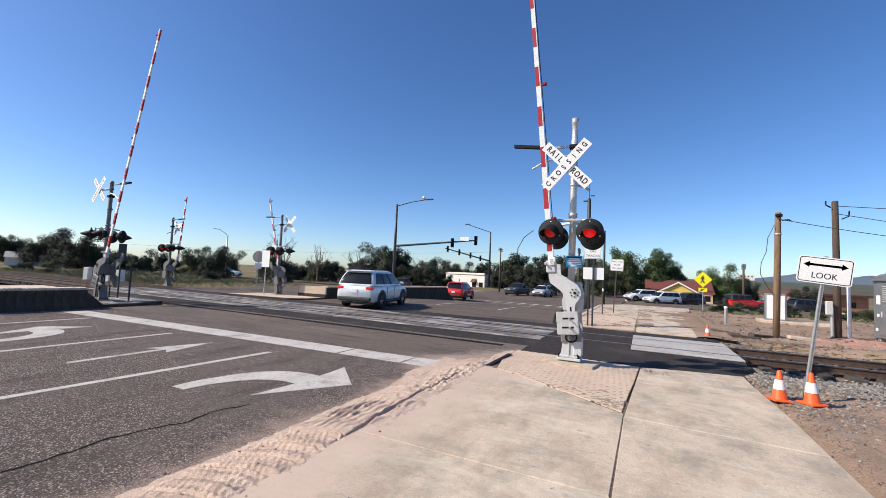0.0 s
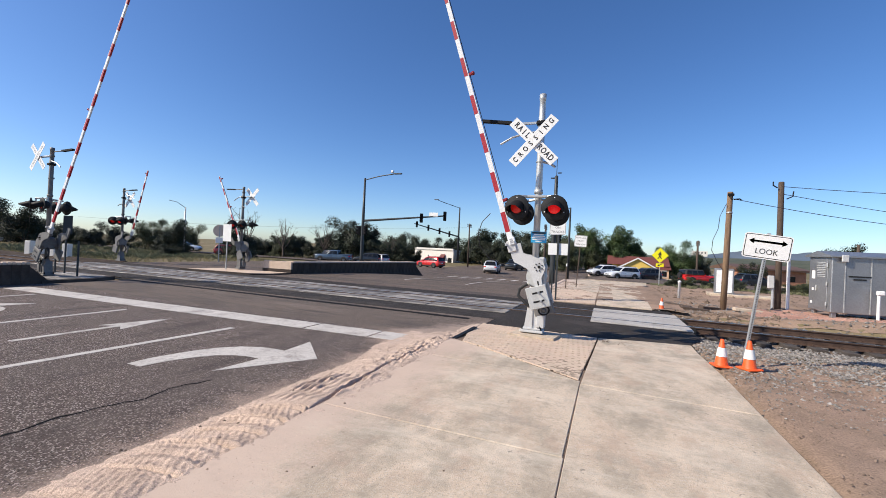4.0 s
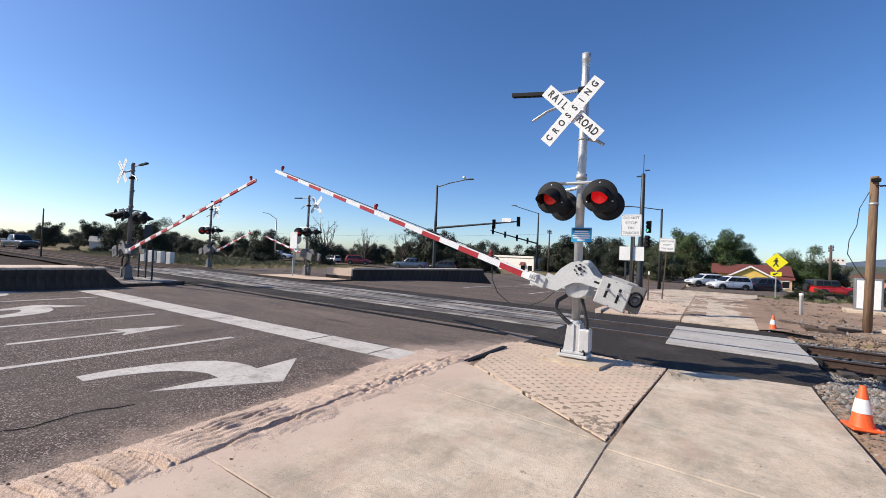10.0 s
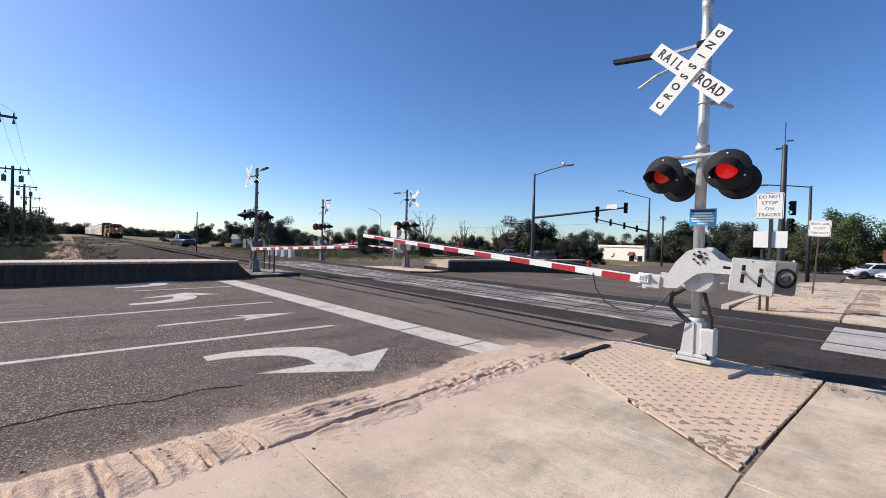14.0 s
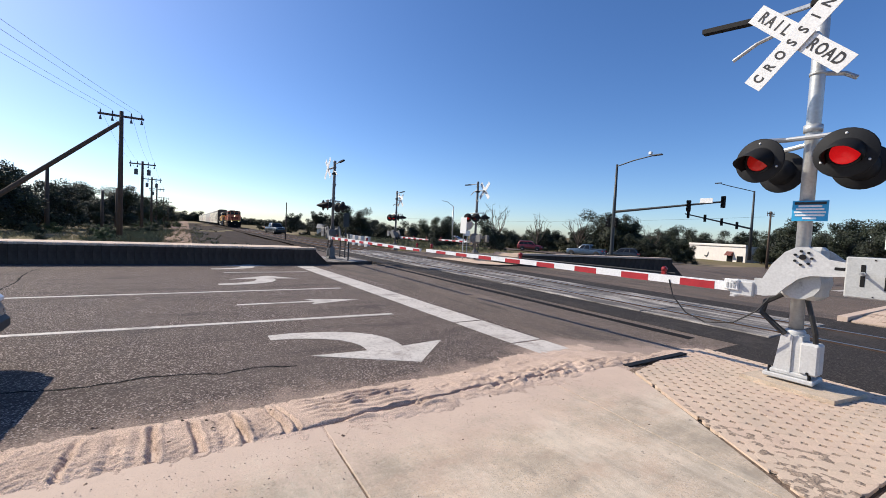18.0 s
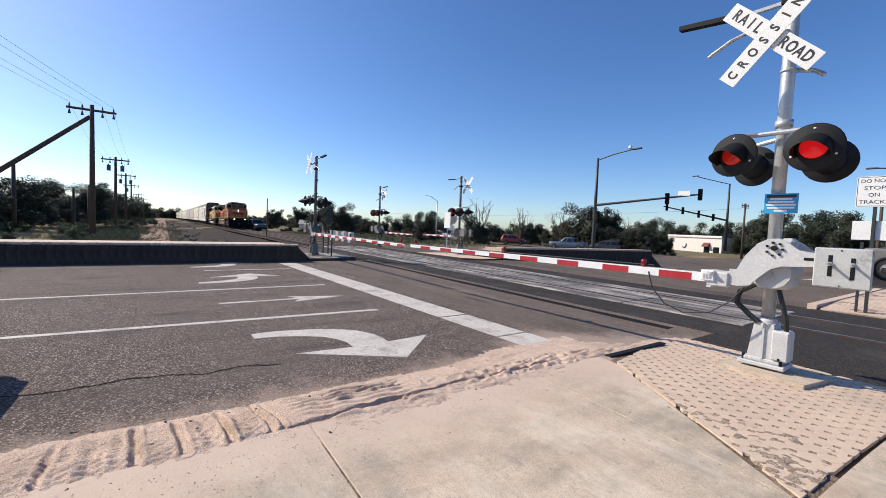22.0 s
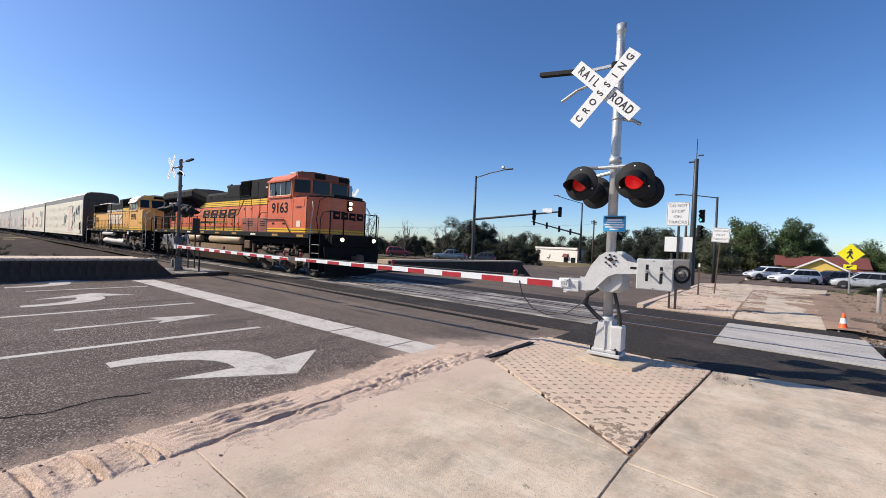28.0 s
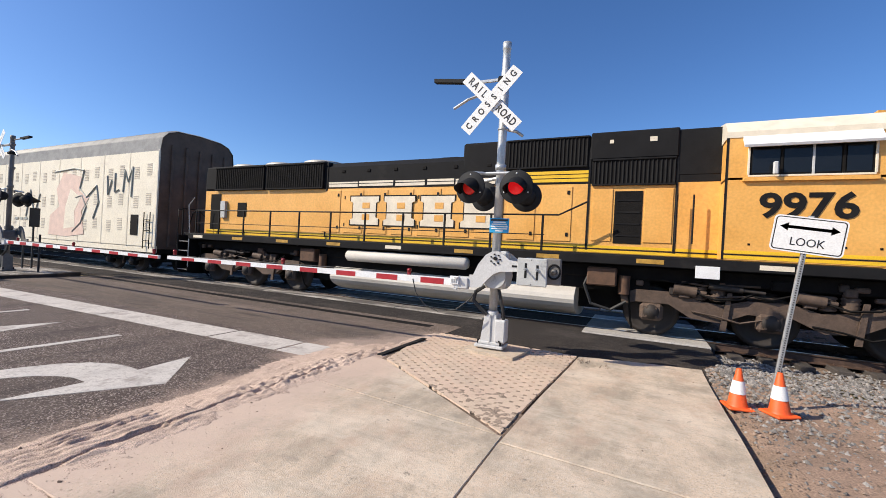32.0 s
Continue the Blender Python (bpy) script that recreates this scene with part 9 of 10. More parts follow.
def plant(kind, x, y, h, tone=0, wide=1.0):
    k = h * (0.85 if y > 28 else 1.0) / 4.9
    me, crowns = trng.choice(TREES[kind])
    label = {"crown": ("dusty green", "dark green", "bright green")[tone] + " leafy tree with an uneven crown", "bush": ("dusty green", "dark green", "bright green")[tone] + " broad bush reaching down to the ground", "bare": "bare grey tree with leafless twigs"}[kind]
    g = thing("tree" if kind != "bush" else "bush", label, "tree" if kind != "bush" else "bush", "trees" if kind != "bush" else "bushes", pose(x, y, ground_z(x, y), 0, 0, trng.uniform(0, 360)))
    m = Matrix.Diagonal((k * wide, k * wide, k, 1))
    part("trunk", me, None, g, "", m)
    if crowns:
        part("crown", crowns[tone], None, g, "", m)
    return g


# tree line behind the far lanes and junction
for x, y, h in ((-93, 22, 4), (-90, 27, 4.5), (-84, 29, 6), (-77, 29.6, 6.6), (-72, 29.6, 6), (-77, 36, 3.4), (-80, 40, 3.6), (-88, 46, 4), (-100, 40, 4.5)):
    plant("bush" if x > -85 else "crown", x, y, h, 1, 1.15)
for x, y, h in ((-96, 33, 4.4), (-104, 34, 4.6), (-112, 38, 5), (-92, 52, 5.6), (-128, 36, 4.6), (-140, 33, 4.0), (-150, 36, 4.8), (-165, 38, 5), (-88, 40, 4.4), (-98, 46, 5.2)):
    plant("bush", x, y, h, 1, 1.45)
for x, y, h in ((-52, 33, 4.6), (-44, 30, 4.4), (-55, 38, 4.6), (-66, 44, 5.4), (-36.8, 32.4, 4.2), (-72, 52, 6)):
    plant("bush", x, y, h, 1 if x > -45 else 0, 1.05)
for x, y, h in ((-56, 62, 4.6), (-48.5, 69, 9.8), (-46.0, 70.5, 8.8), (-53, 69, 6.6), (-46, 70, 6), (-49, 72, 6.4), (-40, 73, 5.0), (-41, 71, 4.6), (-60, 63, 5), (-62, 66, 5.4), (-44, 69, 4.6)):
    plant(trng.choice(("crown", "bush")), x, y, h, trng.choice((0, 1, 1)), 1.2)
for k in range(34):
    x = trng.uniform(-84, -43)
    plant("bush" if k % 3 else "crown", x, 72 + 0.12 * (x + 84) + trng.uniform(-3, 8), trng.uniform(3.6, 5.8), trng.choice((0, 1, 1)), 1.25)
for x, y, h in ((-57, 60, 7.4), (-52, 66, 8.4), (-40, 70, 6.2), (-38.5, 34.5, 6.0)):
    plant("bare", x, y, h, 0, 1.0)
for x, y, h in ((-29, 98, 9.5), (-25, 94, 7), (-24, 109, 10), (-15, 81, 6.5), (-11, 91, 8.4), (-7, 77, 6), (-18, 100, 9), (-20, 86, 6), (-9, 84, 7), (-4, 95, 8)):
    plant("crown", x, y, h, 1 if x < -14 else 0, 1.25)
for x, y, h in ((-4.6, 96, 10.8), (1.6, 97, 11.2), (-8.6, 98, 7.0), (5.4, 101, 9.4), (13.4, 96, 8.8), (11.8, 97, 7.2), (17.2, 98, 6.4), (25, 60, 6.0), (27.6, 62, 5.2), (20.6, 78, 4.2), (22.2, 80, 4.0), (34, 85, 5.4)):
    plant("bush" if 8 < x < 24 else "crown", x, y, h, 2 if x < 14 else 1, 0.95)
# bushes beside and trees behind the white building
for x, y, h in ((-36.4, 69, 4.4), (-38.6, 68.4, 4.8), (-41, 67.5, 4.4), (-34.6, 71, 3.4), (-43, 68, 5)):
    plant("bush", x, y, h, 1, 1.25)
for x, y, h in ((-58, 108, 8), (-54, 111, 9), (-50, 114, 8), (-44, 116, 7.6), (-40, 117, 8.4), (-36, 110, 8), (-33, 104, 7.4), (-34.5, 99, 4)):
    plant(trng.choice(("crown", "bush")), x, y, h, 1, 1.2)
# trees left of the line of poles, west of the road
for x, y, h in ((-45, -10, 5.6), (-49, -12, 5.4), (-52, -9, 5.2), (-56, -12, 5), (-61, -9, 5), (-79, -11, 6.4), (-84, -14, 6), (-75, -6, 6.2), (-66, -7, 3.8), (-71, -8, 4.2)):
    plant(trng.choice(("crown", "bush")), x, y, 0.9 * h, trng.choice((0, 1)), 1.2)
for x in range(-95, -420, -16):
    plant(trng.choice(("crown", "bush")), x + trng.uniform(-4, 4), -6.5 + trng.uniform(-4, 2.5), trng.uniform(4.6, 7), trng.choice((0, 1)), 1.4)
for x in range(-110, -600, -30):
    plant("bush", x, 46 - x * 0.06 + trng.uniform(-6, 10), trng.uniform(5, 8), 1, 1.7)

# low brush and grass
tuft = Shape()
rg = random.Random(21)


def grass(s, x, y, z, h, n, rg, wide=0.035, splay=0.6):
    for k in range(n):
        a = rg.uniform(0, 6.28)
        d = Vector((math.cos(a), math.sin(a), 0))
        w = Vector((-d.y, d.x, 0)) * h * wide
        p = Vector((x, y, z - 0.02)) + d * rg.uniform(0, 0.12) * h
        t = p + d * h * rg.uniform(0.1, splay) + Vector((0, 0, h * rg.uniform(0.4, 1.0)))
        m = p.lerp(t, 0.55) + Vector((0, 0, h * 0.12))
        s.add([p - w, p + w, m + w * 0.8, t, m - w * 0.8], [(0, 1, 2, 3, 4)])


for k in range(3600):
    x, y = rg.uniform(-70, -29), rg.uniform(16.8, 34)
    grass(tuft, x, y, ground_z(x, y), rg.uniform(0.14, 0.36), 8, rg, 0.022)
for k in range(900):
    x, y = rg.uniform(-75, -34), rg.uniform(-9, 4)
    grass(tuft, x, y, ground_z(x, y), rg.uniform(0.2, 0.5), 8, rg, 0.022)
tagged(part("dry_grass", tuft, DRYG), "dry straw-coloured roadside grass", "grass", kind="stuff")
# brush and reddish dirt along the pole line, west of the road
for k in range(60):
    plant("bush", trng.uniform(-130, -31), trng.uniform(-7.5, 1.0), trng.uniform(0.5, 1.1), trng.choice((0, 0, 2)), 1.6)
for k in range(26):
    plant("bush", trng.uniform(-150, -40), trng.uniform(18.5, 30), trng.uniform(0.5, 1.2), trng.choice((0, 1)), 1.8)
for k in range(40):
    plant("bush", trng.uniform(3.6, 24), trng.uniform(33, 43), trng.uniform(0.5, 1.1), trng.choice((0, 0, 1)), 1.6)
for k in range(46):
    plant("bush", trng.uniform(-560, -430), -14 + k * 2.6, trng.uniform(6, 10), trng.choice((0, 1)), 1.7)
brush = Shape()
for k in range(260):
    x = -32 - 150 * rg.random() ** 1.5
    y = rg.choice((rg.uniform(-2.5, 2.5), rg.uniform(-2.5, 6.5)))
    grass(brush, x, y, ground_z(x, y), rg.uniform(0.12, 0.4), 26, rg, 0.01, 1.2)
for k in range(900):
    if k < 240:
        x, y, h = rg.uniform(3, 26), rg.uniform(31, 43), rg.uniform(0.15, 0.35)
    else:
        x, y, h = rg.uniform(-62, -33), rg.choice((rg.uniform(-3, 1), rg.uniform(18, 30))), rg.uniform(0.25, 0.6)
    grass(brush, x, y, ground_z(x, y), h, 34, rg, 0.007, 1.2)
tagged(part("roadside_brush", brush, SAGE), "grey-green sage brush and weeds", "brush", kind="stuff")
weed = Shape()
for k in range(40):
    grass(weed, rg.gauss(-0.35, 0.22), rg.gauss(8.95, 0.14), 0.06, rg.uniform(0.03, 0.08), 4, rg)
tagged(part("dead_weeds", weed, EARTH), "flattened dead weeds at the paving joint", "weeds", kind="stuff")

# ---- poles, signals and lamps ----
TRANS = mat("grey_transformer", (0.09, 0.095, 0.10), 0.5, 0.2)


def line_pole(x, y, h, arms=True, cans=0, lean=0.0, thin=1.0, label="dark wooden power pole with a crossarm beside the track"):
    p = thing("power_pole", label, "utility pole", "power poles", pose(x, y, ground_z(x, y), 0, lean, 0))
    part("trunk", Shape().lathe([(0, -0.3), (0.19 * thin, -0.3), (0.12 * thin, h), (0, h)], 10), WOODD, p)
    if arms:
        part("crossarm", Shape().box((0, 0, h - 0.35), (0.12, 2.6, 0.14), 0.01), WOODD, p)
        for yy in (-1.15, -0.5, 0.55, 1.15):
            part("insulator", Shape().cyl((0, yy, h - 0.28), (0, yy, h - 0.05), 0.05, 0.03, 8), TRANS, p)
            part("insulator", Shape().cyl((0, yy, h - 0.75), (0, yy, h - 0.45), 0.09, 0.03, 8), TRANS, p)
    for k in range(cans):
        yy = (-0.62, 0.62)[k]
        part("transformer", Shape().cyl((0, yy, h - 1.62), (0, yy, h - 0.98), 0.19, None, 12).cyl((0, yy, h - 0.98), (0, yy, h - 0.85), 0.05, None, 6), TRANS, p, "grey transformer can")
    return p


big = line_pole(-36.8, -1.4, 9.1, label="tall dark power pole with a crossarm and a slanted brace pole")
part("brace", Shape().cyl((0, -0.1, 8.3), (1.0, -9.2, -0.6), 0.13, 0.17, 10), WOODD, big, "slanted wooden brace")
line_pole(-60.8, -2.0, 8.4, cans=2)
line_pole(-80.8, -2.3, 8.2, cans=2)
line_pole(-103, -2.8, 8.1, cans=1)
line_pole(-142, -3.2, 7.9, cans=2)
for x in (-185, -230, -280):
    line_pole(x, -3.6, 8.0)
line_pole(-48, -7.6, 5.6, arms=False, label="plain dark pole stub among the trees")
line_pole(-56, -5.0, 4.4, arms=False, label="plain dark pole stub among the trees")
line_pole(-52, -3.3, 4.6, arms=False, label="thin dark post among the brush", lean=3)
line_pole(-49, 12.2, 4.9, arms=False, label="thin dark line post beside the track", thin=0.4)
for dy in (-1.15, -0.5, 0.55, 1.15):
    wire("wire", (-36.8, -1.4 + dy, 9.0), (20, -14 + dy, 11.0), 0.9, 0.008)
    wire("wire", (-36.8, -1.4 + dy, 9.0), (-60.8, -2.0 + dy, 8.3), 0.5, 0.006)
    wire("wire", (-60.8, -2.0 + dy, 8.3), (-103, -2.8 + dy, 8.0), 0.6, 0.007)
wire("wire", (-90, 44, 4.6), (-24, 70, 6.0), 0.8, 0.012)


def signal_head(g, m, lit=None):
    h = part("signal_head", Shape().box((0, 0, 0), (0.34, 0.24, 1.05), 0.03), BLACK, g, "black three-lamp signal head", m)
    for k, z in enumerate((0.33, 0.0, -0.33)):
        part("signal_lens", Shape().cyl((0, -0.12, z), (0, -0.15, z), 0.12, None, 12), GREENL if lit == k else DISC, h)
        part("signal_visor", Shape().cyl((0, -0.12, z), (0, -0.32, z + 0.02), 0.14, 0.13, 12, False), BLACK, h)
    return h


sig = thing("traffic_signal", "tall dark traffic signal pole with mast arm and street lamp", "traffic signal", "traffic signals", pose(-27.4, 41.4, 0, 0, 0, 0))
part("pole", Shape().lathe([(0, -0.2), (0.24, -0.2), (0.2, 0.3), (0.17, 5), (0.11, 9.8), (0, 9.8)], 12), DARKPOLE, sig)
part("lamp_arm", Shape().tube([(0, 0, 9.6), (2.0, -0.2, 9.95), (4.2, -0.4, 10.15)], 0.06, 6), DARKPOLE, sig)
part("lamp_head", Shape().box((4.6, -0.4, 10.15), (1.0, 0.34, 0.14), 0.05), TRANS, sig)
part("lamp_camera", Shape().box((3.9, -0.4, 10.4), (0.3, 0.3, 0.3), 0.05), WHITE, sig)
part("mast_arm", Shape().cyl((0, 0, 4.75), (9.8, 1.9, 5.65), 0.14, 0.08, 10), DARKPOLE, sig)
signal_head(sig, pose(7.0, 1.3, 5.3, 0, 0, 10))
signal_head(sig, pose(9.7, 1.8, 5.6, 0, 0, 10))
signal_head(sig, pose(0.5, -0.3, 3.6, 0, 0, 60))
signal_head(sig, pose(-0.5, 0.0, 3.6, 0, 0, -60))
part("street_name_plate", Shape().box((8.4, 1.55, 5.75), (1.1, 0.03, 0.45), 0.02), WHITE, sig, "white plate on the mast arm")
sig2 = thing("traffic_signal", "dark traffic signal pole across the junction with a long mast arm", "traffic signal", "traffic signals", pose(-26.4, 72.2, 0))
part("pole", Shape().lathe([(0, -0.2), (0.24, -0.2), (0.17, 5), (0.11, 9.9), (0, 9.9)], 12), DARKPOLE, sig2)
part("lamp_arm", Shape().tube([(0, 0, 9.8), (-2.5, -1.5, 10.6), (-3.6, -2, 11.0)], 0.06, 6), DARKPOLE, sig2)
part("lamp_head", Shape().box((-3.9, -2.1, 11.1), (0.9, 0.34, 0.14), 0.05), TRANS, sig2)
part("mast_arm", Shape().cyl((0, 0, 4.4), (-5.2, -8.4, 6.1), 0.14, 0.08, 10), DARKPOLE, sig2)
for q in (0.22, 0.45, 0.7, 0.95):
    signal_head(sig2, pose(-5.2 * q, -8.4 * q, 4.4 + 1.7 * q, 0, 0, 20))
sig3 = thing("traffic_signal", "tall thick dark signal pole at the near junction corner", "traffic signal", "traffic signals", pose(-5.35, 41.6, 0))
part("pole", Shape().lathe([(0, -1.3), (0.3, -1.3), (0.26, 0.4), (0.2, 5), (0.16, 9.6), (0, 9.7)], 12), DARKPOLE, sig3)
part("aerial", Shape().cyl((0, 0, 9.6), (0, 0, 11.3), 0.03, None, 6).box((-0.3, 0, 9.4), (0.5, 0.12, 0.12), 0.02).box((0.3, 0, 9.9), (0.4, 0.1, 0.1), 0.02), DARKPOLE, sig3)
signal_head(sig3, pose(0.5, -0.3, 3.6, 0, 0, 40))
signal_head(sig3, pose(0.6, 0.0, 4.9, 0, 0, -20), 2)
lampR = thing("street_lamp", "dark street lamp with a slender arm at the junction", "street lamp", "street lamps", pose(-4.4, 47.8, 0))
part("pole", Shape().lathe([(0, -1.3), (0.16, -1.3), (0.09, 7.2), (0, 7.2)], 10), DARKPOLE, lampR)
part("lamp_arm", Shape().tube([(0, 0, 7.1), (-1.5, -0.1, 7.35), (-2.9, -0.3, 7.5)], 0.05, 6), DARKPOLE, lampR)
part("lamp_head", Shape().box((-3.1, -0.3, 7.5), (0.7, 0.3, 0.12), 0.04), TRANS, lampR)
lampL = thing("street_lamp", "pale grey street lamp behind the bushes", "street lamp", "street lamps", pose(-50.5, 36.0, 0))
part("pole", Shape().lathe([(0, -0.2), (0.12, -0.2), (0.07, 5.6), (0, 5.6)], 10), GALV, lampL)
part("lamp_arm", Shape().tube([(0, 0, 5.5), (-0.8, -0.6, 6.2), (-1.4, -1.2, 6.35)], 0.04, 6), GALV, lampL)
for x, y, h in ((-26.1, 77.6, 8.8), (-9, 62, 7.5), (12, 70, 6.2), (24, 56, 5.4)):
    line_pole(x, y, h, arms=h > 6, label="far wooden utility pole beyond the junction")

# ---- buildings ----
STUCCO = mat("white_stucco", (0.74, 0.70, 0.64), 0.8, var=0.06, scale=1)
YELLOWW = mat("yellow_house_paint", (0.72, 0.50, 0.12), 0.7, var=0.06, scale=1)
PEACH = mat("peach_house_paint", (0.66, 0.42, 0.26), 0.7, var=0.06, scale=1)
REDROOF = mat("dark_red_shingle", (0.15, 0.045, 0.038), 0.8, var=0.2, scale=3, bump=0.4, bscale=8)
BRICK = mat("orange_brick", (0.42, 0.20, 0.12), 0.85, var=0.15, scale=2, bump=0.3, bscale=12)
BROWNROOF = mat("brown_metal_roof", (0.12, 0.07, 0.05), 0.7, var=0.15, scale=2)
shop = thing("white_building", "long low white stucco building with a red awning", "building", at=pose(-44.2, 103.6, -2.35, 0, 0, -12) @ Matrix.Diagonal((0.56, 1, 1, 1)))
part("wall", Shape().box((0, 4, 1.9), (23, 10, 4.6)), STUCCO, shop)
part("parapet", Shape().box((0, -1.0, 4.3), (23.3, 0.5, 0.5), 0.05), STUCCO, shop)
part("awning", Shape().prism([(-1.9, 2.1), (-1.0, 3.0), (-1.0, 2.1)], "x", 4.4, 7.0), REDROOF, shop, "red awning")
for x in (5.7, 9.5):
    wn_ = part("window", Shape().box((x, -1.02, 1.3), (2.2, 0.08, 1.6)), CARGLASS, shop)
part("sign_shape", Shape().tube([(-4.6, -1.05, 1.8), (-3.8, -1.05, 1.6), (-3.2, -1.05, 1.9), (-3.0, -1.05, 2.6)], 0.12, 6), TRIM, shop, "dark curved sign shape")
house = thing("yellow_house", "yellow single-storey house with a red roof and peach porch", "house", at=pose(5.7, 91, -2.25) @ Matrix.Diagonal((1.1, 1.1, 1.25, 1)))
part("wall", Shape().box((0.0, 3, 1.2), (9.0, 6, 2.6)), YELLOWW, house)
part("gable", Shape().prism([(-3.0, 0.0), (2.4, 0.0), (2.4, 1.95), (-0.3, 3.25), (-3.0, 1.95)], "y", -1.3, 0.5), YELLOWW, house)
part("gable_roof", Shape().prism([(-3.5, 1.72), (-0.3, 3.32), (2.9, 1.72), (2.9, 1.92), (-0.3, 3.52), (-3.5, 1.92)], "y", -1.6, 2.6), REDROOF, house)
part("gable_trim", Shape().prism([(-3.5, 1.92), (-0.3, 3.52), (-0.3, 3.30), (-3.5, 1.70)], "y", -1.7, -1.6).prism([(2.9, 1.92), (-0.3, 3.52), (-0.3, 3.30), (2.9, 1.70)], "y", -1.7, -1.6), WHITE, house, "white gable trim")
part("roof", Shape().prism([(-0.6, 2.3), (3.0, 3.7), (6.6, 2.3)], "x", -5.4, 5.0), REDROOF, house, "dark red roof")
part("porch", Shape().box((3.6, -0.5, 0.9), (2.3, 1.0, 1.9)), PEACH, house)
part("porch_roof", Shape().prism([(-1.2, 1.8), (0.2, 2.5), (0.2, 1.8)], "x", 2.5, 5.1), REDROOF, house)
for x in (2.95, 4.0):
    wd = part("window", Shape().box((x, -1.02, 1.15), (0.8, 0.06, 0.9)), CARGLASS, house)
    part("window_frame", Shape().box((x, -1.05, 1.62), (0.9, 0.06, 0.08)).box((x, -1.05, 0.68), (0.9, 0.06, 0.08)), WHITE, wd)
brick = thing("brick_building", "low orange brick building with a brown metal roof", "building", at=pose(27.5, 92, -1.8, 0, 0, 22) @ Matrix.Diagonal((0.9, 0.9, 0.8, 1)))
part("wall", Shape().box((0, 3, 1.6), (14, 7, 3.6)), BRICK, brick)
part("wall_panel", Shape().box((-4.4, -0.55, 2.4), (3.6, 0.1, 1.6)), STUCCO, brick, "pale upper wall panel")
part("roof", Shape().prism([(-1.2, 3.3), (-1.2, 3.7), (3, 4.6), (7.2, 3.7), (7.2, 3.3)], "x", -7.6, 7.6), BROWNROOF, brick)
for x in (1, 4):
    part("window", Shape().box((x, -0.52, 1.6), (1.6, 0.06, 1.2)), CARGLASS, brick)
far_b = thing("hill_building", "pale two-storey building far off on the rise", "building", at=pose(54, 300, 6.6) @ Matrix.Diagonal((0.5, 0.5, 0.55, 1)))
part("wall", Shape().box((0, 0, 1.5), (16, 8, 6)), STUCCO, far_b)
for x in (-5, -1.5, 2, 5.5):
    part("window", Shape().box((x, -4.05, 2.6), (1.4, 0.1, 1.6)), CARGLASS, far_b)
shed = thing("long_shed", "long low pale shed far across the field", "building", at=pose(-86, 29.5, -0.5, 0, 0, 70) @ Matrix.Diagonal((0.36, 0.8, 0.9, 1)))
part("wall", Shape().box((0, 0, 0.9), (20, 6, 2.2)), STUCCO, shed)
part("roof", Shape().prism([(-3.3, 1.9), (0, 2.9), (3.3, 1.9)], "x", -10.4, 10.4), RACKR, shed)
part("doorway", Shape().box((-3, -3.02, 0.7), (3, 0.1, 1.6)), TRIM, shed)
for x, y, hh in ((-39.5, 16.5, 0.95), (-38.0, 16.5, 0.92), (-36.4, 16.5, 0.9), (-34.8, 16.5, 0.9)):
    solid("relay_case", Shape().box((0, 0, hh / 2 - 0.1), (0.42, 0.4, hh + 0.2), 0.03), STUCCO, "pale relay cabinet standing beside the far track", "cabinet", "relay cabinets", at=pose(x, y, 0.0, 0, 0, 20))

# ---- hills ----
# the haze of distance is mixed into the ridge's blue base colour
HILL = mat("haze_tinted_blue_hills", (0.095, 0.135, 0.19), 1.0, var=0.12, scale=0.004, col2=(0.12, 0.155, 0.2))
HILL2 = mat("olive_scrub_rise", (0.12, 0.12, 0.07), 1.0, var=0.3, scale=0.02, col2=(0.08, 0.09, 0.045))
blotched(HILL2, (0.035, 0.045, 0.02), 0.5, 0.58, 0.08, 0.85, 6)


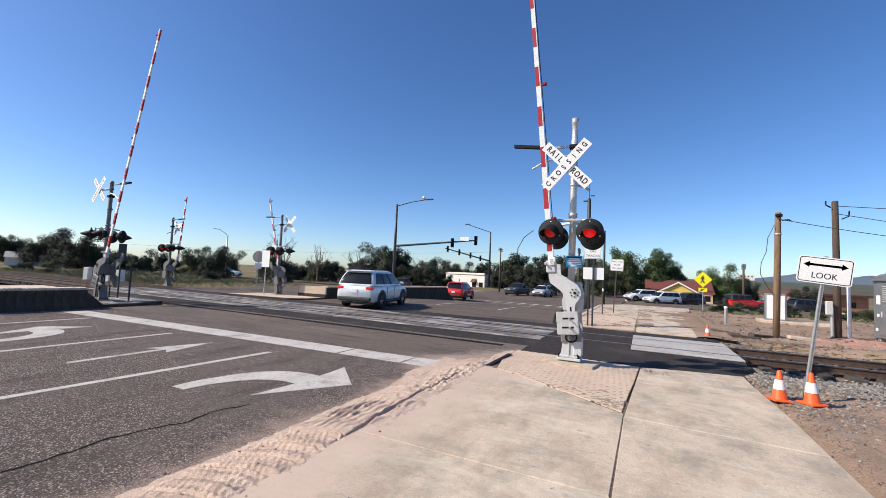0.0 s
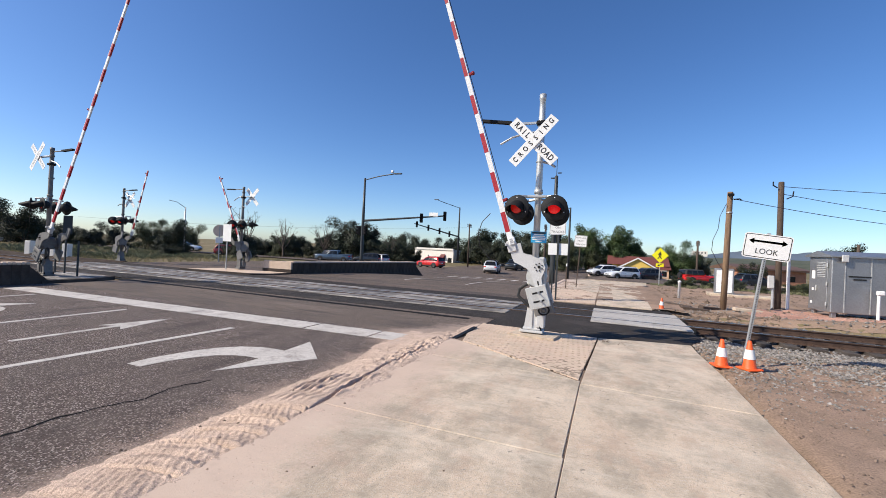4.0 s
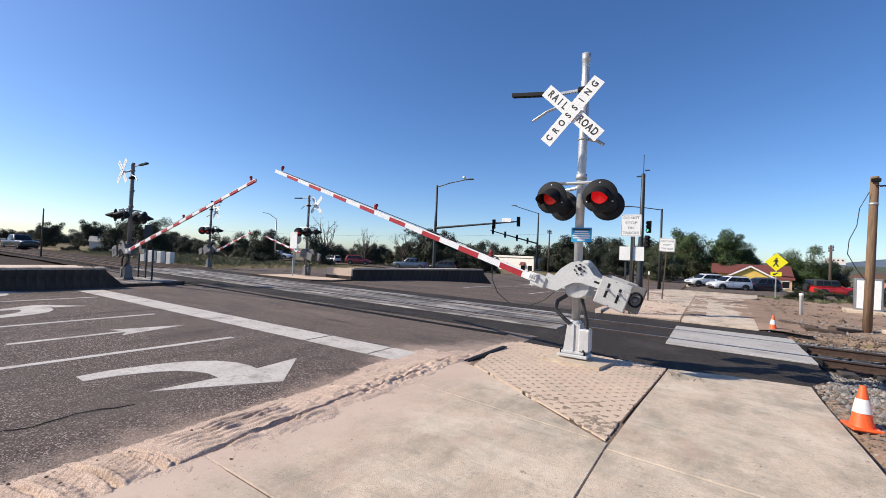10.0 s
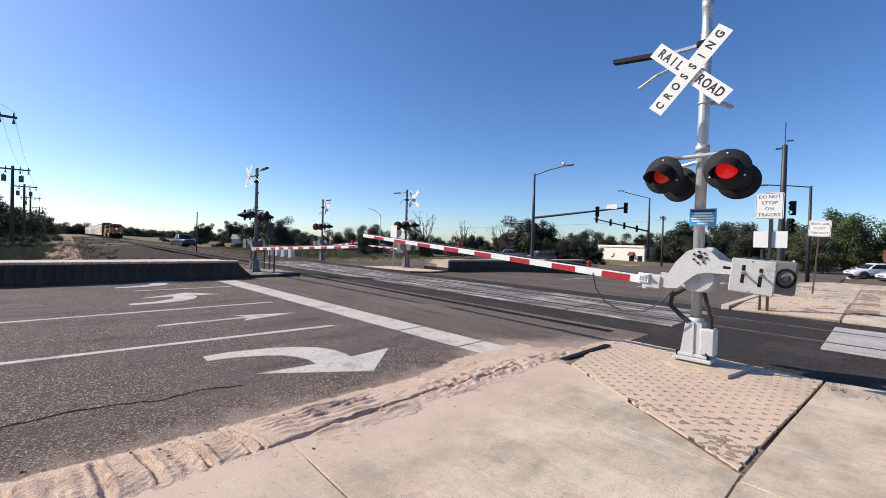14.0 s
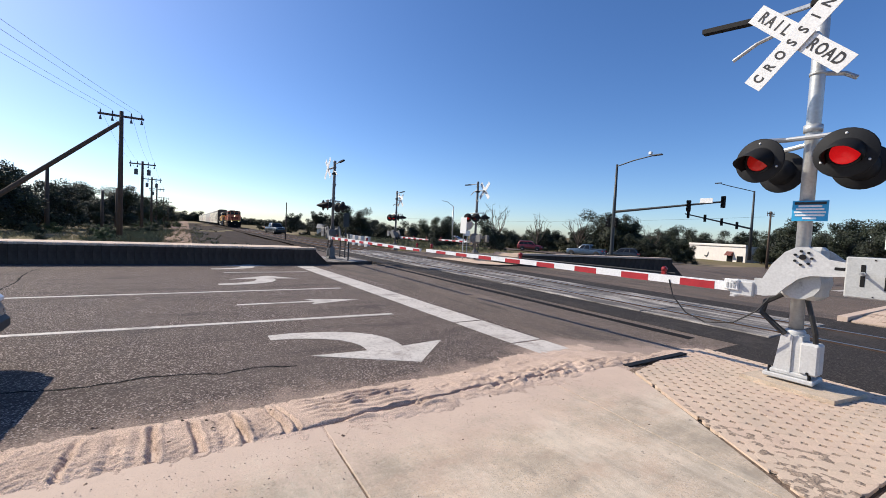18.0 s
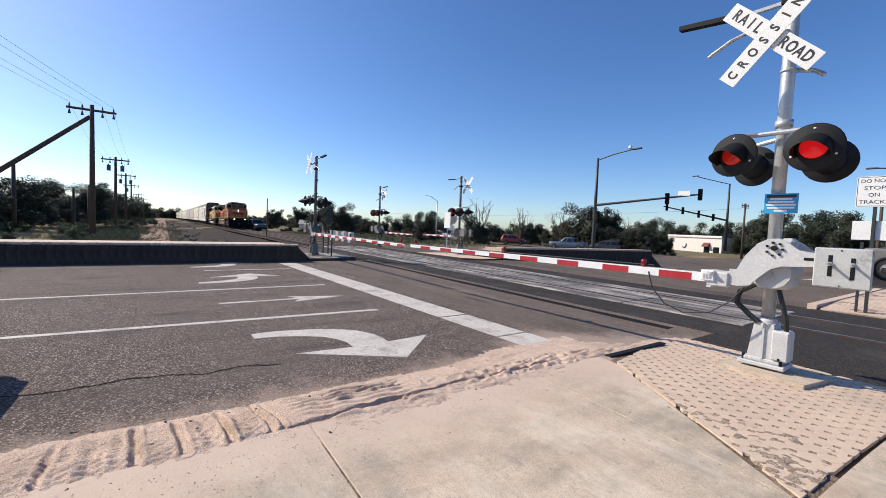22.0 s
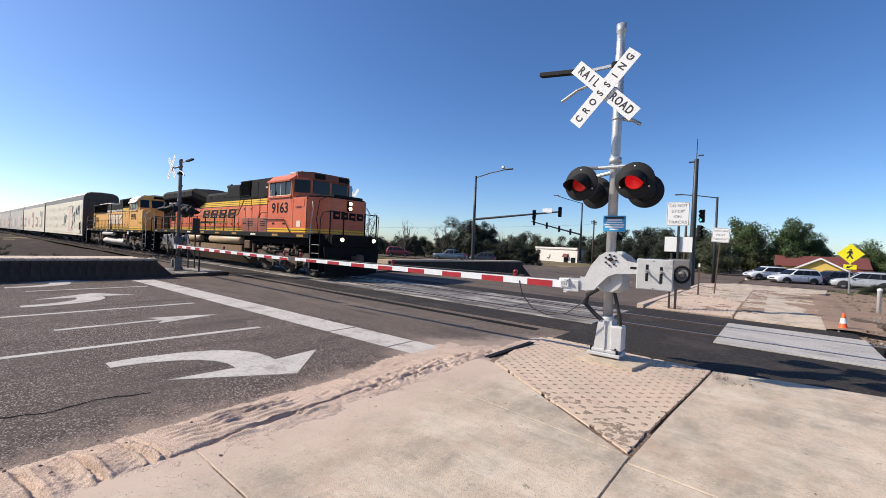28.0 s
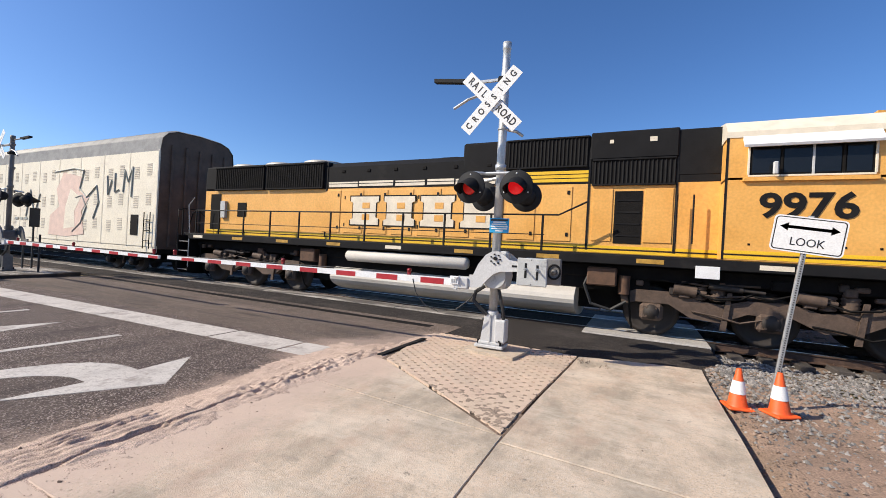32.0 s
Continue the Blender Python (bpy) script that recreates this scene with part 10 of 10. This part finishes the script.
def ridge(name, x0, x1, y, base, amp, seed, material, label, fall=1.0):
    xs, s = steps(x0, x1, (x1 - x0) / 90), Shape()
    vs = []
    for k, x in enumerate(xs):
        t = k / (len(xs) - 1)
        z = base + amp * (0.55 + 0.5 * noise.noise((x * 0.0011, seed, 0)) + 0.2 * noise.noise((x * 0.004, seed, 2)) + 0.07 * noise.noise((x * 0.015, seed, 5))) * math.sin(math.pi * min(1, max(0.02, t))) ** fall
        vs += [(x, y - 500, -20), (x, y - 150, z * 0.45), (x, y, z), (x, y + 300, -20)]
    fs = [(4 * i + j, 4 * i + 4 + j, 4 * i + 5 + j, 4 * i + 1 + j) for i in range(len(xs) - 1) for j in range(3)]
    return tagged(part(name, s.add(vs, fs, True), material), label, "hills", kind="structure")


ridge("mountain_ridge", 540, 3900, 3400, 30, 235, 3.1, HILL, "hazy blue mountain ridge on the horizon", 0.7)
ridge("scrub_rise", -100, 900, 520, 3, 10, 7.7, HILL2, "low olive scrub-covered rise behind the town", 0.5)


# ---- motion ----
def arm_rows(s, P, table):
    return [(t, pose(*P, 0, s * a, 0)) for t, a in table]


DOWN_NEAR = [(0, 84.5), (2.6, 84.5), (3.0, 84.3), (3.5, 80.7), (4.0, 72.5), (4.5, 65.0), (5.2, 56.0), (5.9, 48.2), (6.5, 41.7), (7.0, 37.2), (7.5, 33.3), (8.0, 29.8), (8.5, 26.3), (9.0, 23.2), (9.5, 20.6), (10.0, 18.3), (10.5, 16.0), (11.0, 13.8), (11.5, 12.0), (12.0, 10.2), (12.5, 8.6), (13.0, 7.2), (13.5, 5.9), (14.0, 4.8), (15.0, 2.6), (16.0, 0.8), (17.0, 0.0), (32.0, 0.0)]
DOWN_MEDIAN = [(0, 74.8), (2.6, 74.8), (3.0, 74.6), (3.5, 69.8), (4.0, 63.6), (4.5, 57.6), (5.2, 50.1), (5.9, 43.6), (6.5, 38.0), (7.0, 33.6), (7.5, 29.4), (8.0, 25.8), (9.0, 19.7), (10.0, 14.9), (10.5, 12.6), (11.0, 10.7), (12.0, 7.7), (12.5, 6.2), (13.0, 4.7), (14.0, 2.3), (15.0, 0.7), (16.0, 0.0), (32.0, 0.0)]


def motions():
    for sup, s, P in MOVES:
        walk(sup, arm_rows(s, P, DOWN_MEDIAN if s == -1 else DOWN_NEAR))
    for ob, rows in DRIVES:
        walk(ob, rows)


motions()
